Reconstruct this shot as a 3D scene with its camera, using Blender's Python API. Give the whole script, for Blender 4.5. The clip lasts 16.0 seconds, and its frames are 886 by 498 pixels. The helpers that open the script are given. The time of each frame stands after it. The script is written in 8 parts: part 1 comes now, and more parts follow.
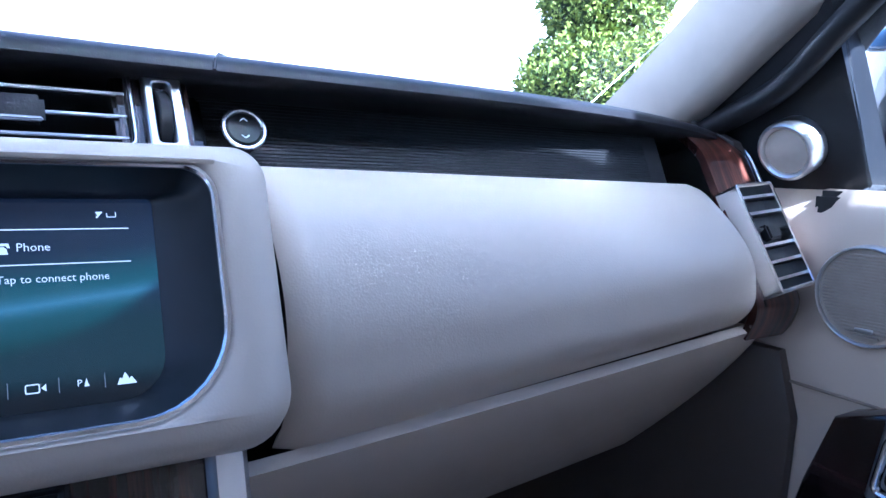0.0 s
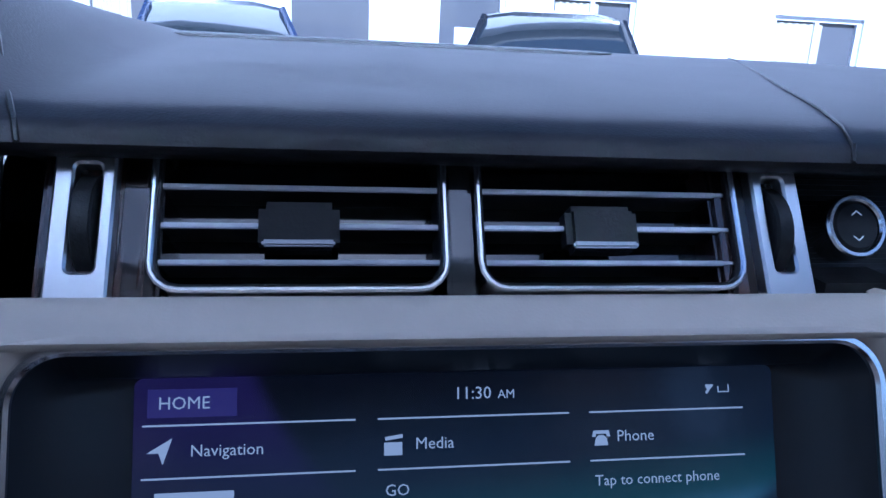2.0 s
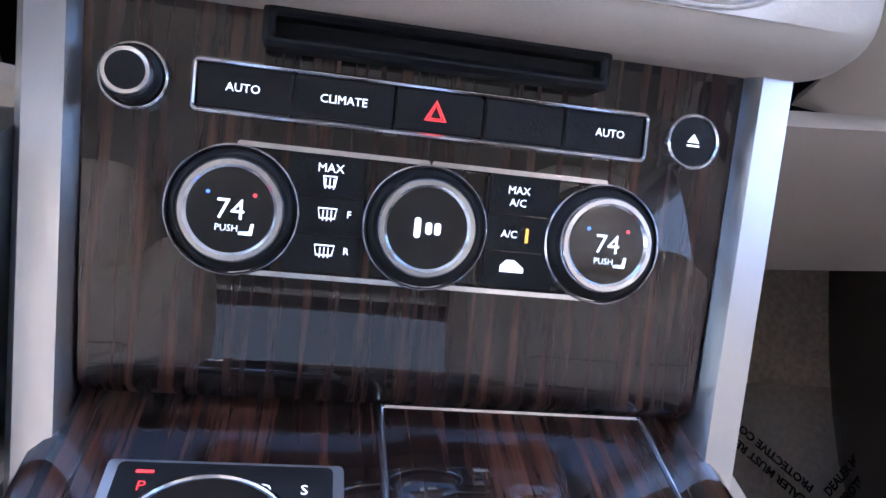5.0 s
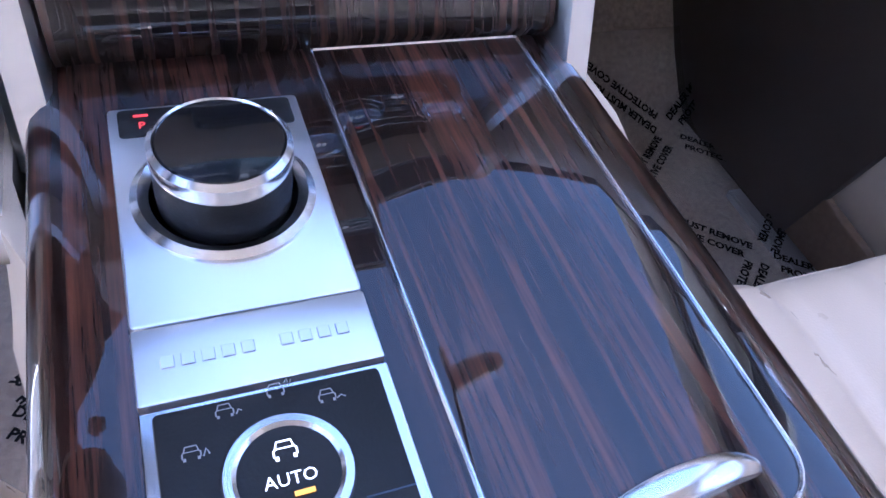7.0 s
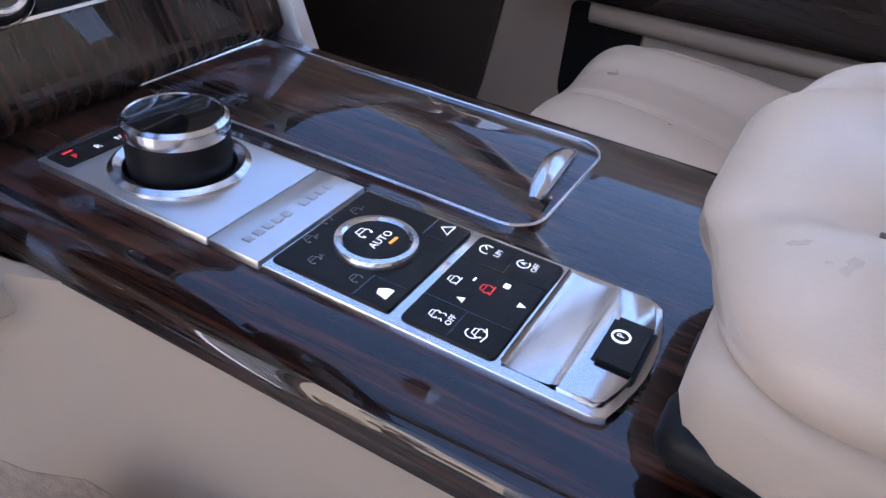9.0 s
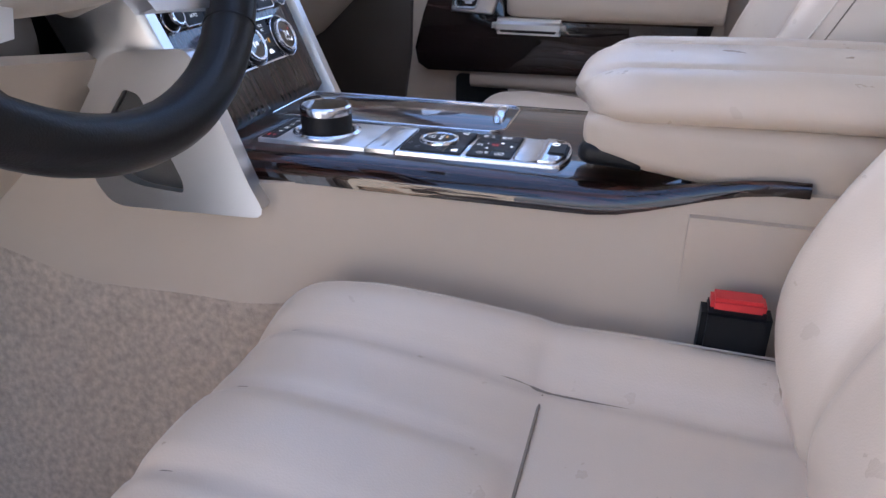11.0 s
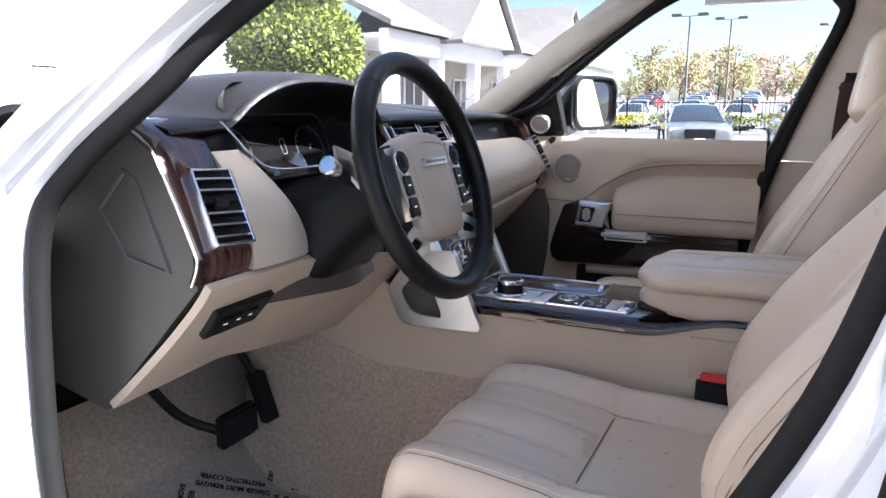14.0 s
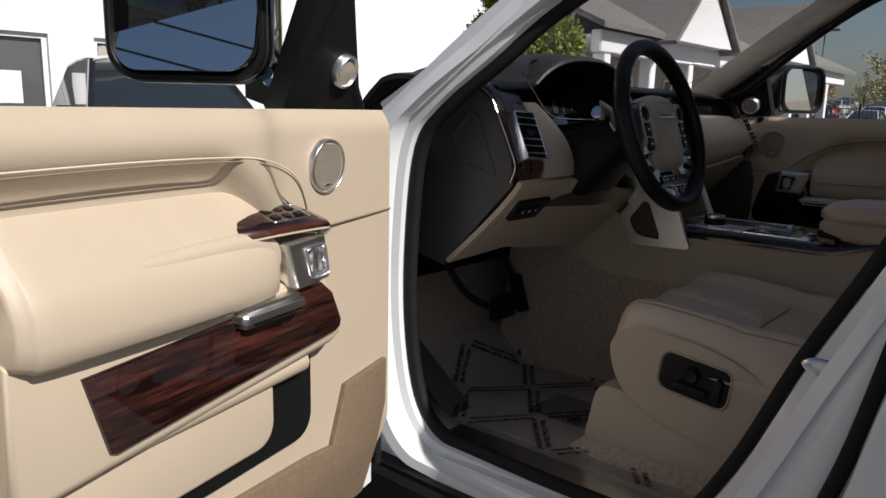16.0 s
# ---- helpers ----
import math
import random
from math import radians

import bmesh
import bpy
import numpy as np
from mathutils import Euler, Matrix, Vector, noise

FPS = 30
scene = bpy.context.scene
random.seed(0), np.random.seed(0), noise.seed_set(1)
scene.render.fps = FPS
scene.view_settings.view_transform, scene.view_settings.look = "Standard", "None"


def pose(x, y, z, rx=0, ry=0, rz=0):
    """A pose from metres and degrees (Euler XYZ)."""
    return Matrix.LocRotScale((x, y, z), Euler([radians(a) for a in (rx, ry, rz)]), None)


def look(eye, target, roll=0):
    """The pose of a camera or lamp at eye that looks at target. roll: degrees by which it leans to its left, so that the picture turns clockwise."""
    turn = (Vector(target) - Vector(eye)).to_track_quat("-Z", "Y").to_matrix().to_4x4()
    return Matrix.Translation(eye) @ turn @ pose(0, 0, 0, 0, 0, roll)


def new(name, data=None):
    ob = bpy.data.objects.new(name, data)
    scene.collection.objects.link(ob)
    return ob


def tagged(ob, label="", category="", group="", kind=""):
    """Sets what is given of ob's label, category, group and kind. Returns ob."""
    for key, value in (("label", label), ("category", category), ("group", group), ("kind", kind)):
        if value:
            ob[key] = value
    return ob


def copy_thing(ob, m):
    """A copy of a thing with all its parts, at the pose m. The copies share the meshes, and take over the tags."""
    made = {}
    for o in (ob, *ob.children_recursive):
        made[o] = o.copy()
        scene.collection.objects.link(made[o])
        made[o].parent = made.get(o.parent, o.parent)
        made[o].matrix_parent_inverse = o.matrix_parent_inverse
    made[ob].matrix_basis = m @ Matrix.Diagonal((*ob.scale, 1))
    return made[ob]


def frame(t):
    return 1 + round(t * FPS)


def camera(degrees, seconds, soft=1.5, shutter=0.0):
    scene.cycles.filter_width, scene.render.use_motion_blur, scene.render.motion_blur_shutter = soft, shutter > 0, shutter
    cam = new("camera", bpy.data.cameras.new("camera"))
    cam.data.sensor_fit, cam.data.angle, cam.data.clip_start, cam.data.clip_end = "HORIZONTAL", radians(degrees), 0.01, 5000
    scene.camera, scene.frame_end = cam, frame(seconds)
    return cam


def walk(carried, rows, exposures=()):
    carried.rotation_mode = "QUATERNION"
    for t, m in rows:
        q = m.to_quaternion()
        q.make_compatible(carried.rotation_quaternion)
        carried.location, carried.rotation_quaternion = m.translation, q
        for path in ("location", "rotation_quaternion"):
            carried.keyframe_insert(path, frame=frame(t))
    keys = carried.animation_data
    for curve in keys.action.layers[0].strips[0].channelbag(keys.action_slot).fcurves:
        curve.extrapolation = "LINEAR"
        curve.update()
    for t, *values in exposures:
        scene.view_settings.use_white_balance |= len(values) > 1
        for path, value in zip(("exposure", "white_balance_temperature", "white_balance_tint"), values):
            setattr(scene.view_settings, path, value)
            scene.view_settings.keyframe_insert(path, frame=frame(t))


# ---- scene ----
cam = camera(62.3, 16.0)
PATH = [
    (0, (0.025, -0.340, 1.252), (1.148, 1.300, 1.029), 2.2),
    (0.5, (0.015, -0.284, 1.277), (0.672, 1.595, 1.079), 0.2),
    (1, (-0.016, -0.226, 1.326), (0.41, 1.702, 1.008), 0.8),
    (1.5, (-0.05, -0.168, 1.371), (0.304, 1.739, 0.883), 1.9),
    (2, (-0.056, -0.163, 1.344), (0.261, 1.739, 0.811), 2.8),
    (2.5, (-0.052, -0.19, 1.296), (0.278, 1.699, 0.728), 4.1),
    (3, (-0.053, -0.206, 1.263), (0.272, 1.673, 0.658), 5.4),
    (3.4, (-0.056, -0.216, 1.253), (0.294, 1.63, 0.567), 6.8),
    (3.5, (-0.057, -0.221, 1.242), (0.306, 1.623, 0.557), 7.1),
    (3.7, (-0.051, -0.228, 1.23), (0.273, 1.603, 0.493), 7.4),
    (3.8, (-0.05, -0.232, 1.225), (0.265, 1.589, 0.46), 7.4),
    (4, (-0.053, -0.227, 1.212), (0.288, 1.555, 0.37), 9.0),
    (4.5, (-0.047, -0.243, 1.184), (0.296, 1.527, 0.316), 9.6),
    (5, (-0.045, -0.263, 1.157), (0.315, 1.472, 0.23), 10.6),
    (5.2, (-0.046, -0.276, 1.143), (0.322, 1.428, 0.164), 11.2),
    (7.3, (-0.091, -0.354, 1.177), (0.646, 0.699, -0.355), 13.0),
    (7.5, (-0.097, -0.366, 1.176), (0.704, 0.628, -0.363), 12.3),
    (8, (-0.162, -0.381, 1.156), (0.903, 0.494, -0.293), 11.4),
    (8.5, (-0.215, -0.388, 1.165), (1.068, 0.425, -0.136), 9.0),
    (9, (-0.3, -0.397, 1.153), (1.163, 0.334, 0.002), 6.0),
    (9.2, (-0.335, -0.404, 1.147), (1.19, 0.302, 0.061), 5.7),
    (11.3, (-0.843, -0.47, 1.187), (0.947, 0.006, 0.432), 0.1),
    (11.5, (-0.9, -0.496, 1.217), (0.924, 0.017, 0.577), 0.9),
    (12, (-1.021, -0.541, 1.274), (0.836, 0.068, 0.847), 1.4),
    (12.5, (-1.147, -0.53, 1.3), (0.777, -0.065, 1.012), 0.2),
    (13, (-1.242, -0.532, 1.354), (0.666, -0.023, 1.035), -1.6),
    (13.5, (-1.336, -0.601, 1.345), (0.492, 0.145, 1.027), -1.1),
    (14, (-1.453, -0.626, 1.331), (0.321, 0.215, 0.951), 0.2),
    (14.5, (-1.629, -0.639, 1.31), (0.122, 0.244, 0.919), 0.7),
    (15, (-1.77, -0.696, 1.305), (-0.061, 0.26, 0.898), 1.1),
    (15.5, (-1.895, -0.809, 1.282), (-0.313, 0.354, 0.903), 1.0),
    (16, (-2.034, -0.844, 1.254), (-0.544, 0.434, 0.873), 1.3),
]
EXPOSURES = [(0.0, 3.0, 4300, 13), (0.5, 2.2, 4200, 13), (1.5, 1.5, 4300, 14), (2.0, 1.35, 4200, 14), (2.5, 1.95, 4600, 14), (3.5, 3.2, 4950, 15), (5.0, 4.05, 5100, 15), (7.5, 4.15, 4900, 22), (8.5, 3.6, 5250, 20), (9.0, 3.2, 5450, 18), (11.5, 3.3, 5500, 14), (12.0, 3.25, 5600, 13), (12.5, 3.05, 5700, 13), (13.5, 2.7, 5800, 13), (14.5, 2.4, 5850, 12), (15.0, 2.0, 5950, 11), (15.5, 1.15, 6050, 10), (16.0, 0.05, 6350, 10)]
walk(cam, [(t, look(e, g, r)) for t, e, g, r in PATH], EXPOSURES)

# ---- world and sun ----
SUN_EL, SUN_AZ = 43.0, 178.0   # degrees; azimuth from +y clockwise seen from above
world = bpy.data.worlds.new("sky")
scene.world = world
world.use_nodes = True
sky = world.node_tree.nodes.new("ShaderNodeTexSky")
sky.sky_type, sky.sun_disc = "NISHITA", False
sky.sun_elevation, sky.sun_rotation = radians(SUN_EL), radians(SUN_AZ)
sky.dust_density = 1.5
bg = world.node_tree.nodes["Background"]
bg.inputs["Strength"].default_value = 0.05
world.node_tree.links.new(sky.outputs["Color"], bg.inputs["Color"])
sun = new("sun", bpy.data.lights.new("sun", "SUN"))
sun.data.energy, sun.data.angle, sun.data.color = 5.0, radians(0.6), (1.0, 0.95, 0.87)
to_sun = Vector((math.sin(radians(SUN_AZ)) * math.cos(radians(SUN_EL)), math.cos(radians(SUN_AZ)) * math.cos(radians(SUN_EL)), math.sin(radians(SUN_EL))))
sun.matrix_world = look(to_sun * 30, (0, 0, 0))


# ---- small building kit ----
def smooth(me, angle=35):
    me.polygons.foreach_set("use_smooth", [True] * len(me.polygons))
    me.set_sharp_from_angle(angle=radians(angle))


def part(name, bm, material, parent=None, label="", angle=35, m=None, flip=True):
    """One mesh object from a bmesh, under a thing or a part."""
    if m is not None:
        bm.transform(m)
    if flip:
        bmesh.ops.recalc_face_normals(bm, faces=bm.faces)
    me = bpy.data.meshes.new(name)
    bm.to_mesh(me)
    bm.free()
    me.materials.append(material)
    smooth(me, angle)
    ob = new(name, me)
    if parent is not None:
        ob.parent = parent
    if label:
        tagged(ob, label)
    return ob


def thing(name, label, category, place=(0, 0, 0), group="", kind=""):
    ob = new(name)
    ob.empty_display_size = 0.05
    ob.matrix_world = Matrix.Translation(place)
    return tagged(ob, label, category, group, kind)


def under(ob, parent):
    """Hang ob under parent without moving it."""
    ob.parent = parent
    ob.matrix_parent_inverse = parent.matrix_world.inverted()
    return ob


def axes(o, x, y, z):
    """A matrix that takes local x, y, z to these directions, at o."""
    return Matrix(((x[0], y[0], z[0], o[0]), (x[1], y[1], z[1], o[1]), (x[2], y[2], z[2], o[2]), (0, 0, 0, 1)))


def lean(o, degrees):
    """A face that leans back by degrees: local x right, y up along it, z out towards the seats."""
    a = radians(degrees)
    return axes(o, (1, 0, 0), (0, math.sin(a), math.cos(a)), (0, -math.cos(a), math.sin(a)))


def box(lo, hi, bevel=0.0, seg=2, bm=None):
    bm = bm or bmesh.new()
    r = bmesh.ops.create_cube(bm, size=1)
    c = [(a + b) / 2 for a, b in zip(lo, hi)]
    s = [b - a for a, b in zip(lo, hi)]
    for v in r["verts"]:
        v.co = Vector((v.co.x * s[0] + c[0], v.co.y * s[1] + c[1], v.co.z * s[2] + c[2]))
    if bevel:
        vs = set(r["verts"])
        bmesh.ops.bevel(bm, geom=[e for e in bm.edges if e.verts[0] in vs], offset=bevel, segments=seg, affect="EDGES", clamp_overlap=True)
    return bm


def loft(loops, caps=True, closed=True, ring=False, bm=None):
    """A skin over loops of equally many points."""
    bm = bm or bmesh.new()
    rows = [[bm.verts.new(p) for p in loop] for loop in loops]
    n = len(rows[0])
    pairs = list(zip(rows, rows[1:])) + ([(rows[-1], rows[0])] if ring else [])
    for a, b in pairs:
        for i in range(n if closed else n - 1):
            j = (i + 1) % n
            bm.faces.new((a[i], a[j], b[j], b[i]))
    if caps and closed and not ring:
        bm.faces.new(rows[0][::-1])
        bm.faces.new(rows[-1])
    return bm


def rrect(w, h, r, n=5, cx=0, cy=0, radii=None):
    """Corners of a rounded rectangle, anticlockwise. radii: bottom left, bottom right, top right, top left."""
    rr = radii or (r, r, r, r)
    pts = []
    for k, (sx, sy) in enumerate(((-1, -1), (1, -1), (1, 1), (-1, 1))):
        q = rr[k]
        ox, oy = cx + sx * (w / 2 - q), cy + sy * (h / 2 - q)
        for i in range(n + 1):
            a = radians(180 + 90 * k + 90 * i / n)
            pts.append((ox + q * math.cos(a), oy + q * math.sin(a)))
    return pts


def inset(loop, d):
    """A loop drawn in by d, by moving each point towards the inside."""
    out = []
    n = len(loop)
    for i in range(n):
        a, b, c = Vector(loop[i - 1]), Vector(loop[i]), Vector(loop[(i + 1) % n])
        t = (c - a)
        t = t.normalized() if t.length > 1e-9 else Vector((1, 0))
        out.append((b.x - t.y * d, b.y + t.x * d))
    return out


def plate(loop, z0, z1, bevel=0.0, steps=2, bm=None):
    """A flat loop with thickness from z0 up to z1 and a rounded upper edge."""
    loops = [[(x, y, z0) for x, y in loop]]
    if bevel:
        for i in range(steps + 1):
            a = radians(90 * i / steps)
            q = inset(loop, bevel * (1 - math.cos(a)))
            loops.append([(x, y, z1 - bevel + bevel * math.sin(a)) for x, y in q])
    else:
        loops.append([(x, y, z1) for x, y in loop])
    return loft(loops, bm=bm)


def frame_ring(outer, inner, z0, z1, bevel=0.001, bm=None):
    """A flat frame between two loops of equally many points."""
    o2, i2 = inset(outer, bevel), inset(inner, -bevel)
    loops = [[(x, y, z0) for x, y in outer], [(x, y, z1 - bevel) for x, y in outer], [(x, y, z1) for x, y in o2],
             [(x, y, z1) for x, y in i2], [(x, y, z1 - bevel) for x, y in inner], [(x, y, z0) for x, y in inner]]
    return loft(loops, ring=True, bm=bm)


def rounded(loop, r, n=4):
    """A loop of points with each corner rounded off."""
    out = []
    for i, b in enumerate(loop):
        a, b, c = Vector(loop[i - 1]), Vector(b), Vector(loop[(i + 1) % len(loop)])
        k0, k1 = min(r, (a - b).length * 0.45), min(r, (c - b).length * 0.45)
        p, q = b + (a - b).normalized() * k0, b + (c - b).normalized() * k1
        for j in range(n + 1):
            t = j / n
            v = p * (1 - t) ** 2 + b * 2 * t * (1 - t) + q * t * t
            out.append((v.x, v.y))
    return out


def circle(r, n=32, cx=0, cy=0):
    return [(cx + r * math.cos(2 * math.pi * i / n), cy + r * math.sin(2 * math.pi * i / n)) for i in range(n)]


def revolve(profile, n=40, bm=None):
    """A turned shape: profile of (radius, height) round the z axis."""
    loops = [[(r * math.cos(2 * math.pi * i / n), r * math.sin(2 * math.pi * i / n), z) for i in range(n)] for r, z in profile]
    return loft(loops, bm=bm)


def spline(points, steps=8, closed=False):
    """A smooth line through points (Catmull-Rom)."""
    p = [Vector(q) for q in points]
    n = len(p)
    out = []
    for i in range(n if closed else n - 1):
        if closed:
            a, b, c, d = p[i - 1], p[i], p[(i + 1) % n], p[(i + 2) % n]
        else:
            a, b, c, d = p[max(i - 1, 0)], p[i], p[i + 1], p[min(i + 2, n - 1)]
        for k in range(steps):
            t = k / steps
            out.append(0.5 * ((2 * b) + (c - a) * t + (2 * a - 5 * b + 4 * c - d) * t * t + (3 * b - a - 3 * c + d) * t ** 3))
    if not closed:
        out.append(p[-1].copy())
    return out


def tube(points, r, n=8, closed=False, flat=1.0, bm=None):
    """A round bar along a line; r is one radius or one for each point."""
    pts = [Vector(p) for p in points]
    m = len(pts)
    loops, up = [], None
    for i, p in enumerate(pts):
        t = (pts[(i + 1) % m] - pts[i - 1]) if closed else (pts[min(i + 1, m - 1)] - pts[max(i - 1, 0)])
        t.normalize()
        if up is None:
            up = Vector((0, 0, 1)) if abs(t.z) < 0.9 else Vector((1, 0, 0))
        side = t.cross(up).normalized()
        up = side.cross(t).normalized()
        q = r[i] if isinstance(r, (list, tuple)) else r
        loops.append([p + side * (q * math.cos(2 * math.pi * k / n)) + up * (q * flat * math.sin(2 * math.pi * k / n)) for k in range(n)])
    return loft(loops, caps=not closed, ring=closed, bm=bm)


def sheet(rows, thick=0.0, bm=None):
    """A skin over rows of points; thick gives it a back."""
    bm = bm or bmesh.new()
    grid = [[bm.verts.new(p) for p in row] for row in rows]
    for a, b in zip(grid, grid[1:]):
        for i in range(len(a) - 1):
            bm.faces.new((a[i], a[i + 1], b[i + 1], b[i]))
    if thick:
        bmesh.ops.recalc_face_normals(bm, faces=bm.faces)
        bmesh.ops.solidify(bm, geom=bm.faces[:], thickness=thick)
    return bm


def grid_pts(fn, nu, nv):
    return [[fn(i / nu, j / nv) for i in range(nu + 1)] for j in range(nv + 1)]


def text(name, words, size, material, parent, m, align="CENTER", lift=0.0003, bold=0.0):
    """Flat lettering as a mesh, in the plane of m."""
    cu = bpy.data.curves.new(name, "FONT")
    cu.body, cu.size, cu.align_x, cu.align_y, cu.resolution_u = words, size, align, "CENTER", 2
    cu.offset = bold
    tmp = bpy.data.objects.new(name, cu)
    scene.collection.objects.link(tmp)
    bpy.context.view_layer.update()
    me = bpy.data.meshes.new_from_object(tmp.evaluated_get(bpy.context.evaluated_depsgraph_get()))
    bpy.data.objects.remove(tmp)
    bpy.data.curves.remove(cu)
    me.transform(m @ Matrix.Translation((0, 0, lift)))
    me.materials.clear()
    me.materials.append(material)
    ob = new(name, me)
    if parent is not None:
        ob.parent = parent
    return ob


def flow(secs, steps=4):
    """More sections between given ones, so that a skin over them runs smoothly."""
    n = len(secs[0])
    lines = [spline([Vector(sec[k]) for sec in secs], steps) for k in range(n)]
    return [[line[i] for line in lines] for i in range(len(lines[0]))]


# ---- materials ----
def material(name, base, rough=0.5, metal=0.0, coat=0.0, spec=0.5, vary=0.12, scale=6.0, bump=0.0, bump_scale=400.0, grain=None, emit=0.0, rough_vary=0.1, sheen=0.0):
    """A surface with variation at two scales, fine relief and uneven gloss."""
    mt = bpy.data.materials.new(name)
    mt.use_nodes = True
    nt = mt.node_tree
    b = nt.nodes["Principled BSDF"]
    b.inputs["Roughness"].default_value = rough
    b.inputs["Metallic"].default_value = metal
    b.inputs["Coat Weight"].default_value = coat
    b.inputs["Coat Roughness"].default_value = 0.03
    b.inputs["Specular IOR Level"].default_value = spec
    b.inputs["Sheen Weight"].default_value = sheen
    co = nt.nodes.new("ShaderNodeTexCoord")
    n1 = nt.nodes.new("ShaderNodeTexNoise")
    n1.inputs["Scale"].default_value, n1.inputs["Detail"].default_value = scale, 6
    nt.links.new(co.outputs["Object"], n1.inputs["Vector"])
    mix = nt.nodes.new("ShaderNodeMix")
    mix.data_type = "RGBA"
    lo = [c * (1 - vary) for c in base]
    hi = [min(1, c * (1 + vary)) for c in base]
    mix.inputs["A"].default_value, mix.inputs["B"].default_value = (*lo, 1), (*hi, 1)
    nt.links.new(n1.outputs["Fac"], mix.inputs["Factor"])
    nt.links.new(mix.outputs["Result"], b.inputs["Base Color"])
    if rough_vary:
        mr = nt.nodes.new("ShaderNodeMapRange")
        mr.inputs["To Min"].default_value, mr.inputs["To Max"].default_value = max(0, rough - rough_vary), min(1, rough + rough_vary)
        n3 = nt.nodes.new("ShaderNodeTexNoise")
        n3.inputs["Scale"].default_value, n3.inputs["Detail"].default_value = scale * 4, 4
        nt.links.new(co.outputs["Object"], n3.inputs["Vector"])
        nt.links.new(n3.outputs["Fac"], mr.inputs["Value"])
        nt.links.new(mr.outputs["Result"], b.inputs["Roughness"])
    if bump:
        n2 = nt.nodes.new("ShaderNodeTexVoronoi" if grain == "leather" else "ShaderNodeTexNoise")
        n2.inputs["Scale"].default_value = bump_scale
        nt.links.new(co.outputs["Object"], n2.inputs["Vector"])
        bp = nt.nodes.new("ShaderNodeBump")
        bp.inputs["Strength"].default_value, bp.inputs["Distance"].default_value = bump, 0.001
        nt.links.new(n2.outputs[0], bp.inputs["Height"])
        nt.links.new(bp.outputs["Normal"], b.inputs["Normal"])
    if emit:
        b.inputs["Emission Color"].default_value = (*base, 1)
        b.inputs["Emission Strength"].default_value = emit
    return mt


def wood_material(name, dark, mid, red, along=(0, 0, 1), streak=170.0):
    """Striped, lacquered veneer with its grain along one axis."""
    mt = bpy.data.materials.new(name)
    mt.use_nodes = True
    nt = mt.node_tree
    b = nt.nodes["Principled BSDF"]
    b.inputs["Specular IOR Level"].default_value = 0.1
    b.inputs["Roughness"].default_value, b.inputs["Coat Weight"].default_value, b.inputs["Coat Roughness"].default_value = 0.28, 1.0, 0.015
    b.inputs["Coat IOR"].default_value = 1.6
    co = nt.nodes.new("ShaderNodeTexCoord")
    mp = nt.nodes.new("ShaderNodeMapping")
    mp.inputs["Scale"].default_value = [6.0 if a else streak for a in along]
    nt.links.new(co.outputs["Object"], mp.inputs["Vector"])
    n1 = nt.nodes.new("ShaderNodeTexNoise")
    n1.inputs["Scale"].default_value, n1.inputs["Detail"].default_value, n1.inputs["Roughness"].default_value = 1.0, 5, 0.65
    nt.links.new(mp.outputs["Vector"], n1.inputs["Vector"])
    ramp = nt.nodes.new("ShaderNodeValToRGB")
    e = ramp.color_ramp.elements
    e[0].position, e[0].color = 0.40, (*dark, 1)
    e[1].position, e[1].color = 0.68, (*red, 1)
    k = e.new(0.52)
    k.color = (*mid, 1)
    nt.links.new(n1.outputs["Fac"], ramp.inputs["Fac"])
    nt.links.new(ramp.outputs["Color"], b.inputs["Base Color"])
    return mt


def glass_material(name, tint=(1, 1, 1), rough=0.0):
    mt = bpy.data.materials.new(name)
    mt.use_nodes = True
    b = mt.node_tree.nodes["Principled BSDF"]
    b.inputs["Base Color"].default_value = (*tint, 1)
    b.inputs["Transmission Weight"].default_value, b.inputs["Roughness"].default_value, b.inputs["IOR"].default_value = 1.0, rough, 1.2
    return mt


LEATHER = material("cream_leather", (0.56, 0.46, 0.36), 0.31, vary=0.05, scale=9, bump=0.10, bump_scale=700, grain="leather")
TRIM = material("almond_trim", (0.47, 0.385, 0.295), 0.5, vary=0.05, scale=7, bump=0.09, bump_scale=700, grain="leather")
PAD = material("grey_almond_leather", (0.44, 0.38, 0.31), 0.46, vary=0.04, scale=8, bump=0.07, bump_scale=600, grain="leather")
DARK = material("espresso_leather", (0.011, 0.0105, 0.012), 0.46, spec=0.22, vary=0.06, scale=5, bump=0.10, bump_scale=700, grain="leather", rough_vary=0.02)
RIM = material("black_wheel_leather", (0.006, 0.0055, 0.0055), 0.36, spec=0.28, vary=0.15, scale=12, bump=0.15, bump_scale=900, grain="leather")
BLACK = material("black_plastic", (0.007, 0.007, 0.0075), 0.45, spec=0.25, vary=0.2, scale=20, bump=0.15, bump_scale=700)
GLOSS = material("gloss_black", (0.006, 0.006, 0.007), 0.08, coat=1.0, vary=0.2, scale=10, rough_vary=0.04)
RUBBER = material("rubber_seal", (0.009, 0.009, 0.009), 0.7, spec=0.25, vary=0.25, scale=30, bump=0.3, bump_scale=300)
CHROME = material("satin_chrome", (0.85, 0.85, 0.87), 0.18, metal=1.0, vary=0.03, scale=15, rough_vary=0.03)
ALU = material("brushed_aluminium", (0.72, 0.715, 0.71), 0.30, metal=1.0, vary=0.03, scale=25, rough_vary=0.04)
STEEL = material("dull_brushed_steel", (0.30, 0.30, 0.31), 0.4, metal=1.0, vary=0.06, scale=30, rough_vary=0.06)
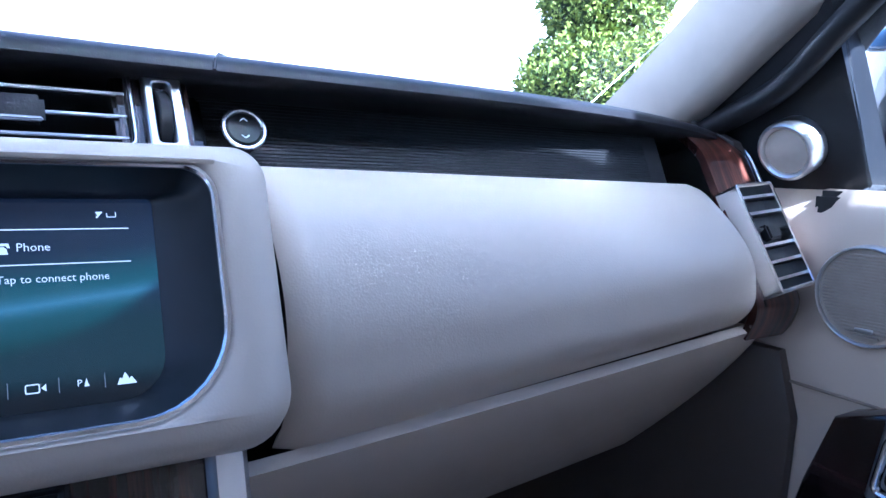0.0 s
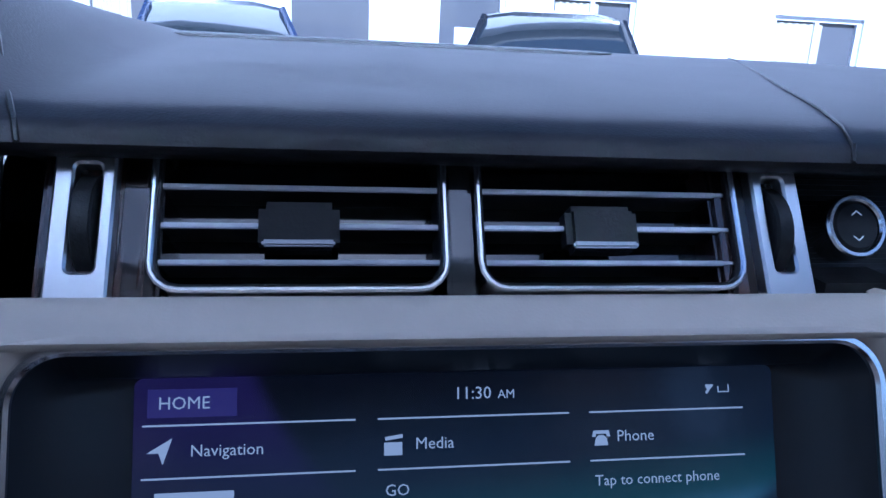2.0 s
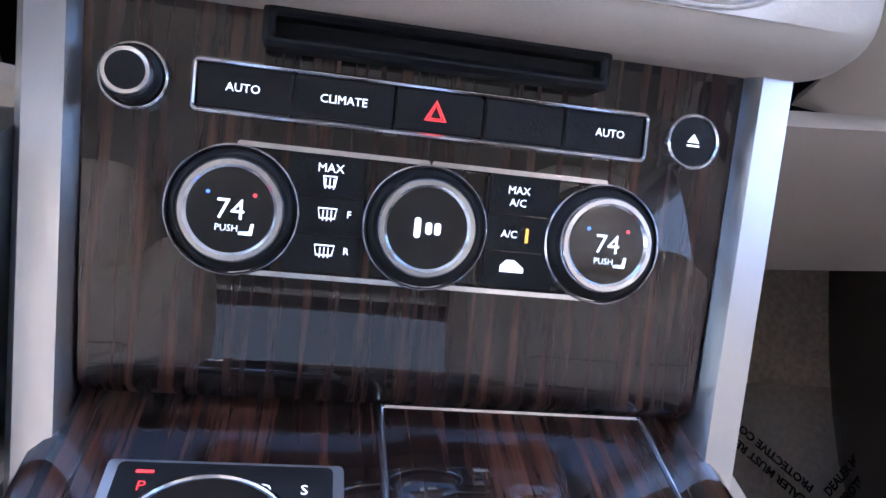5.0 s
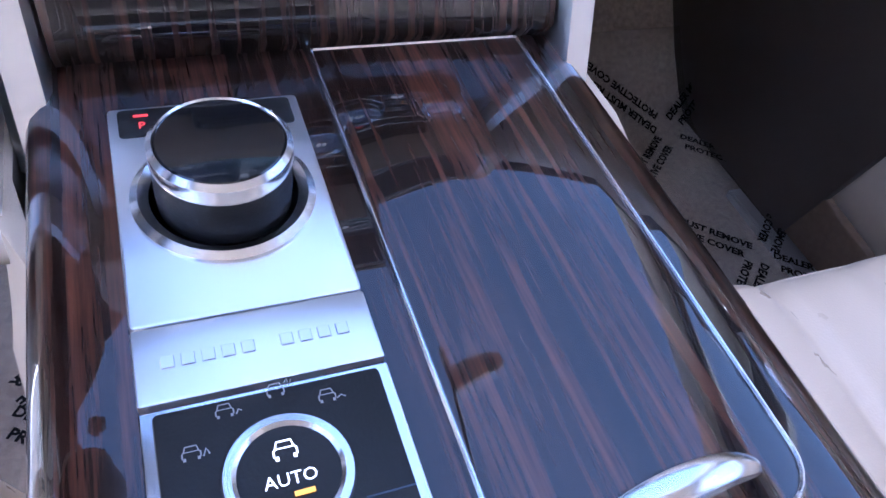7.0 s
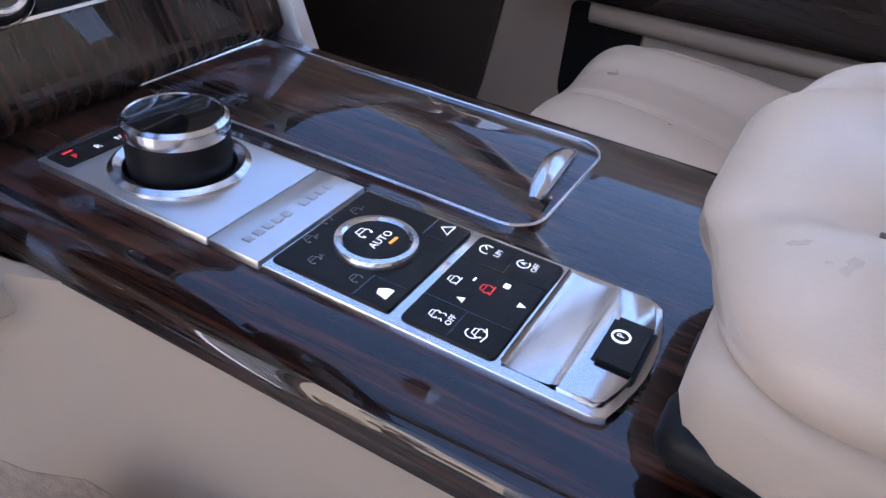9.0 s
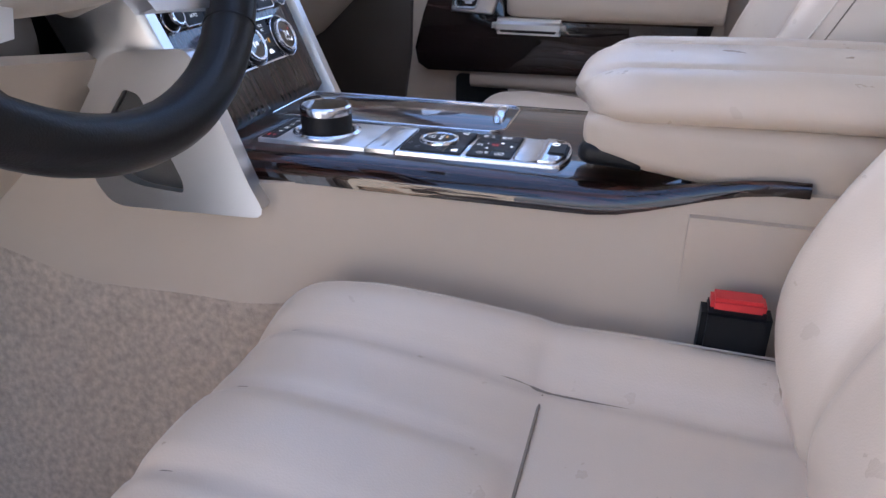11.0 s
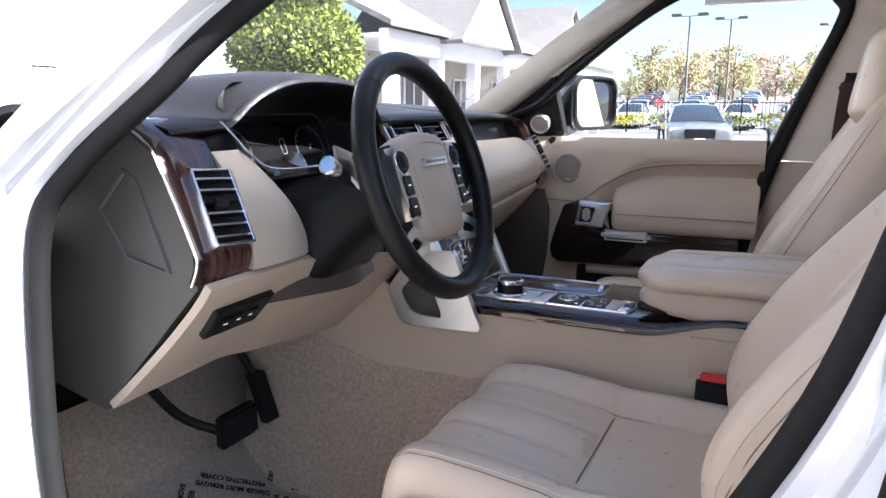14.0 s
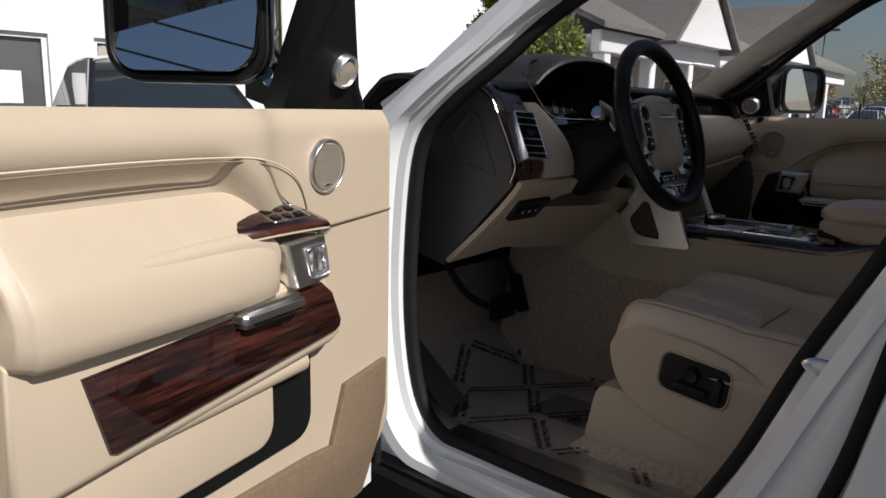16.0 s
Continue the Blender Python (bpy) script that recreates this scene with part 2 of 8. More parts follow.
CAP = material("olive_grey_plastic", (0.065, 0.060, 0.052), 0.55, vary=0.06, scale=8, bump=0.2, bump_scale=800, grain="leather")
BROWN = material("dark_brown_plastic", (0.062, 0.049, 0.040), 0.42, spec=0.45, vary=0.1, scale=8, bump=0.2, bump_scale=800, grain="leather")
WOOD_V = wood_material("dark_veneer_upright", (0.004, 0.003, 0.003), (0.015, 0.0075, 0.006), (0.065, 0.027, 0.017), (0, 1, 1))
WOOD_H = wood_material("dark_veneer_lengthwise", (0.004, 0.0025, 0.002), (0.018, 0.007, 0.0045), (0.075, 0.026, 0.015), (0, 1, 0))
WOOD_R = wood_material("red_brown_veneer", (0.012, 0.005, 0.004), (0.045, 0.015, 0.010), (0.13, 0.045, 0.028), (0, 1, 1), 120.0)
CARPET = material("beige_carpet", (0.43, 0.345, 0.265), 0.95, vary=0.55, scale=130, bump=1.0, bump_scale=700, sheen=0.3)
KICK = material("brown_carpet", (0.17, 0.115, 0.075), 0.95, vary=0.3, scale=120, bump=0.8, bump_scale=700)
PAINT = material("white_car_paint", (0.80, 0.81, 0.83), 0.25, coat=1.0, vary=0.02, scale=3, rough_vary=0.03)
HEADLINER = material("headliner_cloth", (0.62, 0.56, 0.48), 0.9, vary=0.06, scale=60, bump=0.2, bump_scale=900)
GLASS = glass_material("clear_glass")
MIRROR = material("mirror_glass", (0.9, 0.92, 0.93), 0.01, metal=1.0, vary=0.0, rough_vary=0.0)
WHITE_PRINT = material("white_print", (0.75, 0.75, 0.75), 0.5, vary=0.03, emit=0.15)
ASPHALT = material("asphalt", (0.12, 0.118, 0.118), 0.9, vary=0.3, scale=40, bump=0.8, bump_scale=300)

# ---- ground and car shell ----
def rise(x):
    """Height of the ground: level round the car, climbing through the far car park."""
    return 0.038 * max(0.0, min(60.0, x - 42.0))


def ground():
    xs = (-3000, -60, 0, 42, 57, 72, 87, 102, 600, 3000)
    bm = sheet([[(x, y, rise(x)) for y in (-3000, -200, 0, 200, 3000)] for x in xs])
    return tagged(part("ground", bm, ASPHALT), "grey asphalt car park reaching to the horizon", "ground", kind="structure")


ground()
car = thing("car_body", "white car body with beige trim, driver's door open", "car body", (0, 0, 0))


for s in (-1, 1):
    # windscreen pillar: inner trim, outer paint, rubber seal
    inner = [(s * 0.72, 0.36, 1.20), (s * 0.715, 0.20, 1.29), (s * 0.67, -0.05, 1.46), (s * 0.61, -0.3, 1.61), (s * 0.575, -0.46, 1.675)]
    pts = spline(inner, 6)
    loops = []
    for p in pts:
        loops.append([p + Vector((s * 0.055, 0.045, 0.012)), p + Vector((s * 0.02, 0.022, 0.0)), p + Vector((-s * 0.015, 0.04, 0.008)),
                      p + Vector((-s * 0.025, 0.09, 0.05)), p + Vector((s * 0.04, 0.10, 0.06)), p + Vector((s * 0.06, 0.05, 0.02))])
    part("pillar_trim", loft(loops), HEADLINER, car, "cloth-covered windscreen pillar trim", 60)
    outer = [(s * 0.88, 0.45, 0.62), (s * 0.87, 0.41, 0.9), (s * 0.855, 0.36, 1.14), (s * 0.825, 0.22, 1.28), (s * 0.765, -0.02, 1.475), (s * 0.69, -0.3, 1.65), (s * 0.66, -0.5, 1.72)]
    pts = spline(outer, 6)
    loops = [[p + Vector((-s * 0.085, 0.01, 0.0)), p + Vector((-s * 0.012, -0.018, -0.004)), p + Vector((s * 0.02, -0.01, 0.0)), p + Vector((s * 0.02, 0.05, 0.03)), p + Vector((-s * 0.07, 0.06, 0.04))] for p in pts]
    part("pillar", loft(loops), PAINT, car, "white painted windscreen pillar", 50)
    # rocker sill with tread plate
    part("sill", box((min(s * 0.70, s * 0.875), -0.95, 0.38), (max(s * 0.70, s * 0.875), 0.46, 0.472), 0.02, 3), PAINT, car)
    part("tread_plate", box((min(s * 0.685, s * 0.788), -0.42, 0.470), (max(s * 0.685, s * 0.788), 0.22, 0.487), 0.003), ALU, car, "brushed aluminium sill tread plate")
    # centre pillar
    bp = [(s * 0.80, -0.50, 0.50), (s * 0.80, -0.60, 0.80), (s * 0.79, -0.66, 1.2), (s * 0.72, -0.74, 1.5), (s * 0.655, -0.80, 1.70)]
    pts = spline(bp, 6)
    loops = [[p + Vector((-s * 0.01, -0.045, 0)), p + Vector((s * 0.07, -0.05, 0)), p + Vector((s * 0.08, -0.25, 0)), p + Vector((-s * (0.03 if s > 0 else 0.06), -0.25, 0))] for p in pts]
    if s < 0:
        part("centre_pillar", loft(loops), PAINT, car, "", 50)
    # rear side and back of the shell
    part("rear_side", box((min(s * 0.80, s * 0.90), -2.6, 0.35), (max(s * 0.80, s * 0.90), -0.72, 1.2), 0.02), PAINT, car)
    part("rear_pillar", box((min(s * 0.62, s * 0.74), -2.4, 1.15), (max(s * 0.62, s * 0.74), -1.75, 1.72), 0.02), PAINT, car)
part("floor_pan", box((-0.84, -2.5, 0.42), (0.84, 0.95, 0.455)), BLACK, car)
part("firewall", box((-0.80, 0.62, 0.45), (0.80, 0.66, 1.2)), BLACK, car)
part("tailgate", box((-0.78, -2.5, 0.45), (0.78, -2.42, 1.2), 0.02), PAINT, car)


# rubber seals round the front door openings
for s in (-1, 1):
    path = [(s * 0.655, -0.25, 1.60), (s * 0.735, -0.02, 1.445), (s * 0.775, 0.085, 1.350), (s * 0.805, 0.205, 1.252), (s * 0.815, 0.27, 1.165), (s * 0.815, 0.297, 0.95), (s * 0.815, 0.295, 0.75), (s * 0.812, 0.265, 0.585), (s * 0.81, 0.20, 0.505), (s * 0.80, 0.10, 0.487), (s * 0.80, -0.2, 0.484), (s * 0.80, -0.36, 0.50), (s * 0.80, -0.46, 0.64), (s * 0.80, -0.555, 0.863), (s * 0.80, -0.66, 1.08), (s * 0.79, -0.715, 1.25), (s * 0.73, -0.775, 1.46), (s * 0.675, -0.80, 1.60), (s * 0.655, -0.76, 1.645), (s * 0.64, -0.55, 1.66), (s * 0.645, -0.38, 1.645)]
    if s > 0:
        path = [q for q in path if q[1] > -0.25 and q[2] < 1.5] + [(0.765, -0.33, 0.50), (0.745, -0.435, 0.64), (0.728, -0.505, 0.863), (0.718, -0.548, 1.08), (0.700, -0.600, 1.25), (0.660, -0.662, 1.42), (0.628, -0.712, 1.555), (0.612, -0.705, 1.615), (0.606, -0.65, 1.635), (0.606, -0.49, 1.648), (0.610, -0.36, 1.648), (0.628, -0.27, 1.61)]
    part("door_seal", tube(spline(path, 5, True), 0.016, 10, True), RUBBER, car, "black rubber door seal", 60)
    side_in = [(s * 0.79, 0.31, 1.15), (s * 0.79, 0.33, 0.95), (s * 0.79, 0.31, 0.7), (s * 0.79, 0.26, 0.56)]
    part("footwell_trim", loft([[(x - s * 0.0, y, z) , (x - s * 0.03, y + 0.03, z), (x - s * 0.04, y + 0.35, z), (x, y + 0.35, z)] for x, y, z in side_in]), BLACK, car, "", 60)
    part("sill_cladding", box((min(s * 0.86, s * 0.94), -0.95, 0.30), (max(s * 0.86, s * 0.94), 0.46, 0.44), 0.02, 3), BLACK, car, "black lower sill cladding")
    # belt-line trim and striker on the centre pillar
    if s < 0:
        part("pillar_trim_lower", box((-0.755, -0.92, 0.55), (-0.715, -0.735, 1.21), 0.01), TRIM, car)
striker = part("striker_plate", box((-0.884, -0.627, 0.838), (-0.846, -0.612, 0.906), 0.003), CHROME, car, "chrome door striker on the centre pillar")
part("striker_loop", tube(spline([(-0.865, -0.620, 0.888), (-0.868, -0.590, 0.892), (-0.868, -0.572, 0.884), (-0.868, -0.590, 0.872), (-0.865, -0.620, 0.866)], 4), 0.0048, 8), CHROME, striker)
# white door jamb round the driver's opening, outside the rubber seal
jamb = [(-0.690, -0.16, 1.545), (-0.735, -0.02, 1.445), (-0.775, 0.085, 1.350), (-0.805, 0.205, 1.252), (-0.815, 0.27, 1.165), (-0.815, 0.297, 0.95), (-0.815, 0.295, 0.75), (-0.812, 0.265, 0.585), (-0.81, 0.20, 0.505), (-0.80, 0.10, 0.487), (-0.80, -0.2, 0.484), (-0.80, -0.36, 0.50), (-0.80, -0.46, 0.64), (-0.80, -0.555, 0.863), (-0.80, -0.66, 1.08), (-0.79, -0.715, 1.25), (-0.73, -0.775, 1.46), (-0.675, -0.80, 1.60)]
loops = []
for p in spline(jamb, 5):
    n_ = Vector((0, p.y + 0.22, (p.z - 0.98) * 0.8)).normalized()
    k_ = max(0.0, min(1.0, (1.35 - p.z) / 0.25))
    loops.append([p + n_ * 0.006, p + n_ * 0.012 + Vector((-0.028, 0, 0)), p + n_ * 0.030 + Vector((-0.036, 0, 0)), p + n_ * 0.034 + Vector((-0.050 - 0.045 * k_, 0, 0)), p + n_ * 0.060 + Vector((-0.050 - 0.050 * k_, 0, 0)), p + n_ * 0.050])
part("door_jamb", loft(loops), PAINT, car, "white painted door jamb", 40)
part("rear_door_seal", tube(spline([(-0.905, -0.585, 0.55), (-0.905, -0.650, 0.76), (-0.900, -0.698, 0.99), (-0.885, -0.735, 1.18), (-0.800, -0.82, 1.48)], 6), 0.012, 10), RUBBER, car, "black rubber seal of the rear door", 60)
loops = []
for z, a, b in ((0.48, -0.38, -0.565), (0.56, -0.435, -0.592), (0.64, -0.47, -0.615), (0.76, -0.515, -0.650), (0.863, -0.560, -0.675), (1.0, -0.625, -0.702), (1.08, -0.662, -0.716), (1.18, -0.70, -0.735)):
    loops.append([(-0.82, a - 0.026, z), (-0.858, a - 0.034, z), (-0.882, a - 0.046, z), (-0.897, (a + b) / 2 - 0.02, z), (-0.899, b + 0.006, z), (-0.890, b - 0.03, z), (-0.83, b - 0.03, z)])
part("pillar_skin", loft(flow(loops, 3)), PAINT, car, "white painted lower centre pillar", 50)
loops = []
for z, x, y in ((0.46, -0.915, -0.565), (0.55, -0.925, -0.603), (0.70, -0.935, -0.650), (0.85, -0.938, -0.682), (1.00, -0.932, -0.716), (1.10, -0.922, -0.737), (1.20, -0.905, -0.758), (1.235, -0.885, -0.766)):
    loops.append([(x + 0.07, y - 0.004, z), (x + 0.012, y, z), (x + 0.003, y - 0.003, z), (x, y - 0.012, z), (x - 0.004, y - 0.3, z), (x, -1.75, z), (x + 0.07, -1.75, z)])
part("rear_door", loft(flow(loops, 3)), PAINT, car, "white rear door, closed", 50)
TINT = glass_material("dark_tinted_glass", (0.5, 0.5, 0.5))
PRIVACY = glass_material("privacy_glass", (0.12, 0.12, 0.12))
for s in (-1, 1):
    part("rear_side_glass", sheet(grid_pts(lambda u, v: (s * (0.80 - 0.13 * v), -0.92 - 0.85 * u, 1.20 + 0.42 * v), 6, 6), 0.004), TINT, car, "tinted rear side glass")
    part("rear_frame", box((min(s * 0.63, s * 0.67), -1.85, 1.62), (max(s * 0.63, s * 0.67), -0.42, 1.72), 0.01), HEADLINER, car)
    part("rear_frame_outer", box((min(s * 0.67, s * 0.74), -1.85, 1.60), (max(s * 0.67, s * 0.74), -0.36, 1.73), 0.02), PAINT, car)
part("rear_glass", sheet(grid_pts(lambda u, v: (-0.70 + 1.4 * u, -2.45 + 0.25 * v, 1.20 + 0.48 * v), 6, 6), 0.004), PRIVACY, car, "tinted tailgate glass")


# passenger-side centre pillar: cream upper trim over a beige lower one, with the belt's slot
PILLAR = [(0.50, 0.770, -0.455, -0.82), (0.70, 0.745, -0.492, -0.86), (0.912, 0.728, -0.530, -0.90), (1.10, 0.722, -0.566, -0.95), (1.190, 0.712, -0.592, -0.985)]
UPPER = [(1.194, 0.705, -0.594, -0.985), (1.25, 0.697, -0.613, -0.965), (1.40, 0.665, -0.668, -0.915), (1.50, 0.640, -0.702, -0.880), (1.56, 0.622, -0.722, -0.872), (1.61, 0.610, -0.722, -0.885), (1.66, 0.600, -0.700, -0.92)]
for nm, table, mat_, lab in (("centre_pillar_lower", PILLAR, TRIM, "beige lower centre pillar trim"), ("centre_pillar_trim", UPPER, HEADLINER, "cream centre pillar trim")):
    secs = [[(x + 0.05, y0 + 0.004, z), (x + 0.012, y0, z), (x + 0.002, y0 - 0.012, z), (x - 0.006, (y0 + y1) / 2, z), (x + 0.002, y1 + 0.012, z), (x + 0.014, y1, z), (x + 0.05, y1 - 0.004, z)] for z, x, y0, y1 in table]
    part(nm, loft(flow(secs, 4)), mat_, car, lab, 50)
part("pillar_button", plate(rrect(0.030, 0.034, 0.004, 3), 0.0, 0.004, 0.0015), HEADLINER, car, "small square cap on the pillar trim", m=axes((0.605, -0.80, 1.605), (0, -1, 0), (-0.17, 0, 0.985), (-0.985, 0, -0.17)))


def roof_pt(u, v, lift=0.0):
    x = (u - 0.5) * 2
    y = -0.42 - 2.0 * v
    return (x * (0.60 + 0.06 * min(1, v * 6)), y + 0.06 * (1 - abs(x) ** 3) * (1 - min(1, v * 3)), 1.715 + 0.04 * math.sin(math.pi * min(1, v + 0.15)) - 0.035 * abs(x) ** 4 + lift)


part("headliner", sheet(grid_pts(lambda u, v: roof_pt(u, v), 16, 16), 0.02), HEADLINER, car, "cream cloth headliner")
part("roof", sheet(grid_pts(lambda u, v: (roof_pt(u, v)[0] * 1.12, roof_pt(u, v)[1], roof_pt(u, v)[2] + 0.05), 16, 16), 0.01), PAINT, car)


def hood_pt(u, v):
    x = (u - 0.5) * 2
    return (x * 0.80, 0.92 + 1.1 * v, 1.20 - 0.10 * v ** 2 - 0.04 * abs(x) ** 4)


part("bonnet", sheet(grid_pts(hood_pt, 14, 10), 0.01), PAINT, car)
for s in (-1, 1):
    part("wing", box((min(s * 0.80, s * 0.93), 0.42, 0.45), (max(s * 0.80, s * 0.93), 2.0, 1.13), 0.05, 3), PAINT, car)


def screen_pt(u, v):
    x = (u - 0.5) * 2
    y0 = 0.98 - 0.35 * abs(x) ** 2.2
    y1 = -0.38 - 0.08 * abs(x) ** 2
    return (x * (0.76 - 0.16 * v), y0 + (y1 - y0) * v, 1.19 + (1.70 - 1.19) * v + 0.03 * math.sin(math.pi * v))


ws = part("windscreen", sheet(grid_pts(screen_pt, 14, 10), 0.004), GLASS, car, "clear raked windscreen")
ws.visible_shadow = False
part("carpet", sheet(grid_pts(lambda u, v: (-0.74 + 1.48 * u, -1.3 + 1.9 * v, 0.475 + 0.28 * max(0, (v - 0.86) / 0.14) ** 1.5), 20, 40), 0.01), CARPET, car, "beige cut-pile carpet")

for sx in (-1, 1):
    riser = [[(sx * 0.12, y, 0.47), (sx * 0.665, y, 0.47), (sx * 0.655, y, 0.47 + h * 0.6), (sx * 0.635, y, 0.47 + h), (sx * 0.13, y, 0.47 + h)] for y, h in ((-0.03, 0.006), (-0.065, 0.040), (-0.12, 0.062), (-0.40, 0.062), (-0.95, 0.062))]
    part("carpet_riser", loft(flow(riser, 3)), CARPET, car, "beige carpet over the seat mounting", 60)

mir = thing("interior_mirror", "black interior mirror under the windscreen top", "mirror", (0.0, -0.07, 1.63))
loops = []
for t, k in ((-0.016, 0.90), (-0.010, 1.0), (0.006, 0.98), (0.018, 0.80), (0.026, 0.45)):
    loops.append([(x, -0.075 + t + 0.05 * x, 1.632 + z_) for x, z_ in rrect(0.250 * k, 0.072 * k, 0.025 * k, 5)])
under(part("mirror_shell", loft(loops), BLACK, None, "", 60), mir)
under(part("mirror_face", plate(rrect(0.232, 0.058, 0.022, 5), 0.0, 0.002), MIRROR, None, "mirror glass", m=axes((0.0, -0.0915, 1.632), (1, 0.05, 0), (0, 0, 1), (0.05, -1, 0))), mir)
under(part("mirror_stalk", tube([(0.0, -0.055, 1.64), (0.0, -0.02, 1.66), (0.0, 0.0, 1.685)], 0.012, 10), BLACK, None), mir)

# ---- dashboard ----
dash = thing("dashboard", "two-tone dashboard with dark leather top and grey-beige panels", "dashboard", (0, 0, 0))
LIP = [(0.20, 1.280), (0.15, 1.294), (0.122, 1.2985), (0.113, 1.3035), (0.117, 1.311), (0.135, 1.317), (0.18, 1.322), (0.30, 1.330), (0.42, 1.338), (0.52, 1.344), (0.58, 1.3455), (0.64, 1.335), (0.72, 1.295), (0.80, 1.24)]


def hood_lift(x, y):
    """The rise of the instrument hood over the dash top."""
    a = max(0.0, 1 - (abs(x + 0.385) / 0.200) ** 2.8)
    b = 1 - max(0.0, min(1.0, (y - 0.20) / 0.42)) ** 1.3
    return 0.068 * a ** 0.75 * b


def top_pt(u, v):
    k = v * (len(LIP) - 1)
    i = min(int(k), len(LIP) - 2)
    y = LIP[i][0] + (LIP[i + 1][0] - LIP[i][0]) * (k - i)
    z = LIP[i][1] + (LIP[i + 1][1] - LIP[i][1]) * (k - i)
    x = -0.70 + 1.40 * u
    back = (0.93 - 0.30 * abs(x / 0.76) ** 2.2) / 0.93
    if y > 0.2:
        y = 0.2 + (y - 0.2) * (back * 0.93 - 0.2) / 0.73
    z -= 0.012 * (abs(x) / 0.7) ** 6
    z += hood_lift(x, y)
    y -= 0.25 * hood_lift(x, y) if y < 0.2 else 0.0
    y += 0.03 * (abs(x) / 0.7) ** 4
    return (x, y, z)


top = part("top_pad", sheet(grid_pts(top_pt, 80, 33), 0.012), DARK, dash, "dark espresso leather dash top", 60)
for side_ in (1, -1):
    pts = [(side_ * (0.163 + 0.21 * t), 0.1135 + 0.5 * t, 0) for t in [(i / 24) ** 1.5 for i in range(25)]]
    line = []
    for x, y, _ in pts:
        z = np.interp(y, [p[0] for p in LIP[3:]], [p[1] for p in LIP[3:]]) + hood_lift(x, y)
        line.append((x, y, z + 0.0006))
    part("seam", tube(line, 0.0012, 6), BLACK, top)
# defroster and speaker grille in the top
gm = axes((0.0, 0.53, 1.3446), (1, 0, 0), (0, 0.999, 0.03), (0, -0.03, 0.999))
part("top_grille", plate(rrect(0.42, 0.07, 0.030, 6), -0.006, 0.0010, 0.0004), BLACK, dash, "black dash-top speaker grille", m=gm)

# dark recess strip below the lip, with fine ribs
fa = lean((0.0, 0.139, 1.268), 24)
strip = part("fascia_strip", box((-0.165, -0.034, -0.03), (0.625, 0.032, 0.0), 0.003), BLACK, dash, "black ribbed trim strip", m=fa @ Matrix.Translation((0, 0, -0.012)))
bm = bmesh.new()
for i in range(22):
    v = -0.026 + i * 0.0026
    box((0.165, v, -0.013), (0.60, v + 0.0012, -0.0112), bm=bm)
part("ribs", bm, BLACK, strip, m=fa)

# centre air vents
VENT_EDGE = material("satin_grey_metal", (0.34, 0.35, 0.37), 0.36, metal=1.0, vary=0.04, scale=20)
VM = lean((0.0, 0.1165, 1.2765), 32)
part("vent_housing", box((-0.165, -0.032, -0.045), (0.165, 0.032, -0.022), 0.003), GLOSS, dash, "", m=VM)
for s, cx, w in ((-1, -0.0645, 0.1135), (1, 0.0608, 0.1145)):
    outer = rrect(w, 0.070, 0.0, 4, cx, 0.007, (0.012, 0.012, 0.003, 0.003))
    inner = inset(outer, 0.0026)
    vent = part("air_vent", frame_ring(outer, inner, -0.02, 0.001, 0.0008), CHROME, dash, "chrome framed centre air vent", m=VM)
    part("duct", frame_ring(inset(outer, 0.002), inset(outer, 0.0035), -0.03, -0.001, 0.0003), BLACK, vent, m=VM)
    part("duct_back", plate(inner, -0.034, -0.03), BLACK, vent, m=VM)
    for k, v in enumerate((0.0150, -0.0008, -0.0155)):
        part("slat", box((cx - w / 2 + 0.003, v - 0.0012, -0.026), (cx + w / 2 - 0.003, v + 0.0012, -0.005), 0.0005), BLACK, vent, m=VM)
        part("slat_edge", box((cx - w / 2 + 0.003, v - 0.0010, -0.0052), (cx + w / 2 - 0.003, v + 0.0012, -0.0036), 0.0004), VENT_EDGE, vent, m=VM)
    tx = cx - (0.0015 if s < 0 else 0.0040)
    part("tab", box((tx - 0.0155, -0.0110, -0.012), (tx + 0.0155, 0.0085, 0.001), 0.003), BLACK, vent, m=VM)
    part("tab_edge", box((tx - 0.0138, -0.0105, -0.0005), (tx + 0.0138, -0.0078, 0.0022), 0.0008), VENT_EDGE, vent, m=VM)
part("vent_divider", box((-0.0085, -0.033, -0.024), (0.0028, 0.031, -0.002), 0.002), GLOSS, dash, "", m=VM)
for s in (-1, 1):
    sm = VM @ Matrix.Translation((0.1300 if s > 0 else -0.1390, -0.002, 0.0))
    side = part("vent_side_panel", box((-0.022, -0.034, -0.024), (0.022, 0.033, -0.004), 0.002), WOOD_V, dash, "", m=sm)
    wheel_plate = part("vent_wheel_plate", frame_ring(rrect(0.022, 0.062, 0.002, 3, s * 0.005, 0), rrect(0.0095, 0.042, 0.002, 3, s * 0.004, 0.002), -0.01, 0.003), ALU, dash, "satin metal plate with a thumbwheel", m=sm)
    wm = sm @ Matrix.Translation((s * 0.004, 0.002, -0.012)) @ Matrix.Rotation(radians(90), 4, "Y")
    part("thumbwheel", revolve([(0.004, -0.0038), (0.0195, -0.0038), (0.0205, -0.003), (0.0205, 0.003), (0.0195, 0.0038), (0.004, 0.0038)], 40), BLACK, wheel_plate, m=wm)
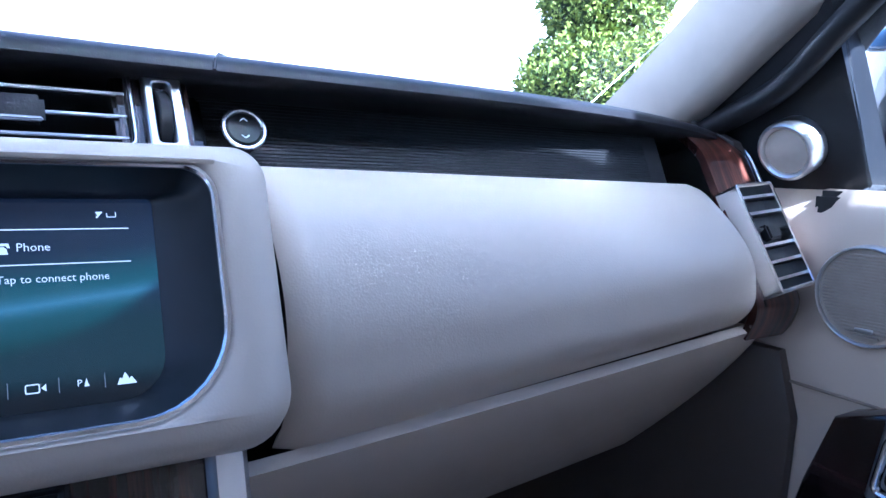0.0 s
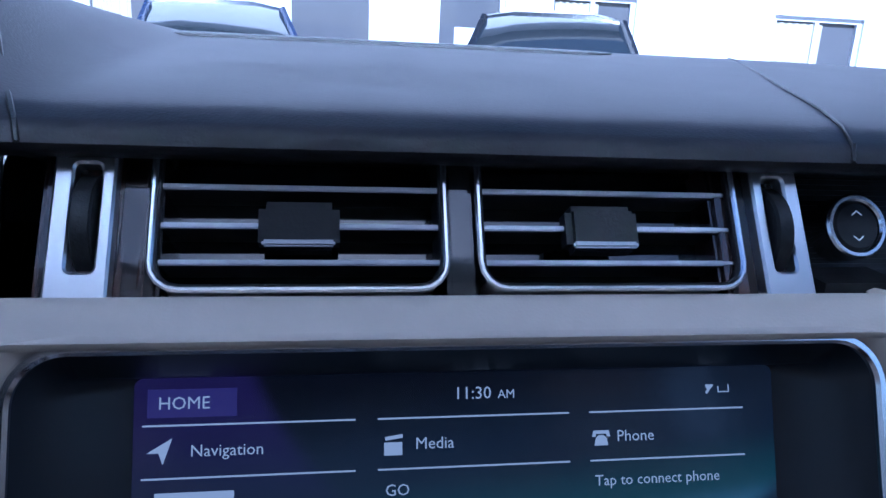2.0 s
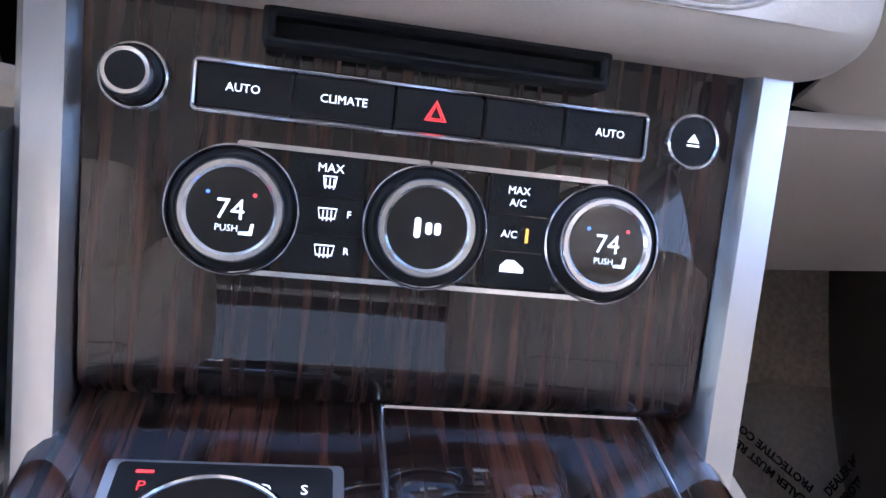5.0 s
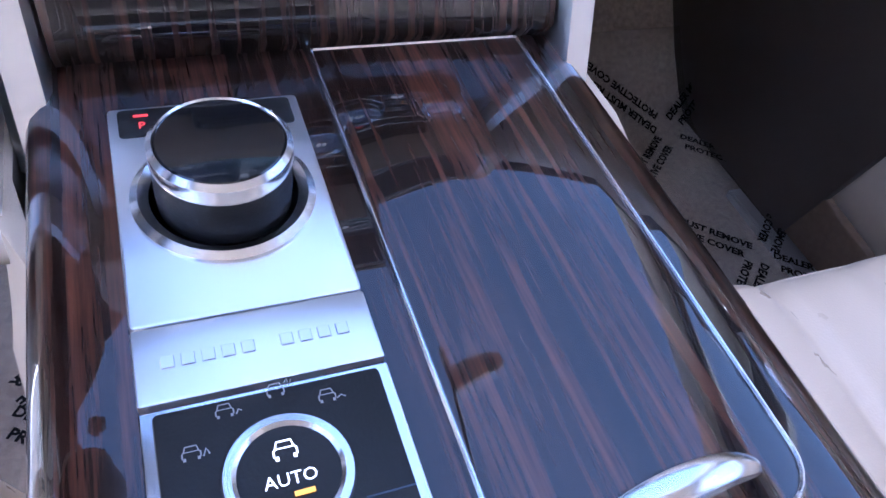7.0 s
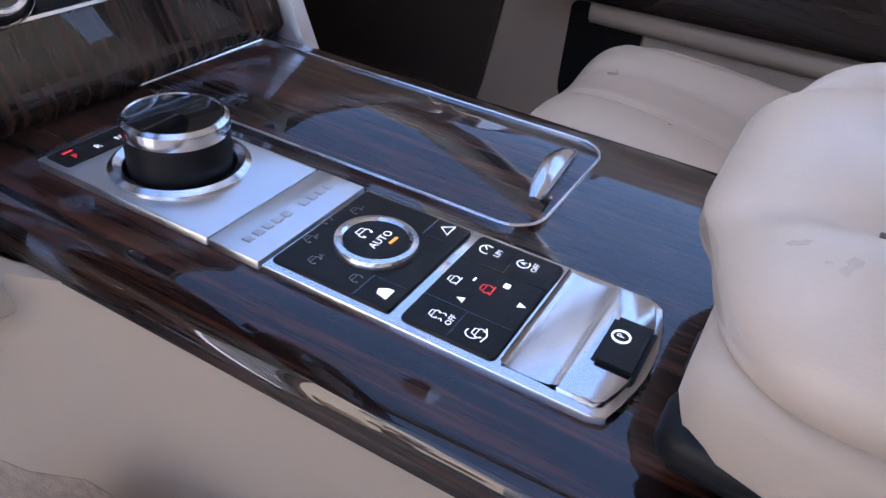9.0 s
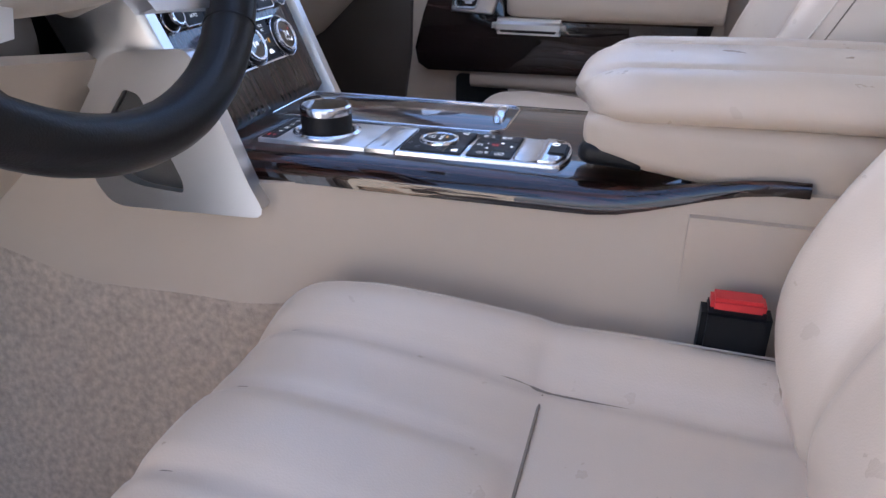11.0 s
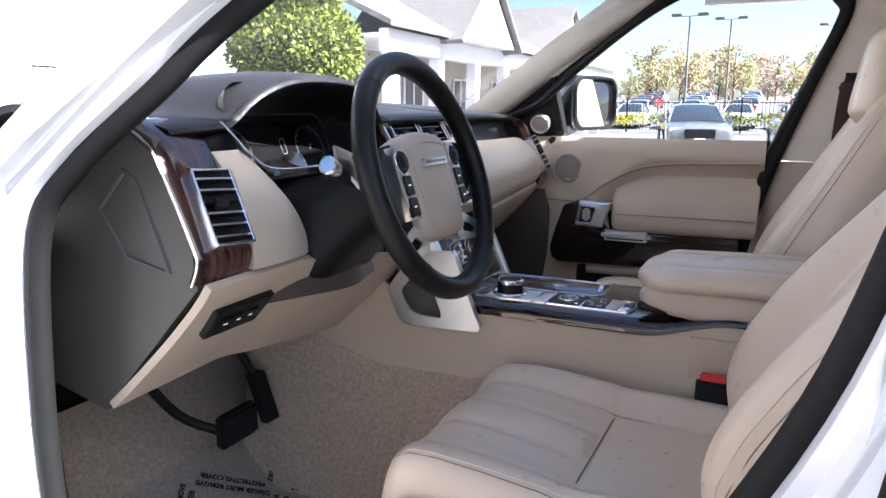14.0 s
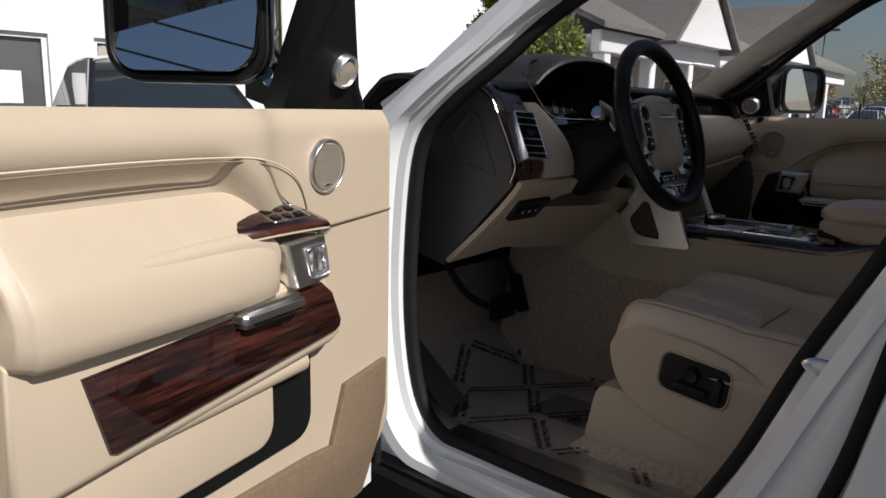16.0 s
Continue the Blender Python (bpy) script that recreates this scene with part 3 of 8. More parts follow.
# glovebox release button
bmx = fa @ Matrix.Translation((0.190, 0.003, 0.0))
btn = part("glovebox_button", revolve([(0.0115, -0.012), (0.0118, 0.002), (0.0105, 0.0035), (0.0, 0.0036)], 32), BLACK, dash, "round black button in a chrome ring", m=bmx)
part("ring", frame_ring(circle(0.0155), circle(0.0120), -0.012, 0.004, 0.001), CHROME, btn, m=bmx)
for a, sgn in ((0.006, 1), (-0.006, -1)):
    part("arrow", tube([(-0.0025, a - 0.001 * sgn, 0.0038), (0, a + 0.001 * sgn, 0.0038), (0.0025, a - 0.001 * sgn, 0.0038)], 0.0003, 4), WHITE_PRINT, btn, m=bmx)

WELL = material("gloss_bezel", (0.014, 0.016, 0.020), 0.34, vary=0.1, scale=10, rough_vary=0.05)
# padded surround of the touch screen
SM = lean((0.0, 0.049, 1.139), 21)
trim_o = rrect(0.299, 0.131, 0.0, 8, -0.0035, 0.0410, (0.048, 0.048, 0.018, 0.018))
pad_o = rrect(0.371, 0.169, 0.0, 8, -0.0045, 0.0385, (0.030, 0.030, 0.022, 0.022))
loops = []
for d, z in ((0.0, -0.06), (0.0, 0.010), (0.003, 0.020), (0.009, 0.027), (0.017, 0.030)):
    loops.append([(x, y, z) for x, y in inset(pad_o, d)])
mid = [((a[0] + b[0]) / 2, (a[1] + b[1]) / 2) for a, b in zip(inset(pad_o, 0.017), inset(trim_o, -0.004))]
loops.append([(x, y, 0.031) for x, y in mid])
loops.append([(x, y, 0.029) for x, y in inset(trim_o, -0.004)])
loops.append([(x, y, 0.024) for x, y in trim_o])
loops.append([(x, y, -0.06) for x, y in trim_o])
pad = part("screen_surround", loft(loops, ring=True), PAD, dash, "padded grey-beige leather screen surround", 50, m=SM)
part("trim_ring", frame_ring(inset(trim_o, -0.0022), inset(trim_o, 0.0022), 0.015, 0.0285, 0.0012), CHROME, pad, "thin satin chrome trim", m=SM)
scr_o = rrect(0.240, 0.106, 0.0, 8, -0.001, 0.042, (0.022, 0.022, 0.003, 0.003))
well = loft([[(x, y, 0.026) for x, y in inset(trim_o, 0.002)], [(x, y, 0.012) for x, y in inset(trim_o, 0.010)], [(x, y, 0.0005) for x, y in scr_o]], caps=False)
part("screen_well", well, WELL, pad, "black sloping screen bezel", 50, m=SM)

# glovebox panel and the panels below
def glove_pt(u, v):
    x = 0.1855 + 0.4525 * u + 0.022 * u * v
    zt, zb = 1.248 - 0.004 * u, 1.078 + 0.036 * u
    z = zt + (zb - zt) * v
    y = 0.098 - 0.062 * math.sin(min(1, v * 1.6) * math.pi / 2) + 0.022 * max(0, (v - 0.75) / 0.25) ** 2 + 0.012 * u * u
    e = max(0.0, 1 - u / 0.035)
    y += 0.012 * e * e + 0.02 * max(0.0, 1 - (1 - u) / 0.03) ** 2 + 0.012 * max(0.0, 1 - v / 0.06) ** 2
    return (x, y, z)


part("glovebox_lid", sheet(grid_pts(glove_pt, 44, 30), 0.008), PAD, dash, "smooth grey-beige leather glovebox lid", 60)


def lower_pt(u, v):
    x = 0.160 + 0.520 * u
    zb = 1.077 + 0.036 * u
    return (x, 0.058 + 0.012 * u * u + 0.16 * v ** 1.2, zb - 0.17 * v)


part("lower_panel", sheet(grid_pts(lower_pt, 16, 10), 0.01), PAD, dash, "", 60)
part("gap_filler", box((0.165, 0.118, 1.05), (0.205, 0.16, 1.25)), BLACK, dash)
part("underdash", box((-0.72, 0.24, 0.98), (0.72, 0.60, 1.24), 0.02), BLACK, dash)

# end cheeks: veneer strip, outer vent, side cap
for s in (-1, 1):
    prof = [(0.245, 1.318), (0.185, 1.312), (0.13, 1.285), (0.105, 1.25), (0.055, 1.15), (0.048, 1.125), (0.058, 1.098)]
    pts = spline([(0, y, z) for y, z in prof], 6)
    rows = []
    for i, p in enumerate(pts):
        t = i / (len(pts) - 1)
        xi = 0.648 + 0.006 * t
        xo = 0.738 + 0.010 * t
        rows.append([(s * (xi + (xo - xi) * k / 6), p.y + 0.004 + (0.012 * (k / 6) ** 6), p.z) for k in range(7)])
    part("end_veneer", sheet(rows, 0.008), WOOD_R, dash, "glossy red-brown veneer end strip", 60)
    edge = [(s * (0.7405 + 0.010 * i / (len(pts) - 1)), p.y + 0.014, p.z) for i, p in enumerate(pts)]
    part("end_trim", tube(edge, 0.0022, 8), CHROME, dash)
    # outer vent
    o = Vector((s * 0.691, 0.0665, 1.197))
    up = Vector((-s * 0.012, 0.052, 0.10)).normalized()
    rt = Vector((s * 0.066, 0.006, 0.003)).normalized() * s
    out = rt.cross(up).normalized()
    rt = up.cross(out).normalized()
    om = axes(o + out * 0.001, rt, up, out)
    outer = rrect(0.070, 0.112, 0.004, 3)
    ov = part("outer_air_vent", frame_ring(outer, inset(outer, 0.004), -0.02, 0.004), CHROME, dash, "chrome framed upright outer air vent", m=om)
    part("duct_back", plate(inset(outer, 0.002), -0.024, -0.012), BLACK, ov, m=om)
    for k in range(6):
        v = -0.042 + k * 0.0168
        part("slat", box((-0.031, v - 0.0015, -0.018), (0.031, v + 0.0022, -0.001), 0.0006), BLACK, ov, m=om)
        part("slat_edge", box((-0.031, v - 0.0010, -0.0015), (0.031, v + 0.0018, 0.0002), 0.0005), ALU if k != 3 else BLACK, ov, m=om)
    part("tab", box((-0.012, -0.004, -0.006), (0.012, 0.012, 0.004), 0.002), BLACK, ov, m=om)
    # side cap with a moulded pentagon
    cap = [(0.075, 1.09), (0.27, 0.885), (0.42, 0.92), (0.46, 1.2), (0.30, 1.315), (0.20, 1.318), (0.14, 1.29), (0.085, 1.18)]
    bm = loft([[(s * 0.722, y, z) for y, z in cap], [(s * 0.737, y, z) for y, z in cap]])
    cp = part("side_cap", bm, CAP, dash, "grey-beige dash end cap with moulded panel")
    pen = [(0.118, 1.108), (0.205, 1.118), (0.255, 1.190), (0.198, 1.250), (0.170, 1.235)]
    bm = frame_ring([(y, z) for y, z in pen], inset(pen, 0.012), -0.002, 0.003, 0.0025)
    part("moulding", bm, CAP, cp, m=axes((s * 0.737, 0, 0), (0, 1, 0), (0, 0, 1), (s, 0, 0)))

# dark side of the passenger footwell
kick = [(0.055, 1.085), (0.036, 1.02), (0.040, 0.90), (0.07, 0.70), (0.12, 0.49), (0.60, 0.49), (0.60, 1.10)]
part("kick_panel", plate(kick, 0.0, 0.012, 0.004), BROWN, dash, "dark brown footwell side panel", m=axes((0.712, 0, 0), (0, 1, 0), (0, 0, 1), (-1, 0, 0)))

# left block beside the instruments, knee panel, switch panel
rows = []
for j in range(13):
    t = j / 12
    z = 1.268 - 0.165 * t
    y = 0.115 - 0.068 * math.sin(min(1, t * 1.3) * math.pi / 2)
    xr = -0.585 + 0.075 * min(1, t * 1.15) ** 0.8
    rows.append([(-0.650 + (xr + 0.650) * k / 8, y + 0.012 * (k / 8) ** 5 + 0.004 * (1 - k / 8) ** 4, z) for k in range(9)])
part("driver_panel", sheet(rows, 0.02), PAD, dash, "grey-beige leather panel beside the instruments", 60)


def knee_pt(u, v):
    x = -0.742 + 0.60 * u
    z0 = 1.101 - 0.061 * max(0.0, (u - 0.38) / 0.62) ** 0.8
    return (x, 0.056 + 0.03 * u + (0.20 - 0.05 * u) * v ** 1.15, z0 - (0.20 - 0.035 * u) * v)


part("knee_panel", sheet(grid_pts(knee_pt, 20, 12), 0.012), TRIM, dash, "beige knee panel under the steering column", 60)
km = axes((-0.634, 0.101, 1.028), (1, 0.04, 0), (0.027, -0.675, 0.738), (0.029, -0.738, -0.675))
sp = part("switch_panel", plate(rounded([(-0.056, -0.033), (0.066, -0.036), (0.066, 0.030), (-0.072, 0.032)], 0.006), -0.012, 0.005, 0.002), BLACK, dash, "black switch panel", m=km)
for k in range(3):
    part("switch", box((-0.045 + 0.028 * k, -0.010, 0.004), (-0.020 + 0.028 * k, 0.014, 0.0085), 0.002), BLACK, sp, m=km)
    part("mark", box((-0.037 + 0.028 * k, -0.001, 0.0084), (-0.029 + 0.028 * k, 0.0012, 0.0088)), WHITE_PRINT, sp, m=km)

# dark fascia under the instruments
rows = []
for j in range(13):
    t = j / 12
    z = 1.200 - 0.175 * t
    y = 0.150 - 0.075 * math.sin(t * math.pi * 0.62) ** 1.0 + 0.01 * t
    xl = -0.595 + 0.085 * min(1, t * 1.6) - 0.055 * max(0, (t - 0.62) / 0.38)
    xr = -0.195
    rows.append([(xl + (xr - xl) * k / 16, y + 0.02 * abs(2 * k / 16 - 1) ** 4 - 0.035 * t * math.exp(-((2 * k / 16 - 0.95) / 0.5) ** 2), z - 0.008 * (k / 16)) for k in range(17)])
part("lower_fascia", sheet(rows, 0.012), BROWN, dash, "dark brown fascia round the steering column", 60)

# instrument recess and display
IM = lean((-0.385, 0.215, 1.255), 20)
inst = part("instrument_display", plate(rrect(0.34, 0.13, 0.03, 6), -0.01, 0.0, 0.002), GLOSS, dash, "unlit black instrument display", m=IM)
part("instrument_well", loft([[(x, y, 0.085) for x, y in rrect(0.395, 0.160, 0.05, 8, 0, 0.01)], [(x, y, 0.0) for x, y in rrect(0.345, 0.135, 0.03, 8)]], caps=False), BLACK, dash, "", 50, m=IM)
part("well_trim", tube(spline([(-0.628, 0.118, 1.309), (-0.600, 0.115, 1.284), (-0.565, 0.115, 1.256), (-0.522, 0.115, 1.236), (-0.44, 0.112, 1.231), (-0.24, 0.112, 1.230)], 5), 0.0018, 6), CHROME, dash)
# faint gauges of the display
FAINT = material("faint_display_print", (0.10, 0.105, 0.115), 0.5, vary=0.03)
for cx, r in ((0.107, 0.042), (-0.107, 0.042)):
    arc = [IM @ Vector((cx + r * math.cos(radians(a)), r * math.sin(radians(a)), 0.0008)) for a in range(-40, 221, 10)]
    gauge = part("gauge", tube(arc, 0.0006, 5), FAINT, inst)
    for a in range(-40, 221, 20):
        q = Vector((math.cos(radians(a)), math.sin(radians(a)), 0))
        part("tick", tube([IM @ (Vector((cx, 0, 0.0008)) + q * r * 0.86), IM @ (Vector((cx, 0, 0.0008)) + q * r * 0.97)], 0.0005, 4), FAINT, gauge)
text("selector_letter", "P", 0.016, FAINT, inst, IM @ Matrix.Translation((0.107, 0.0, 0.001)))
part("car_icon", frame_ring(rrect(0.014, 0.030, 0.004, 3, 0.026, 0.005), rrect(0.011, 0.027, 0.003, 3, 0.026, 0.005), 0.0, 0.001, 0.0002), FAINT, inst, m=IM)
part("status_bar", box((0.01, -0.038, 0.0), (0.15, -0.0365, 0.0008)), FAINT, inst, m=IM)

# ---- centre stack and console ----
con = thing("centre_console", "dark striped veneer centre console with metal rails", "centre console", (0, 0, 0))
KM = lean((0.0, 0.0, 1.03), 25)
# veneer face of the stack, curving forward into the console
rows = []
for j in range(15):
    v = 0.085 - 0.172 * j / 14
    w = -0.004 - 0.02 * max(0, (-0.075 - v) / 0.012) ** 2
    hw = 0.1365 - 0.010 * j / 14
    rows.append([KM @ Vector((hw * (2 * k / 20 - 1), v, w)) for k in range(21)])
part("stack_face", sheet(rows, 0.01), WOOD_V, con, "lacquered dark striped veneer panel", 60)
part("disc_slot", frame_ring(rrect(0.138, 0.0165, 0.003, 3, 0.0, 0.0665), rrect(0.129, 0.0065, 0.001, 3, 0.0, 0.0665), -0.006, 0.009, 0.002), BLACK, con, "black disc slot surround", m=KM)
part("slot_shadow", plate(rrect(0.130, 0.0075, 0.001, 3, 0.0, 0.0665), -0.006, -0.001), BLACK, con, m=KM)
# button bar
bar = rrect(0.184, 0.0205, 0.003, 4, -0.0015, 0.042)
part("bar_frame", frame_ring(bar, inset(bar, 0.0016), -0.006, 0.003, 0.0007), CHROME, con, m=KM)
xs = [-0.0915, -0.0560, -0.0165, 0.0195, 0.0535, 0.0885]
for k in range(5):
    part("button", box((xs[k] + 0.0004, 0.0338, -0.004), (xs[k + 1] - 0.0004, 0.0503, 0.0016), 0.0007), BLACK, con, m=KM)
# dial band and dials
for x0, x1 in ((-0.055, -0.025), (0.025, 0.055)):
    part("climate_buttons", box((x0, -0.0255, -0.004), (x1, 0.0205, 0.0012), 0.001), BLACK, con, m=KM)
for v in (0.0215, -0.0275):
    for x0, x1 in ((-0.0748, -0.0004), (0.0004, 0.0748)):
        part("band_edge", box((x0, v - 0.0008, -0.004), (x1, v + 0.0012, 0.003), 0.0005), CHROME, con, m=KM)
for cx in (-0.0748, 0.0, 0.0748):
    dm_ = KM @ Matrix.Translation((cx, -0.004, 0.0)) @ Matrix.Diagonal((0.9, 0.9, 1, 1))
    part("dial_collar", frame_ring(circle(0.0280, 40), circle(0.0267, 40), -0.006, 0.0045, 0.0006), CHROME, con, m=dm_)
    part("dial_base", revolve([(0.0267, -0.006), (0.0263, 0.003), (0.0235, 0.0055), (0.0, 0.0055)], 40), BLACK, con, m=dm_)
    dial = part("dial", revolve([(0.0220, 0.004), (0.0220, 0.0080), (0.0210, 0.0098), (0.0190, 0.0098), (0.0178, 0.0085), (0.0178, 0.004)], 48), CHROME, con, "satin chrome rotary dial ring", m=dm_)
    part("dial_face", revolve([(0.0179, 0.004), (0.0179, 0.0083), (0.0, 0.0084)], 40), GLOSS, dial, "black dial display", m=dm_)
# volume knob and eject button
vm = KM @ Matrix.Translation((-0.1140, 0.042, 0)) @ Matrix.Diagonal((0.88, 0.88, 0.88, 1))
part("knob_ring", frame_ring(circle(0.0142), circle(0.0125), -0.006, 0.003, 0.0007), CHROME, con, m=vm)
part("volume_knob", revolve([(0.0122, -0.004), (0.0118, 0.002), (0.0100, 0.003), (0.0100, 0.011), (0.0, 0.011)], 36), BLACK, con, "black and chrome volume knob", m=vm)
part("knob_cap", revolve([(0.0100, 0.0105), (0.0104, 0.0115), (0.0104, 0.0145), (0.0094, 0.016), (0.0080, 0.0158), (0.0, 0.0150)], 36), CHROME, con, m=vm)
part("knob_face", revolve([(0.0080, 0.0150), (0.0078, 0.0160), (0.0, 0.0160)], 30), BLACK, con, m=vm)
em = KM @ Matrix.Translation((0.111, 0.043, 0))
part("eject_ring", frame_ring(circle(0.0118), circle(0.0104), -0.006, 0.003, 0.0006), CHROME, con, m=em)
part("eject_button", revolve([(0.0104, -0.006), (0.0102, 0.0015), (0.0, 0.002)], 32), BLACK, con, m=em)
# metal side rails
for s in (-1, 1):
    a0, a1 = KM @ Vector((s * 0.1355, 0.10, -0.004)), KM @ Vector((s * 0.1275, -0.125, -0.004))
    lo = []
    for t in (0.0, 0.5, 1.0):
        p = a0.lerp(a1, t)
        out = (KM.to_3x3() @ Vector((0, 0, 1)))
        lo.append([p + out * 0.004, p + out * 0.010 + Vector((s * 0.003, 0, 0)), p + out * 0.010 + Vector((s * 0.017, 0, 0)), p + out * 0.002 + Vector((s * 0.022, 0, 0)), p - out * 0.09 + Vector((s * 0.022, 0, 0)), p - out * 0.09])
    part("side_rail", loft(lo), ALU, con, "brushed aluminium side rail", 40)
    # foot panel of the stack with its triangular window
    tri = [(0.040, 1.044), (0.100, 0.966), (0.095, 0.946), (0.073, 0.903), (0.060, 0.897), (-0.100, 0.902), (-0.086, 0.930), (-0.04, 1.052)]
    hole = [(0.034, 1.019), (0.076, 0.966), (0.070, 0.944), (0.052, 0.920), (0.032, 0.914), (-0.019, 0.911), (-0.022, 0.926), (0.014, 1.014)]
    if s > 0:
        continue
    fm = axes((s * 0.166, 0, 0), (0, 1, 0), (0, 0, 1), (s, 0, 0))
    tri, hole = rounded(tri, 0.010), rounded(hole, 0.008)
    part("foot_panel", frame_ring(tri, hole, -0.012, 0.012, 0.004), ALU, con, "brushed aluminium foot panel with a window", m=fm)
    part("foot_insert", plate(inset(hole, -0.002), -0.016, -0.004, 0.001), CAP, con, "dark recessed insert", m=fm)
# veneered console top with rounded shoulders
prof = [(-0.1440, 0.925), (-0.1438, 0.931), (-0.1425, 0.937), (-0.1395, 0.9425), (-0.1345, 0.9465), (-0.127, 0.9495), (-0.115, 0.951), (-0.06, 0.9515), (0.0, 0.952)]
prof = prof + [(-x, z) for x, z in prof[-2::-1]]


def console_rise(y):
    k = max(0.0, min(1.0, (-y - 0.40) / 0.16))
    return 0.034 * k * k * (3 - 2 * k)


loops = []
ys = [0.02 - 0.60 * j / 24 for j in range(25)]
for y in ys:
    loops.append([(x, y, z + console_rise(y) * max(0.0, (abs(x) - 0.115) / 0.029)) for x, z in prof])
part("console_top", loft(loops, caps=False, closed=False), WOOD_H, con, "lacquered dark veneer console top", 60)
# beige lower sides
for s in (-1, 1):
    rows, low_ = [], []
    for j in range(41):
        y = 0.45 - 1.15 * j / 40
        zt = 0.926 + 0.10 * max(0, min(1, (y - 0.05) / 0.15)) + console_rise(y)
        q_ = max(0.0, min(1.0, (y + 0.135) / 0.06))
        xs_ = 0.1405 + 0.020 * q_ * q_ * (3 - 2 * q_)
        flare = 0.052 + 0.05 * max(0, y - 0.0) / 0.45
        zl = 0.80 + 0.06 * max(0, min(1, (y - 0.12) / 0.2))
        rows.append([(s * (xs_ + 0.4 * flare * t ** 1.5), y, zt + (zl - zt) * t) for t in [i / 8 for i in range(9)]])
        low_.append([(s * (xs_ + 0.4 * flare + 0.06 * t ** 1.3), y, zl + 0.002 + (0.47 - zl) * t) for t in [i / 8 for i in range(9)]])
    part("tunnel_side", sheet(rows, 0.01), TRIM, con, "beige moulded tunnel side", 60)
    part("tunnel_carpet", sheet(low_, 0.008), CARPET, con, "beige carpet on the tunnel", 60)
# control plate
Z0 = 0.9525
part("selector_plate", plate(rrect(0.082, 0.118, 0.002, 2, -0.066, -0.121), Z0 - 0.003, Z0 + 0.003, 0.001), ALU, con, "brushed aluminium selector plate")
part("name_plate", plate(rrect(0.082, 0.030, 0.001, 2, -0.066, -0.1955), Z0 - 0.003, Z0 + 0.003, 0.0008), ALU, con, "polished aluminium plate with raised letters")
out_l = [(-0.107, -0.2125), (-0.107, -0.366)] + [(-0.1045 + 0.075 * k / 8, -0.3725 - 0.0065 * (1 - (2 * k / 8 - 1) ** 2)) for k in range(9)] + [(-0.0262, -0.368), (-0.025, -0.364), (-0.025, -0.2125)]
part("switch_frame", plate(out_l, Z0 - 0.003, Z0 + 0.0026, 0.001), CHROME, con, "silver frame of the drive controls")
sel = thing("gear_selector", "round black gear selector knob with chrome rim", "gear selector", (-0.066, -0.122, Z0 + 0.003))
SELM = Matrix.Translation((-0.066, -0.122, Z0 + 0.003))
under(part("base_ring", revolve([(0.036, 0), (0.036, 0.002), (0.033, 0.004), (0.029, 0.002), (0.029, 0)], 48), CHROME, None, m=SELM), sel)
bm = revolve([(0.0262, 0.0), (0.0262, 0.004), (0.0262, 0.006), (0.0262, 0.0085), (0.0262, 0.011), (0.0262, 0.0135), (0.0262, 0.016), (0.0262, 0.018), (0.0260, 0.022), (0.0, 0.022)], 96)
for v_ in bm.verts:
    if 0.005 < v_.co.z < 0.017:
        q_ = math.atan2(v_.co.y, v_.co.x) * 48 / math.pi
        k_ = 1.012 if (round(q_) + round(v_.co.z / 0.0025)) % 2 else 0.985
        v_.co.x *= k_
        v_.co.y *= k_
under(part("knob_body", bm, BLACK, None, m=SELM), sel)
under(part("knob_rim", revolve([(0.0265, 0.021), (0.0270, 0.024), (0.0268, 0.028), (0.0245, 0.030), (0.0235, 0.0285), (0.0, 0.0285)], 64), CHROME, None, m=SELM), sel)
under(part("knob_cap", revolve([(0.0236, 0.0280), (0.0236, 0.0292), (0.0232, 0.0296), (0.0, 0.0299)], 48), GLOSS, None, m=SELM), sel)
# veneer lid with chrome edge and pull handle
lid_o = rrect(0.118, 0.275, 0, 6, 0.048, -0.163, (0.020, 0.020, 0.001, 0.001))
lid = part("cupholder_lid", plate(inset(lid_o, 0.0015), Z0 - 0.002, Z0 + 0.0016, 0.0006), WOOD_H, con, "sliding veneer lid with a chrome edge")
part("lid_edge", frame_ring(lid_o, inset(lid_o, 0.0022), Z0 - 0.002, Z0 + 0.0026, 0.0008), CHROME, lid)
pts = spline([(0.022, -0.287, Z0 + 0.001), (0.035, -0.285, Z0 + 0.004), (0.055, -0.283, Z0 + 0.0055), (0.075, -0.282, Z0 + 0.004), (0.088, -0.283, Z0 + 0.001)], 6)
part("pull", tube(pts, [0.0035 + 0.0035 * math.sin(math.pi * i / (len(pts) - 1)) for i in range(len(pts))], 10, flat=0.7), CHROME, lid, "chrome pull handle")
# drive controls
part("terrain_pad", plate(rrect(0.074, 0.062, 0.002, 3, -0.066, -0.2455), Z0 + 0.001, Z0 + 0.0045, 0.0012), BLACK, con, "black terrain switch panel")
TM = Matrix.Translation((-0.066, -0.2455, Z0 + 0.0035))
part("terrain_ring", revolve([(0.0205, 0), (0.0205, 0.0025), (0.0195, 0.0042), (0.0170, 0.0046), (0.0155, 0.0034), (0.0155, 0)], 48), CHROME, con, m=TM)
part("terrain_dial", revolve([(0.0155, 0.0), (0.0155, 0.0036), (0.0, 0.0040)], 40), BLACK, con, m=TM)
part("ride_pad", plate(rrect(0.074, 0.044, 0.003, 3, -0.066, -0.3035), Z0 + 0.001, Z0 + 0.0045, 0.0012), BLACK, con, "black ride height switch panel")
rows = []
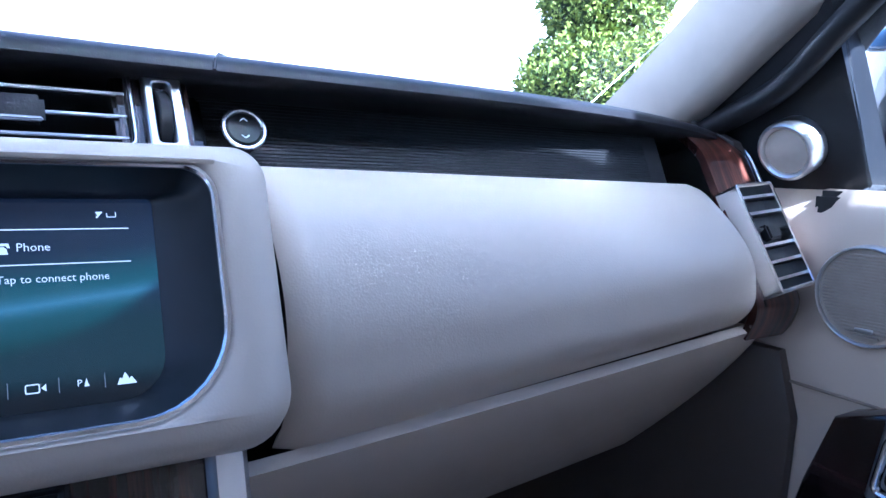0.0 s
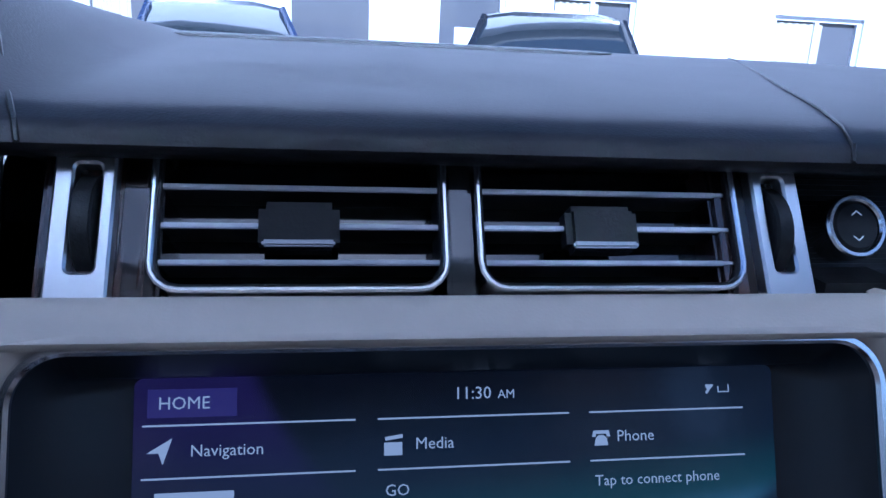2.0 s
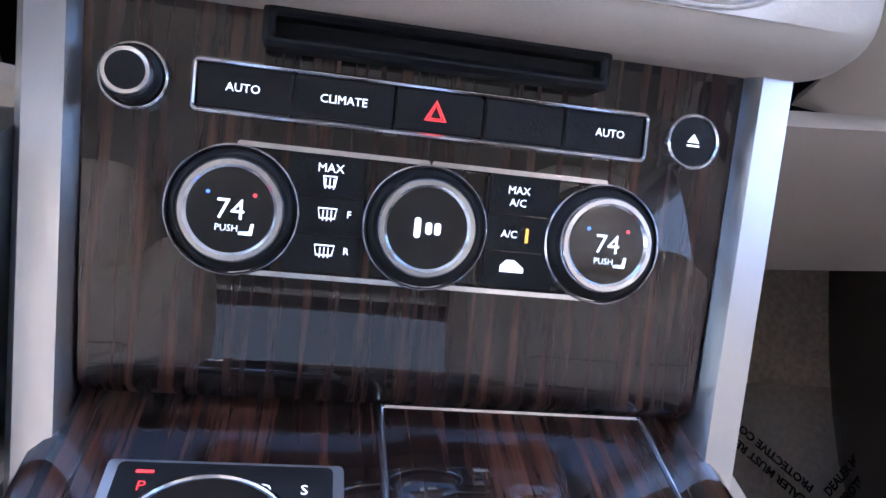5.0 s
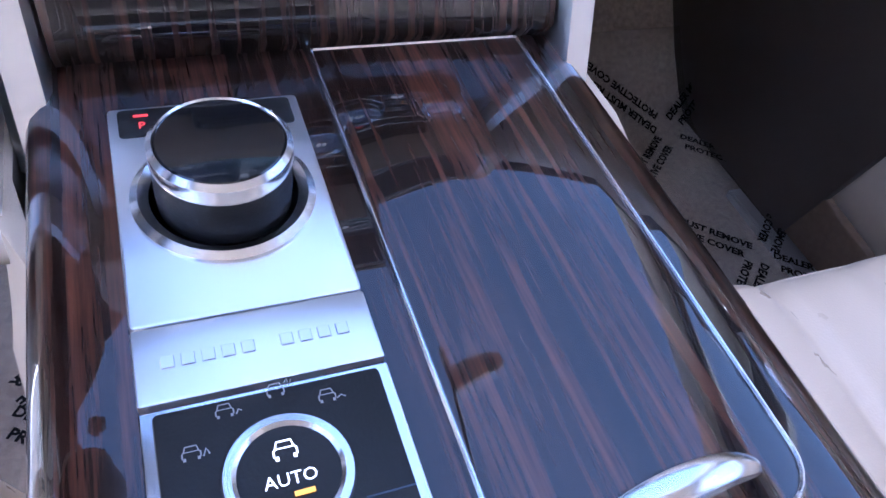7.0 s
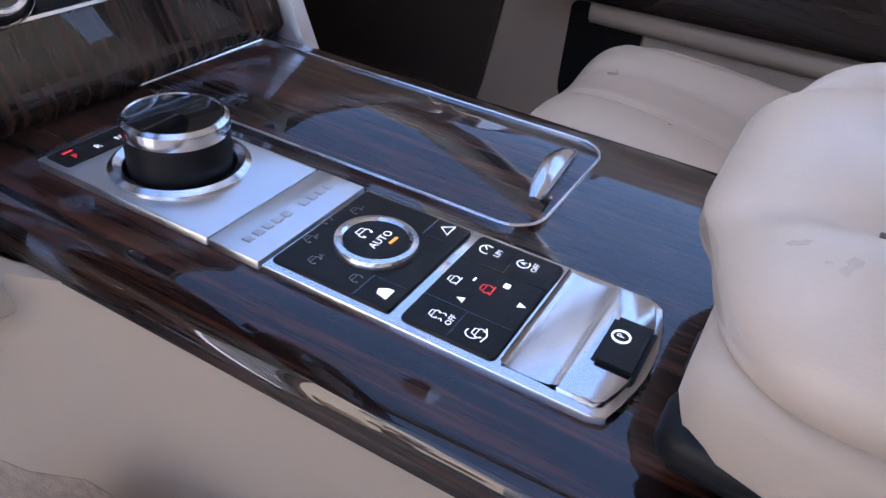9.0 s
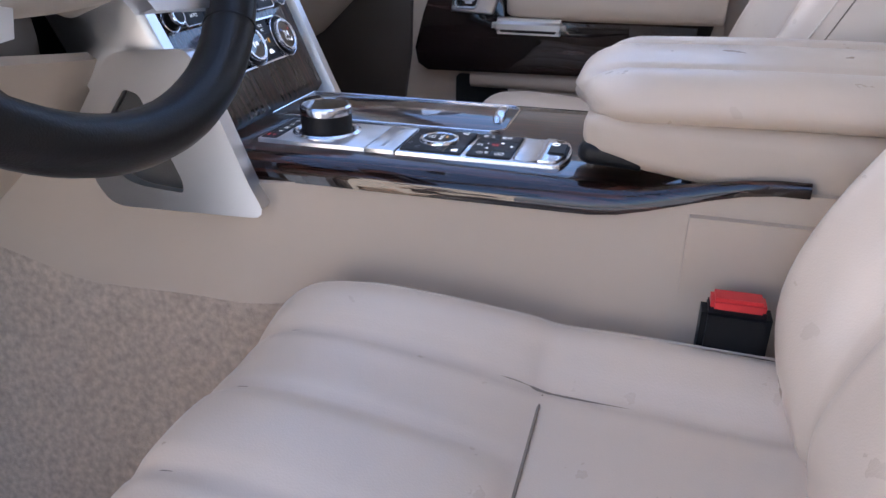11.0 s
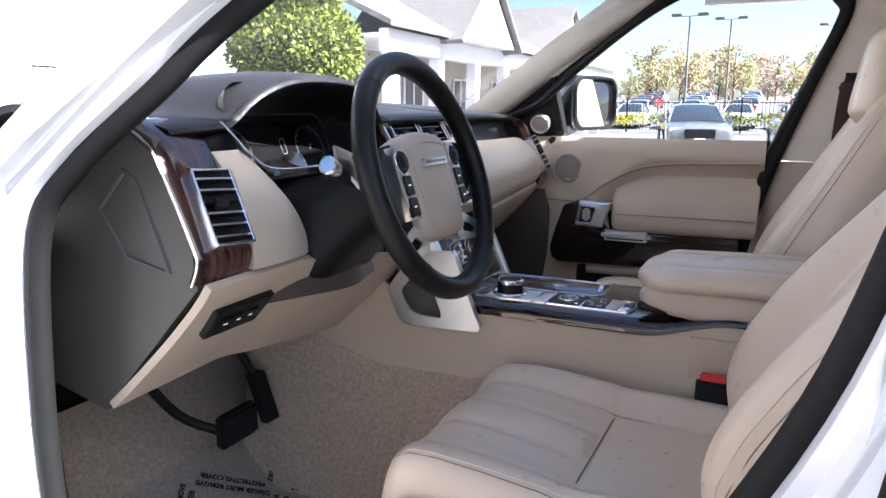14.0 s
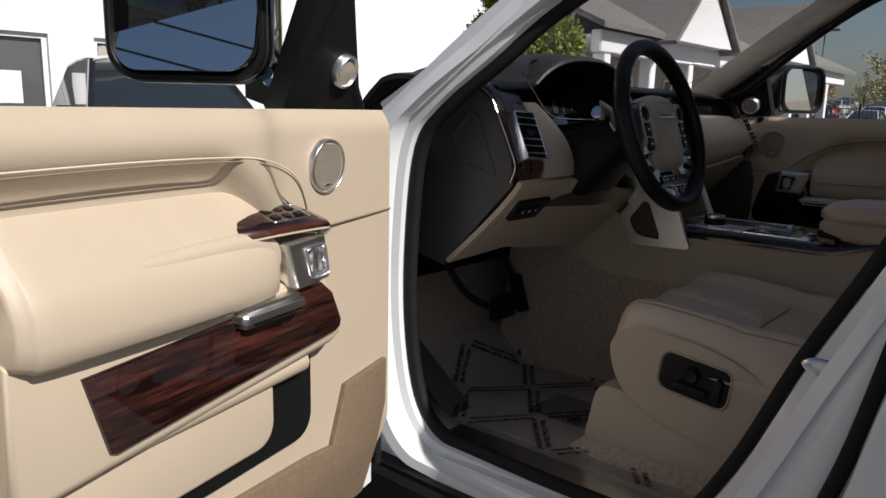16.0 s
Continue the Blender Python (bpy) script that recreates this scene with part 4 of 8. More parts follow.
for y, z in ((-0.3275, 0.0052), (-0.3285, 0.0038), (-0.332, 0.0030), (-0.338, 0.0028), (-0.344, 0.0030), (-0.348, 0.0036), (-0.3505, 0.0048), (-0.352, 0.0054)):
    rows.append([(-0.102 + 0.0722 * k / 8, y, Z0 + z) for k in range(9)])
part("coin_tray", sheet(rows), CHROME, con, "polished scooped coin tray", 60)
part("brake_plate", plate([(-0.1025, -0.3515), (-0.1025, -0.366)] + [(-0.100 + 0.066 * k / 8, -0.3695 - 0.006 * (1 - (2 * k / 8 - 1) ** 2)) for k in range(9)] + [(-0.0300, -0.365), (-0.0300, -0.3515)], Z0 + 0.001, Z0 + 0.0054, 0.0008), CHROME, con)
part("brake_switch", box((-0.0840, -0.3755, Z0 + 0.001), (-0.0500, -0.3570, Z0 + 0.0075), 0.002), BLACK, con, "black parking brake switch")

# ---- screen content and lettering ----
def glow(name, colour, strength):
    mt = bpy.data.materials.new(name)
    mt.use_nodes = True
    b = mt.node_tree.nodes["Principled BSDF"]
    b.inputs["Base Color"].default_value = (0.01, 0.01, 0.01, 1)
    b.inputs["Emission Color"].default_value = (*colour, 1)
    b.inputs["Emission Strength"].default_value = strength
    b.inputs["Roughness"].default_value = 0.3
    return mt


def display_material():
    """A lit colour display: dark navy with a teal wave and a violet corner, under gloss."""
    mt = glow("lit_display", (0.1, 0.2, 0.3), 0.10)
    nt = mt.node_tree
    b = nt.nodes["Principled BSDF"]
    b.inputs["Roughness"].default_value = 0.12
    co = nt.nodes.new("ShaderNodeTexCoord")
    sep = nt.nodes.new("ShaderNodeSeparateXYZ")
    nt.links.new(co.outputs["Generated"], sep.inputs["Vector"])

    def calc(op, a, b_=0.0, c_=0.0):
        nd = nt.nodes.new("ShaderNodeMath")
        nd.operation = op
        for i, q in enumerate((a, b_, c_)):
            if isinstance(q, (int, float)):
                nd.inputs[i].default_value = q
            else:
                nt.links.new(q, nd.inputs[i])
        return nd.outputs[0]

    def blend(fac, a, b_):
        nd = nt.nodes.new("ShaderNodeMix")
        nd.data_type = "RGBA"
        nt.links.new(fac, nd.inputs["Factor"])
        for key, q in (("A", a), ("B", b_)):
            if isinstance(q, tuple):
                nd.inputs[key].default_value = (*q, 1)
            else:
                nt.links.new(q, nd.inputs[key])
        return nd.outputs["Result"]

    def step(v, lo, hi):
        nd = nt.nodes.new("ShaderNodeMapRange")
        nd.interpolation_type = "SMOOTHSTEP"
        nt.links.new(v, nd.inputs["Value"])
        nd.inputs["From Min"].default_value, nd.inputs["From Max"].default_value = lo, hi
        return nd.outputs["Result"]

    X, Z = calc("MULTIPLY", sep.outputs["X"], 2.26), sep.outputs["Z"]
    # a dark disc whose rim sweeps down from the upper edge; violet outside it above, grey-teal below
    dist = calc("SQRT", calc("ADD", calc("POWER", calc("SUBTRACT", X, 1.476), 2.0), calc("POWER", calc("SUBTRACT", Z, 1.480), 2.0)))
    rim = step(dist, 1.207 - 0.05, 1.207 + 0.03)
    outer = blend(step(Z, 0.35, 0.95), (0.034, 0.070, 0.076), (0.055, 0.034, 0.165))
    # a bright streak that rises to one side, teal below it
    f = calc("SUBTRACT", Z, calc("MULTIPLY_ADD", X, 0.10, 0.32))
    inner = blend(step(f, -0.30, 0.04), (0.020, 0.060, 0.048), (0.060, 0.185, 0.195))
    inner = blend(step(f, 0.02, 0.26), inner, (0.030, 0.050, 0.085))
    inner = blend(step(f, 0.25, 0.60), inner, (0.008, 0.011, 0.022))
    glowing = calc("POWER", calc("MAXIMUM", calc("SUBTRACT", 1.0, calc("MULTIPLY", calc("ABSOLUTE", f), 14.0)), 0.0), 2.0)
    inner = blend(calc("MULTIPLY", glowing, step(X, 0.75, 1.5)), inner, (0.16, 0.36, 0.45))
    picture = blend(rim, inner, outer)
    picture = blend(step(Z, 0.20, 0.06), picture, (0.012, 0.016, 0.020))
    nt.links.new(picture, b.inputs["Emission Color"])
    b.inputs["Emission Strength"].default_value = 0.078
    return mt


LIT = glow("lit_white", (0.9, 0.92, 0.95), 0.13)
LIT_RED = glow("lit_red", (1.0, 0.05, 0.05), 0.12)
LIT_AMBER = glow("lit_amber", (1.0, 0.45, 0.05), 0.13)
LIT_BLUE = glow("lit_blue", (0.1, 0.2, 1.0), 0.15)
DIM = glow("lit_dim", (0.5, 0.53, 0.57), 0.05)
CARD = glow("display_card", (0.06, 0.10, 0.16), 0.05)
VIOLET = glow("display_violet", (0.10, 0.07, 0.30), 0.10)
scr = part("touch_screen", plate(scr_o, -0.004, 0.001), display_material(), dash, "lit colour touch screen showing the home menu", m=SM)


def flat(name, loop, mat, parent, m, lift=0.0012, h=0.0002):
    return part(name, plate(loop, lift, lift + h), mat, parent, m=m)


def bar(name, x0, y0, x1, y1, mat, parent, m, lift=0.0012):
    return flat(name, [(x0, y0), (x1, y0), (x1, y1), (x0, y1)], mat, parent, m, lift)


def at(m, x, y):
    return m @ Matrix.Translation((x, y, 0.0013))


bar("header", -0.1165, 0.0815, -0.0865, 0.0912, VIOLET, scr, SM, 0.0011)
for x0, x1 in ((-0.118, -0.045), (-0.037, 0.035), (0.043, 0.106)):
    bar("rule", x0, 0.0785, x1, 0.0791, LIT, scr, SM)
    bar("rule", x0, 0.0605, x1, 0.0611, LIT, scr, SM)
for words, size, x, y, al in (("HOME", 0.0062, -0.1130, 0.0862, "LEFT"), ("11:30", 0.0064, -0.009, 0.087, "LEFT"), ("AM", 0.0046, 0.0075, 0.0864, "LEFT"), ("Navigation", 0.0058, -0.1020, 0.0698, "LEFT"),
                              ("Media", 0.0060, -0.0235, 0.0695, "LEFT"), ("Phone", 0.0060, 0.0535, 0.0695, "LEFT"), ("GO", 0.0058, -0.0345, 0.0533, "LEFT"), ("96.3 FM", 0.0056, -0.0345, 0.0453, "LEFT"),
                              ("Tap to connect phone", 0.0056, 0.0445, 0.0533, "LEFT"), ("77 mi", 0.0058, -0.108, 0.0385, "LEFT"), ("2:38 PM", 0.0058, -0.083, 0.0385, "LEFT")):
    text("lettering", words, size, LIT, scr, at(SM, x, y), al)
bar("address_bar", -0.1135, 0.0525, -0.087, 0.0560, LIT, scr, SM)
flat("flag_icon", [(-0.1145, 0.0365), (-0.110, 0.037), (-0.110, 0.0415), (-0.1145, 0.041)], LIT, scr, SM)
flat("arrow_icon", [(-0.1165, 0.0695), (-0.108, 0.0745), (-0.111, 0.0655), (-0.1125, 0.0695)], LIT, scr, SM)


def phone_icon(x, y, k):
    flat("phone_icon", [(x - 3 * k, y - 3 * k), (x + 3 * k, y - 3 * k), (x + 2.4 * k, y), (x + 1.2 * k, y + 1.2 * k), (x - 1.2 * k, y + 1.2 * k), (x - 2.4 * k, y)], LIT, scr, SM)
    flat("handset_icon", [(x - 4 * k, y + 0.6 * k), (x - 2.6 * k, y + 0.6 * k), (x - 2.2 * k, y + 1.8 * k), (x + 2.2 * k, y + 1.8 * k), (x + 2.6 * k, y + 0.6 * k), (x + 4 * k, y + 0.6 * k), (x + 3.4 * k, y + 3.2 * k), (x - 3.4 * k, y + 3.2 * k)], LIT, scr, SM)


def film_icon(x, y, k):
    flat("film_icon", [(x - 3.4 * k, y - 3 * k), (x + 2.6 * k, y - 3 * k), (x + 2.6 * k, y + 1.2 * k), (x - 3.4 * k, y + 1.2 * k)], LIT, scr, SM)
    flat("film_icon", [(x - 3.0 * k, y + 1.8 * k), (x + 2.8 * k, y + 2.6 * k), (x + 2.7 * k, y + 3.8 * k), (x - 3.1 * k, y + 3.0 * k)], LIT, scr, SM)


phone_icon(0.0475, 0.0690, 0.0009)
film_icon(-0.0310, 0.0690, 0.0011)
rings = [(-0.1030, 0.0235), (-0.0805, 0.0235), (-0.0578, 0.0235), (-0.0232, 0.0242), (-0.0008, 0.0242), (0.0212, 0.0242)]
for i, (x, y) in enumerate(rings):
    part("ring_icon", frame_ring(circle(0.0064, 28, x, y), circle(0.0058, 28, x, y), 0.0011, 0.0014, 0.0001), LIT, scr, m=SM)
    if i in (1, 4):
        part("lens_icon", frame_ring(circle(0.0020, 16, x + 0.001, y + 0.001), circle(0.0014, 16, x + 0.001, y + 0.001), 0.0011, 0.0014, 0.0001), LIT, scr, m=SM)
        flat("lens_icon", [(x - 0.0032, y - 0.0026), (x - 0.0026, y - 0.0032), (x - 0.0002, y - 0.0008), (x - 0.0008, y - 0.0002)], LIT, scr, SM)
    elif i == 0:
        flat("flag_icon", [(x - 0.003, y - 0.003), (x + 0.003, y - 0.002), (x + 0.003, y + 0.003), (x - 0.003, y + 0.002)], LIT, scr, SM)
        flat("cancel_icon", [(x - 0.0035, y - 0.003), (x - 0.003, y - 0.0035), (x + 0.0035, y + 0.003), (x + 0.003, y + 0.0035)], LIT_RED, scr, SM, 0.0015)
    else:
        bar("list_icon", x - 0.003, y - 0.002, x + 0.0025, y + 0.0022, LIT, scr, SM)
        bar("list_icon", x - 0.002, y - 0.0005, x + 0.0018, y + 0.0006, CARD, scr, SM, 0.0015)
for i in range(4):
    flat("page_dot", circle(0.0011, 12, -0.0108 + 0.0070 * i, 0.0110), LIT if i == 1 else DIM, scr, SM)
xs_ = (-0.107, -0.082, -0.057, -0.033, -0.009, 0.014, 0.036, 0.058, 0.079, 0.099)
for i, x in enumerate(xs_[:-1]):
    if i not in (1, 2, 3):
        bar("divider", (x + xs_[i + 1]) / 2 - 0.0002, -0.0035, (x + xs_[i + 1]) / 2 + 0.0002, 0.004, DIM, scr, SM)
flat("back_icon", [(-0.109, -0.002), (-0.105, -0.0025), (-0.104, 0.0), (-0.106, 0.0025), (-0.1065, 0.0015), (-0.1055, 0.0), (-0.1065, -0.001)], DIM, scr, SM)
flat("home_icon", [(-0.0853, -0.0035), (-0.0790, -0.0035), (-0.0790, 0.0), (-0.0775, 0.0), (-0.0822, 0.0042), (-0.0868, 0.0), (-0.0853, 0.0)], LIT, scr, SM)
for x, y, r in ((-0.0588, -0.001, 0.0026), (-0.0548, 0.002, 0.0020)):
    part("gear_icon", frame_ring(circle(r, 14, x, y), circle(r * 0.45, 14, x, y), 0.0011, 0.0014, 0.0001), LIT, scr, m=SM)
flat("arrow_icon", [(-0.037, -0.0005), (-0.029, 0.0042), (-0.0315, -0.0045), (-0.033, -0.0008)], LIT, scr, SM)
phone_icon(-0.011, 0.0, 0.0010)
film_icon(0.0118, -0.0003, 0.0011)
flat("seat_icon", [(0.0335, 0.0042), (0.0350, 0.0040), (0.0370, -0.0018), (0.0400, -0.0022), (0.0400, -0.0036), (0.0355, -0.0034)], LIT, scr, SM)
part("camera_icon", frame_ring(rrect(0.0064, 0.0046, 0.0008, 2, 0.0572, 0), rrect(0.0052, 0.0034, 0.0005, 2, 0.0572, 0), 0.0011, 0.0014, 0.0001), LIT, scr, m=SM)
flat("camera_icon", [(0.0608, 0.0), (0.0630, -0.0018), (0.0630, 0.0018)], LIT, scr, SM)
text("park_icon", "P", 0.0048, LIT, scr, at(SM, 0.0775, 0.0))
flat("cone_icon", [(0.0795, -0.0018), (0.0818, -0.0018), (0.0806, 0.0022)], LIT, scr, SM)
flat("terrain_icon", [(0.0945, -0.0030), (0.1040, -0.0030), (0.1015, 0.0008), (0.1005, -0.0004), (0.0985, 0.0032), (0.0970, -0.0002), (0.0960, 0.0006)], LIT, scr, SM)
flat("aerial_icon", [(0.0905, 0.0850), (0.0912, 0.0844), (0.0938, 0.0876), (0.0931, 0.0882)], LIT, scr, SM)
flat("aerial_icon", [(0.0905, 0.0880), (0.0938, 0.0880), (0.0938, 0.0873), (0.0926, 0.0873), (0.0915, 0.0860), (0.0910, 0.0866)], LIT, scr, SM)
for x0, x1, y1 in ((0.0958, 0.0962, 0.0872), (0.0958, 0.1005, 0.0853), (0.1001, 0.1005, 0.0878)):
    bar("signal_icon", x0, 0.0849, x1, y1, LIT, scr, SM)

# stack lettering
K2 = KM @ Matrix.Translation((0, 0, 0.0018))
for words, x, y, size in (("AUTO", -0.0745, 0.042, 0.0046), ("CLIMATE", -0.0365, 0.042, 0.0046), ("AUTO", 0.0735, 0.042, 0.0046)):
    text("lettering", words, size, WHITE_PRINT, con, K2 @ Matrix.Translation((x, y, 0)))
tri3 = [(-0.0045, 0.0385), (0.0045, 0.0385), (0.0, 0.0468)]
part("hazard_mark", frame_ring(tri3, inset(tri3, 0.0011), -0.0002, 0.0003, 0.0001), LIT_RED, con, m=K2)
tri4 = inset(tri3, 0.0019)
part("hazard_mark", frame_ring(tri4, inset(tri4, 0.0006), -0.0002, 0.0003, 0.0001), LIT_RED, con, m=K2)
K3 = KM @ Matrix.Translation((0, 0, 0.0013))
for words, x, y, size in (("MAX", -0.039, 0.0155, 0.0048), ("F", -0.0305, -0.002, 0.0040), ("R", -0.0305, -0.0165, 0.0040), ("MAX", 0.0375, 0.0145, 0.0044), ("A/C", 0.0375, 0.0095, 0.0044), ("A/C", 0.0350, -0.0035, 0.0042)):
    text("lettering", words, size, WHITE_PRINT, con, K3 @ Matrix.Translation((x, y, 0)))
for y, w in ((0.0105, 0.0055), (-0.002, 0.0075), (-0.0165, 0.0080)):
    lp = [(-0.039 - w / 2, y + 0.0022), (-0.039 - w * 0.4, y - 0.0022), (-0.039 + w * 0.4, y - 0.0022), (-0.039 + w / 2, y + 0.0022)]
    part("heater_icon", frame_ring(lp, inset(lp, 0.0006), -0.0002, 0.0003, 0.0001), WHITE_PRINT, con, m=K3)
    for q in (-0.0016, 0.0, 0.0016):
        bar("heater_icon", -0.0392 + q, y - 0.0030, -0.0388 + q, y + 0.0012, WHITE_PRINT, con, K3, 0.0)
flat("recirculation_icon", [(0.0325, -0.0190), (0.0425, -0.0190), (0.0425, -0.0170), (0.0405, -0.0155), (0.0385, -0.0140), (0.0350, -0.0140), (0.0325, -0.0165)], WHITE_PRINT, con, K3, 0.0)
bar("lamp_bar", 0.0420, -0.0065, 0.0432, -0.0005, LIT_AMBER, con, K3, 0.0)
for y in (0.0045, -0.0105):
    for x0, x1 in ((-0.0545, -0.0255), (0.0255, 0.0545)):
        bar("button_gap", x0, y - 0.0003, x1, y + 0.0003, GLOSS, con, K3, 0.0)
for cx in (-0.0748, 0.0748):
    D3 = KM @ Matrix.Translation((cx, -0.004, 0.0086))
    text("lettering", "74", 0.0110, LIT, con, D3 @ Matrix.Translation((0, 0.0, 0)))
    text("lettering", "PUSH", 0.0036, LIT, con, D3 @ Matrix.Translation((-0.001, -0.0068, 0)))
    flat("heat_dot", circle(0.0008, 10, 0.0085, 0.0062), LIT_RED, con, D3, 0)
    flat("cool_dot", circle(0.0008, 10, -0.0085, 0.0062), LIT_BLUE, con, D3, 0)
    flat("seat_icon", [(0.0035, -0.0090), (0.0085, -0.0090), (0.0090, -0.0045), (0.0078, -0.0045), (0.0072, -0.0075), (0.0035, -0.0078)], LIT, con, D3, 0)
D3 = KM @ Matrix.Translation((0, -0.004, 0.0086))
for x, h in ((-0.0040, 0.0080), (0.0005, 0.0048), (0.0040, 0.0048)):
    flat("airflow_icon", rrect(0.0026, h, 0.001, 2, x, 0), LIT, con, D3, 0)
flat("eject_mark", [(-0.0028, -0.0005), (0.0028, -0.0005), (0.0, 0.0032)], WHITE_PRINT, con, em, 0.002)
bar("eject_mark", -0.0028, -0.0022, 0.0028, -0.0014, WHITE_PRINT, con, em, 0.002)

# console lettering: read from the driver's seat side, rear edge towards the reader
CM = Matrix.Translation((0, 0, Z0))
part("letter_strip", plate(rrect(0.074, 0.018, 0.002, 2, -0.066, -0.073), Z0 + 0.002, Z0 + 0.0036, 0.0004), BLACK, con, "black gear letter strip")
for words, x in (("P", -0.0935), ("R", -0.0795), ("N", -0.066), ("D", -0.0525), ("S", -0.0390)):
    text("lettering", words, 0.0062, LIT_RED if words == "P" else WHITE_PRINT, con, CM @ Matrix.Translation((x, -0.0755, 0.0036)))
bar("gear_light", -0.0965, -0.0693, -0.0905, -0.0680, LIT_RED, con, CM, 0.0036)
bm = bmesh.new()
for k in range(10):
    if k != 5:
        x = -0.0985 + k * 0.0066
        part("raised_bar", box((x, -0.1980, Z0 + 0.0028), (x + 0.0046, -0.1930, Z0 + 0.0035), 0.0003, 1), ALU, con)
text("lettering", "AUTO", 0.0058, WHITE_PRINT, con, CM @ Matrix.Translation((-0.066, -0.2480, 0.0078)))
bar("lamp_bar", -0.066, -0.2535, -0.0598, -0.2519, LIT_AMBER, con, CM, 0.0077)
GREYP = material("grey_print", (0.22, 0.22, 0.23), 0.6, vary=0.05)


def stroke(pts, width, mat, m, nm="pictogram"):
    """A flat printed line of even width."""
    bm = bmesh.new()
    v = [Vector(p) for p in pts]
    left, right = [], []
    for i, p in enumerate(v):
        t = (v[min(i + 1, len(v) - 1)] - v[max(i - 1, 0)]).normalized()
        n_ = Vector((-t.y, t.x)) * width / 2
        left.append(bm.verts.new((p.x + n_.x, p.y + n_.y, 0)))
        right.append(bm.verts.new((p.x - n_.x, p.y - n_.y, 0)))
    for i in range(len(v) - 1):
        bm.faces.new((right[i], right[i + 1], left[i + 1], left[i]))
    return part(nm, bm, mat, con, m=m, flip=False)


def car_front(x, y, k, mat, m):
    """A small car seen from the front, as one printed line."""
    body = [(-3.2, -1.6), (-3.2, 0.4), (-2.6, 0.9), (-2.0, 3.0), (2.0, 3.0), (2.6, 0.9), (3.2, 0.4), (3.2, -1.6)]
    stroke([(x + a * k, y + b * k) for a, b in body], 0.55 * k, mat, m)
    stroke([(x - 2.6 * k, y + 0.9 * k), (x + 2.6 * k, y + 0.9 * k)], 0.4 * k, mat, m)
    for q in (-2.5, 2.5):
        stroke([(x + q * k, y - 2.6 * k), (x + q * k, y - 1.3 * k)], 1.0 * k, mat, m)


car_front(-0.066, -0.2385, 0.00110, WHITE_PRINT, CM @ Matrix.Translation((0, 0, 0.0078)))
PADM = CM @ Matrix.Translation((0, 0, 0.0047))
extras = {155: [(4.0, -2.0), (5.2, 1.0), (6.2, -1.5)], 120: [(4.0, -2.2), (5.0, -0.2), (6.2, -1.0)], 85: [(3.8, 2.6), (5.0, 4.4), (5.4, 1.0), (6.6, 3.6)], 50: [(3.6, -1.8), (5.4, -0.6), (7.0, -1.8)]}
for a in (205, 155, 120, 85, 50):
    q = radians(a)
    x, y = -0.066 + 0.0285 * math.cos(q), -0.242 + 0.0265 * math.sin(q)
    car_front(x - 0.001, y, 0.00085, GREYP, PADM)
    if a in extras:
        stroke([(x - 0.001 + p * 0.00085, y + q_ * 0.00085) for p, q_ in extras[a]], 0.0005, GREYP, PADM)
flat("hill_icon", [(-0.0975, -0.2715), (-0.0905, -0.2715), (-0.0905, -0.2685), (-0.0930, -0.2650), (-0.0960, -0.2660)], WHITE_PRINT, con, CM, 0.0046)
lp = [(-0.0400, -0.2685), (-0.0310, -0.2685), (-0.0355, -0.2625)]
part("low_range_icon", frame_ring(lp, inset(lp, 0.0008), Z0 + 0.0044, Z0 + 0.0048, 0.0001), WHITE_PRINT, con)
for x0, y0, x1, y1 in ((-0.1025, -0.2585, -0.0865, -0.2582), (-0.0455, -0.2585, -0.0295, -0.2582), (-0.0865, -0.2765, -0.0863, -0.2585), (-0.0455, -0.2765, -0.0453, -0.2585)):
    bar("button_gap", x0, y0 - 0.0002, x1, y1 + 0.0002, GLOSS, con, CM, 0.0045)
for x, y, words in ((-0.0390, -0.2935, "LIM"), (-0.0390, -0.3125, "OFF"), (-0.0930, -0.2985, "OFF")):
    text("lettering", words, 0.0040, WHITE_PRINT, con, CM @ Matrix.Translation((x, y - 0.002, 0.0046)))
# limiter dial, stop-start arrow, sliding car, descending car, raised car
arc = lambda x, y, r, a0, a1: [(x + r * math.cos(radians(t)), y + r * math.sin(radians(t))) for t in range(a0, a1 + 1, 15)]
stroke(arc(-0.0390, -0.2895, 0.0034, -30, 210), 0.0006, WHITE_PRINT, PADM)
stroke([(-0.0390, -0.2895), (-0.0368, -0.2878)], 0.0006, WHITE_PRINT, PADM)
stroke(arc(-0.0390, -0.3085, 0.0030, 20, 320), 0.0006, WHITE_PRINT, PADM)
text("lettering", "A", 0.0040, WHITE_PRINT, con, PADM @ Matrix.Translation((-0.0390, -0.3085, 0)))
car_front(-0.0930, -0.2930, 0.00075, WHITE_PRINT, PADM)
for q in (-0.002, 0.002):
    stroke([(-0.0930 + q, -0.2955), (-0.0930 + q + 0.0008, -0.2965), (-0.0930 + q - 0.0008, -0.2975)], 0.0005, WHITE_PRINT, PADM)
car_front(-0.0930, -0.3135, 0.00085, WHITE_PRINT, PADM)
stroke(arc(-0.0945, -0.3115, 0.0030, 60, 240), 0.0005, WHITE_PRINT, PADM)
stroke([(-0.0975, -0.3165), (-0.0930, -0.3172), (-0.0888, -0.3150)], 0.0006, WHITE_PRINT, PADM)
car_front(-0.0680, -0.2880, 0.00080, WHITE_PRINT, PADM)
stroke([(-0.0712, -0.2905), (-0.0648, -0.2905)], 0.0005, WHITE_PRINT, PADM)
stroke([(-0.0640, -0.2955), (-0.0610, -0.2955)], 0.0009, WHITE_PRINT, PADM)
car_front(-0.0655, -0.3030, 0.00090, LIT_RED, PADM)
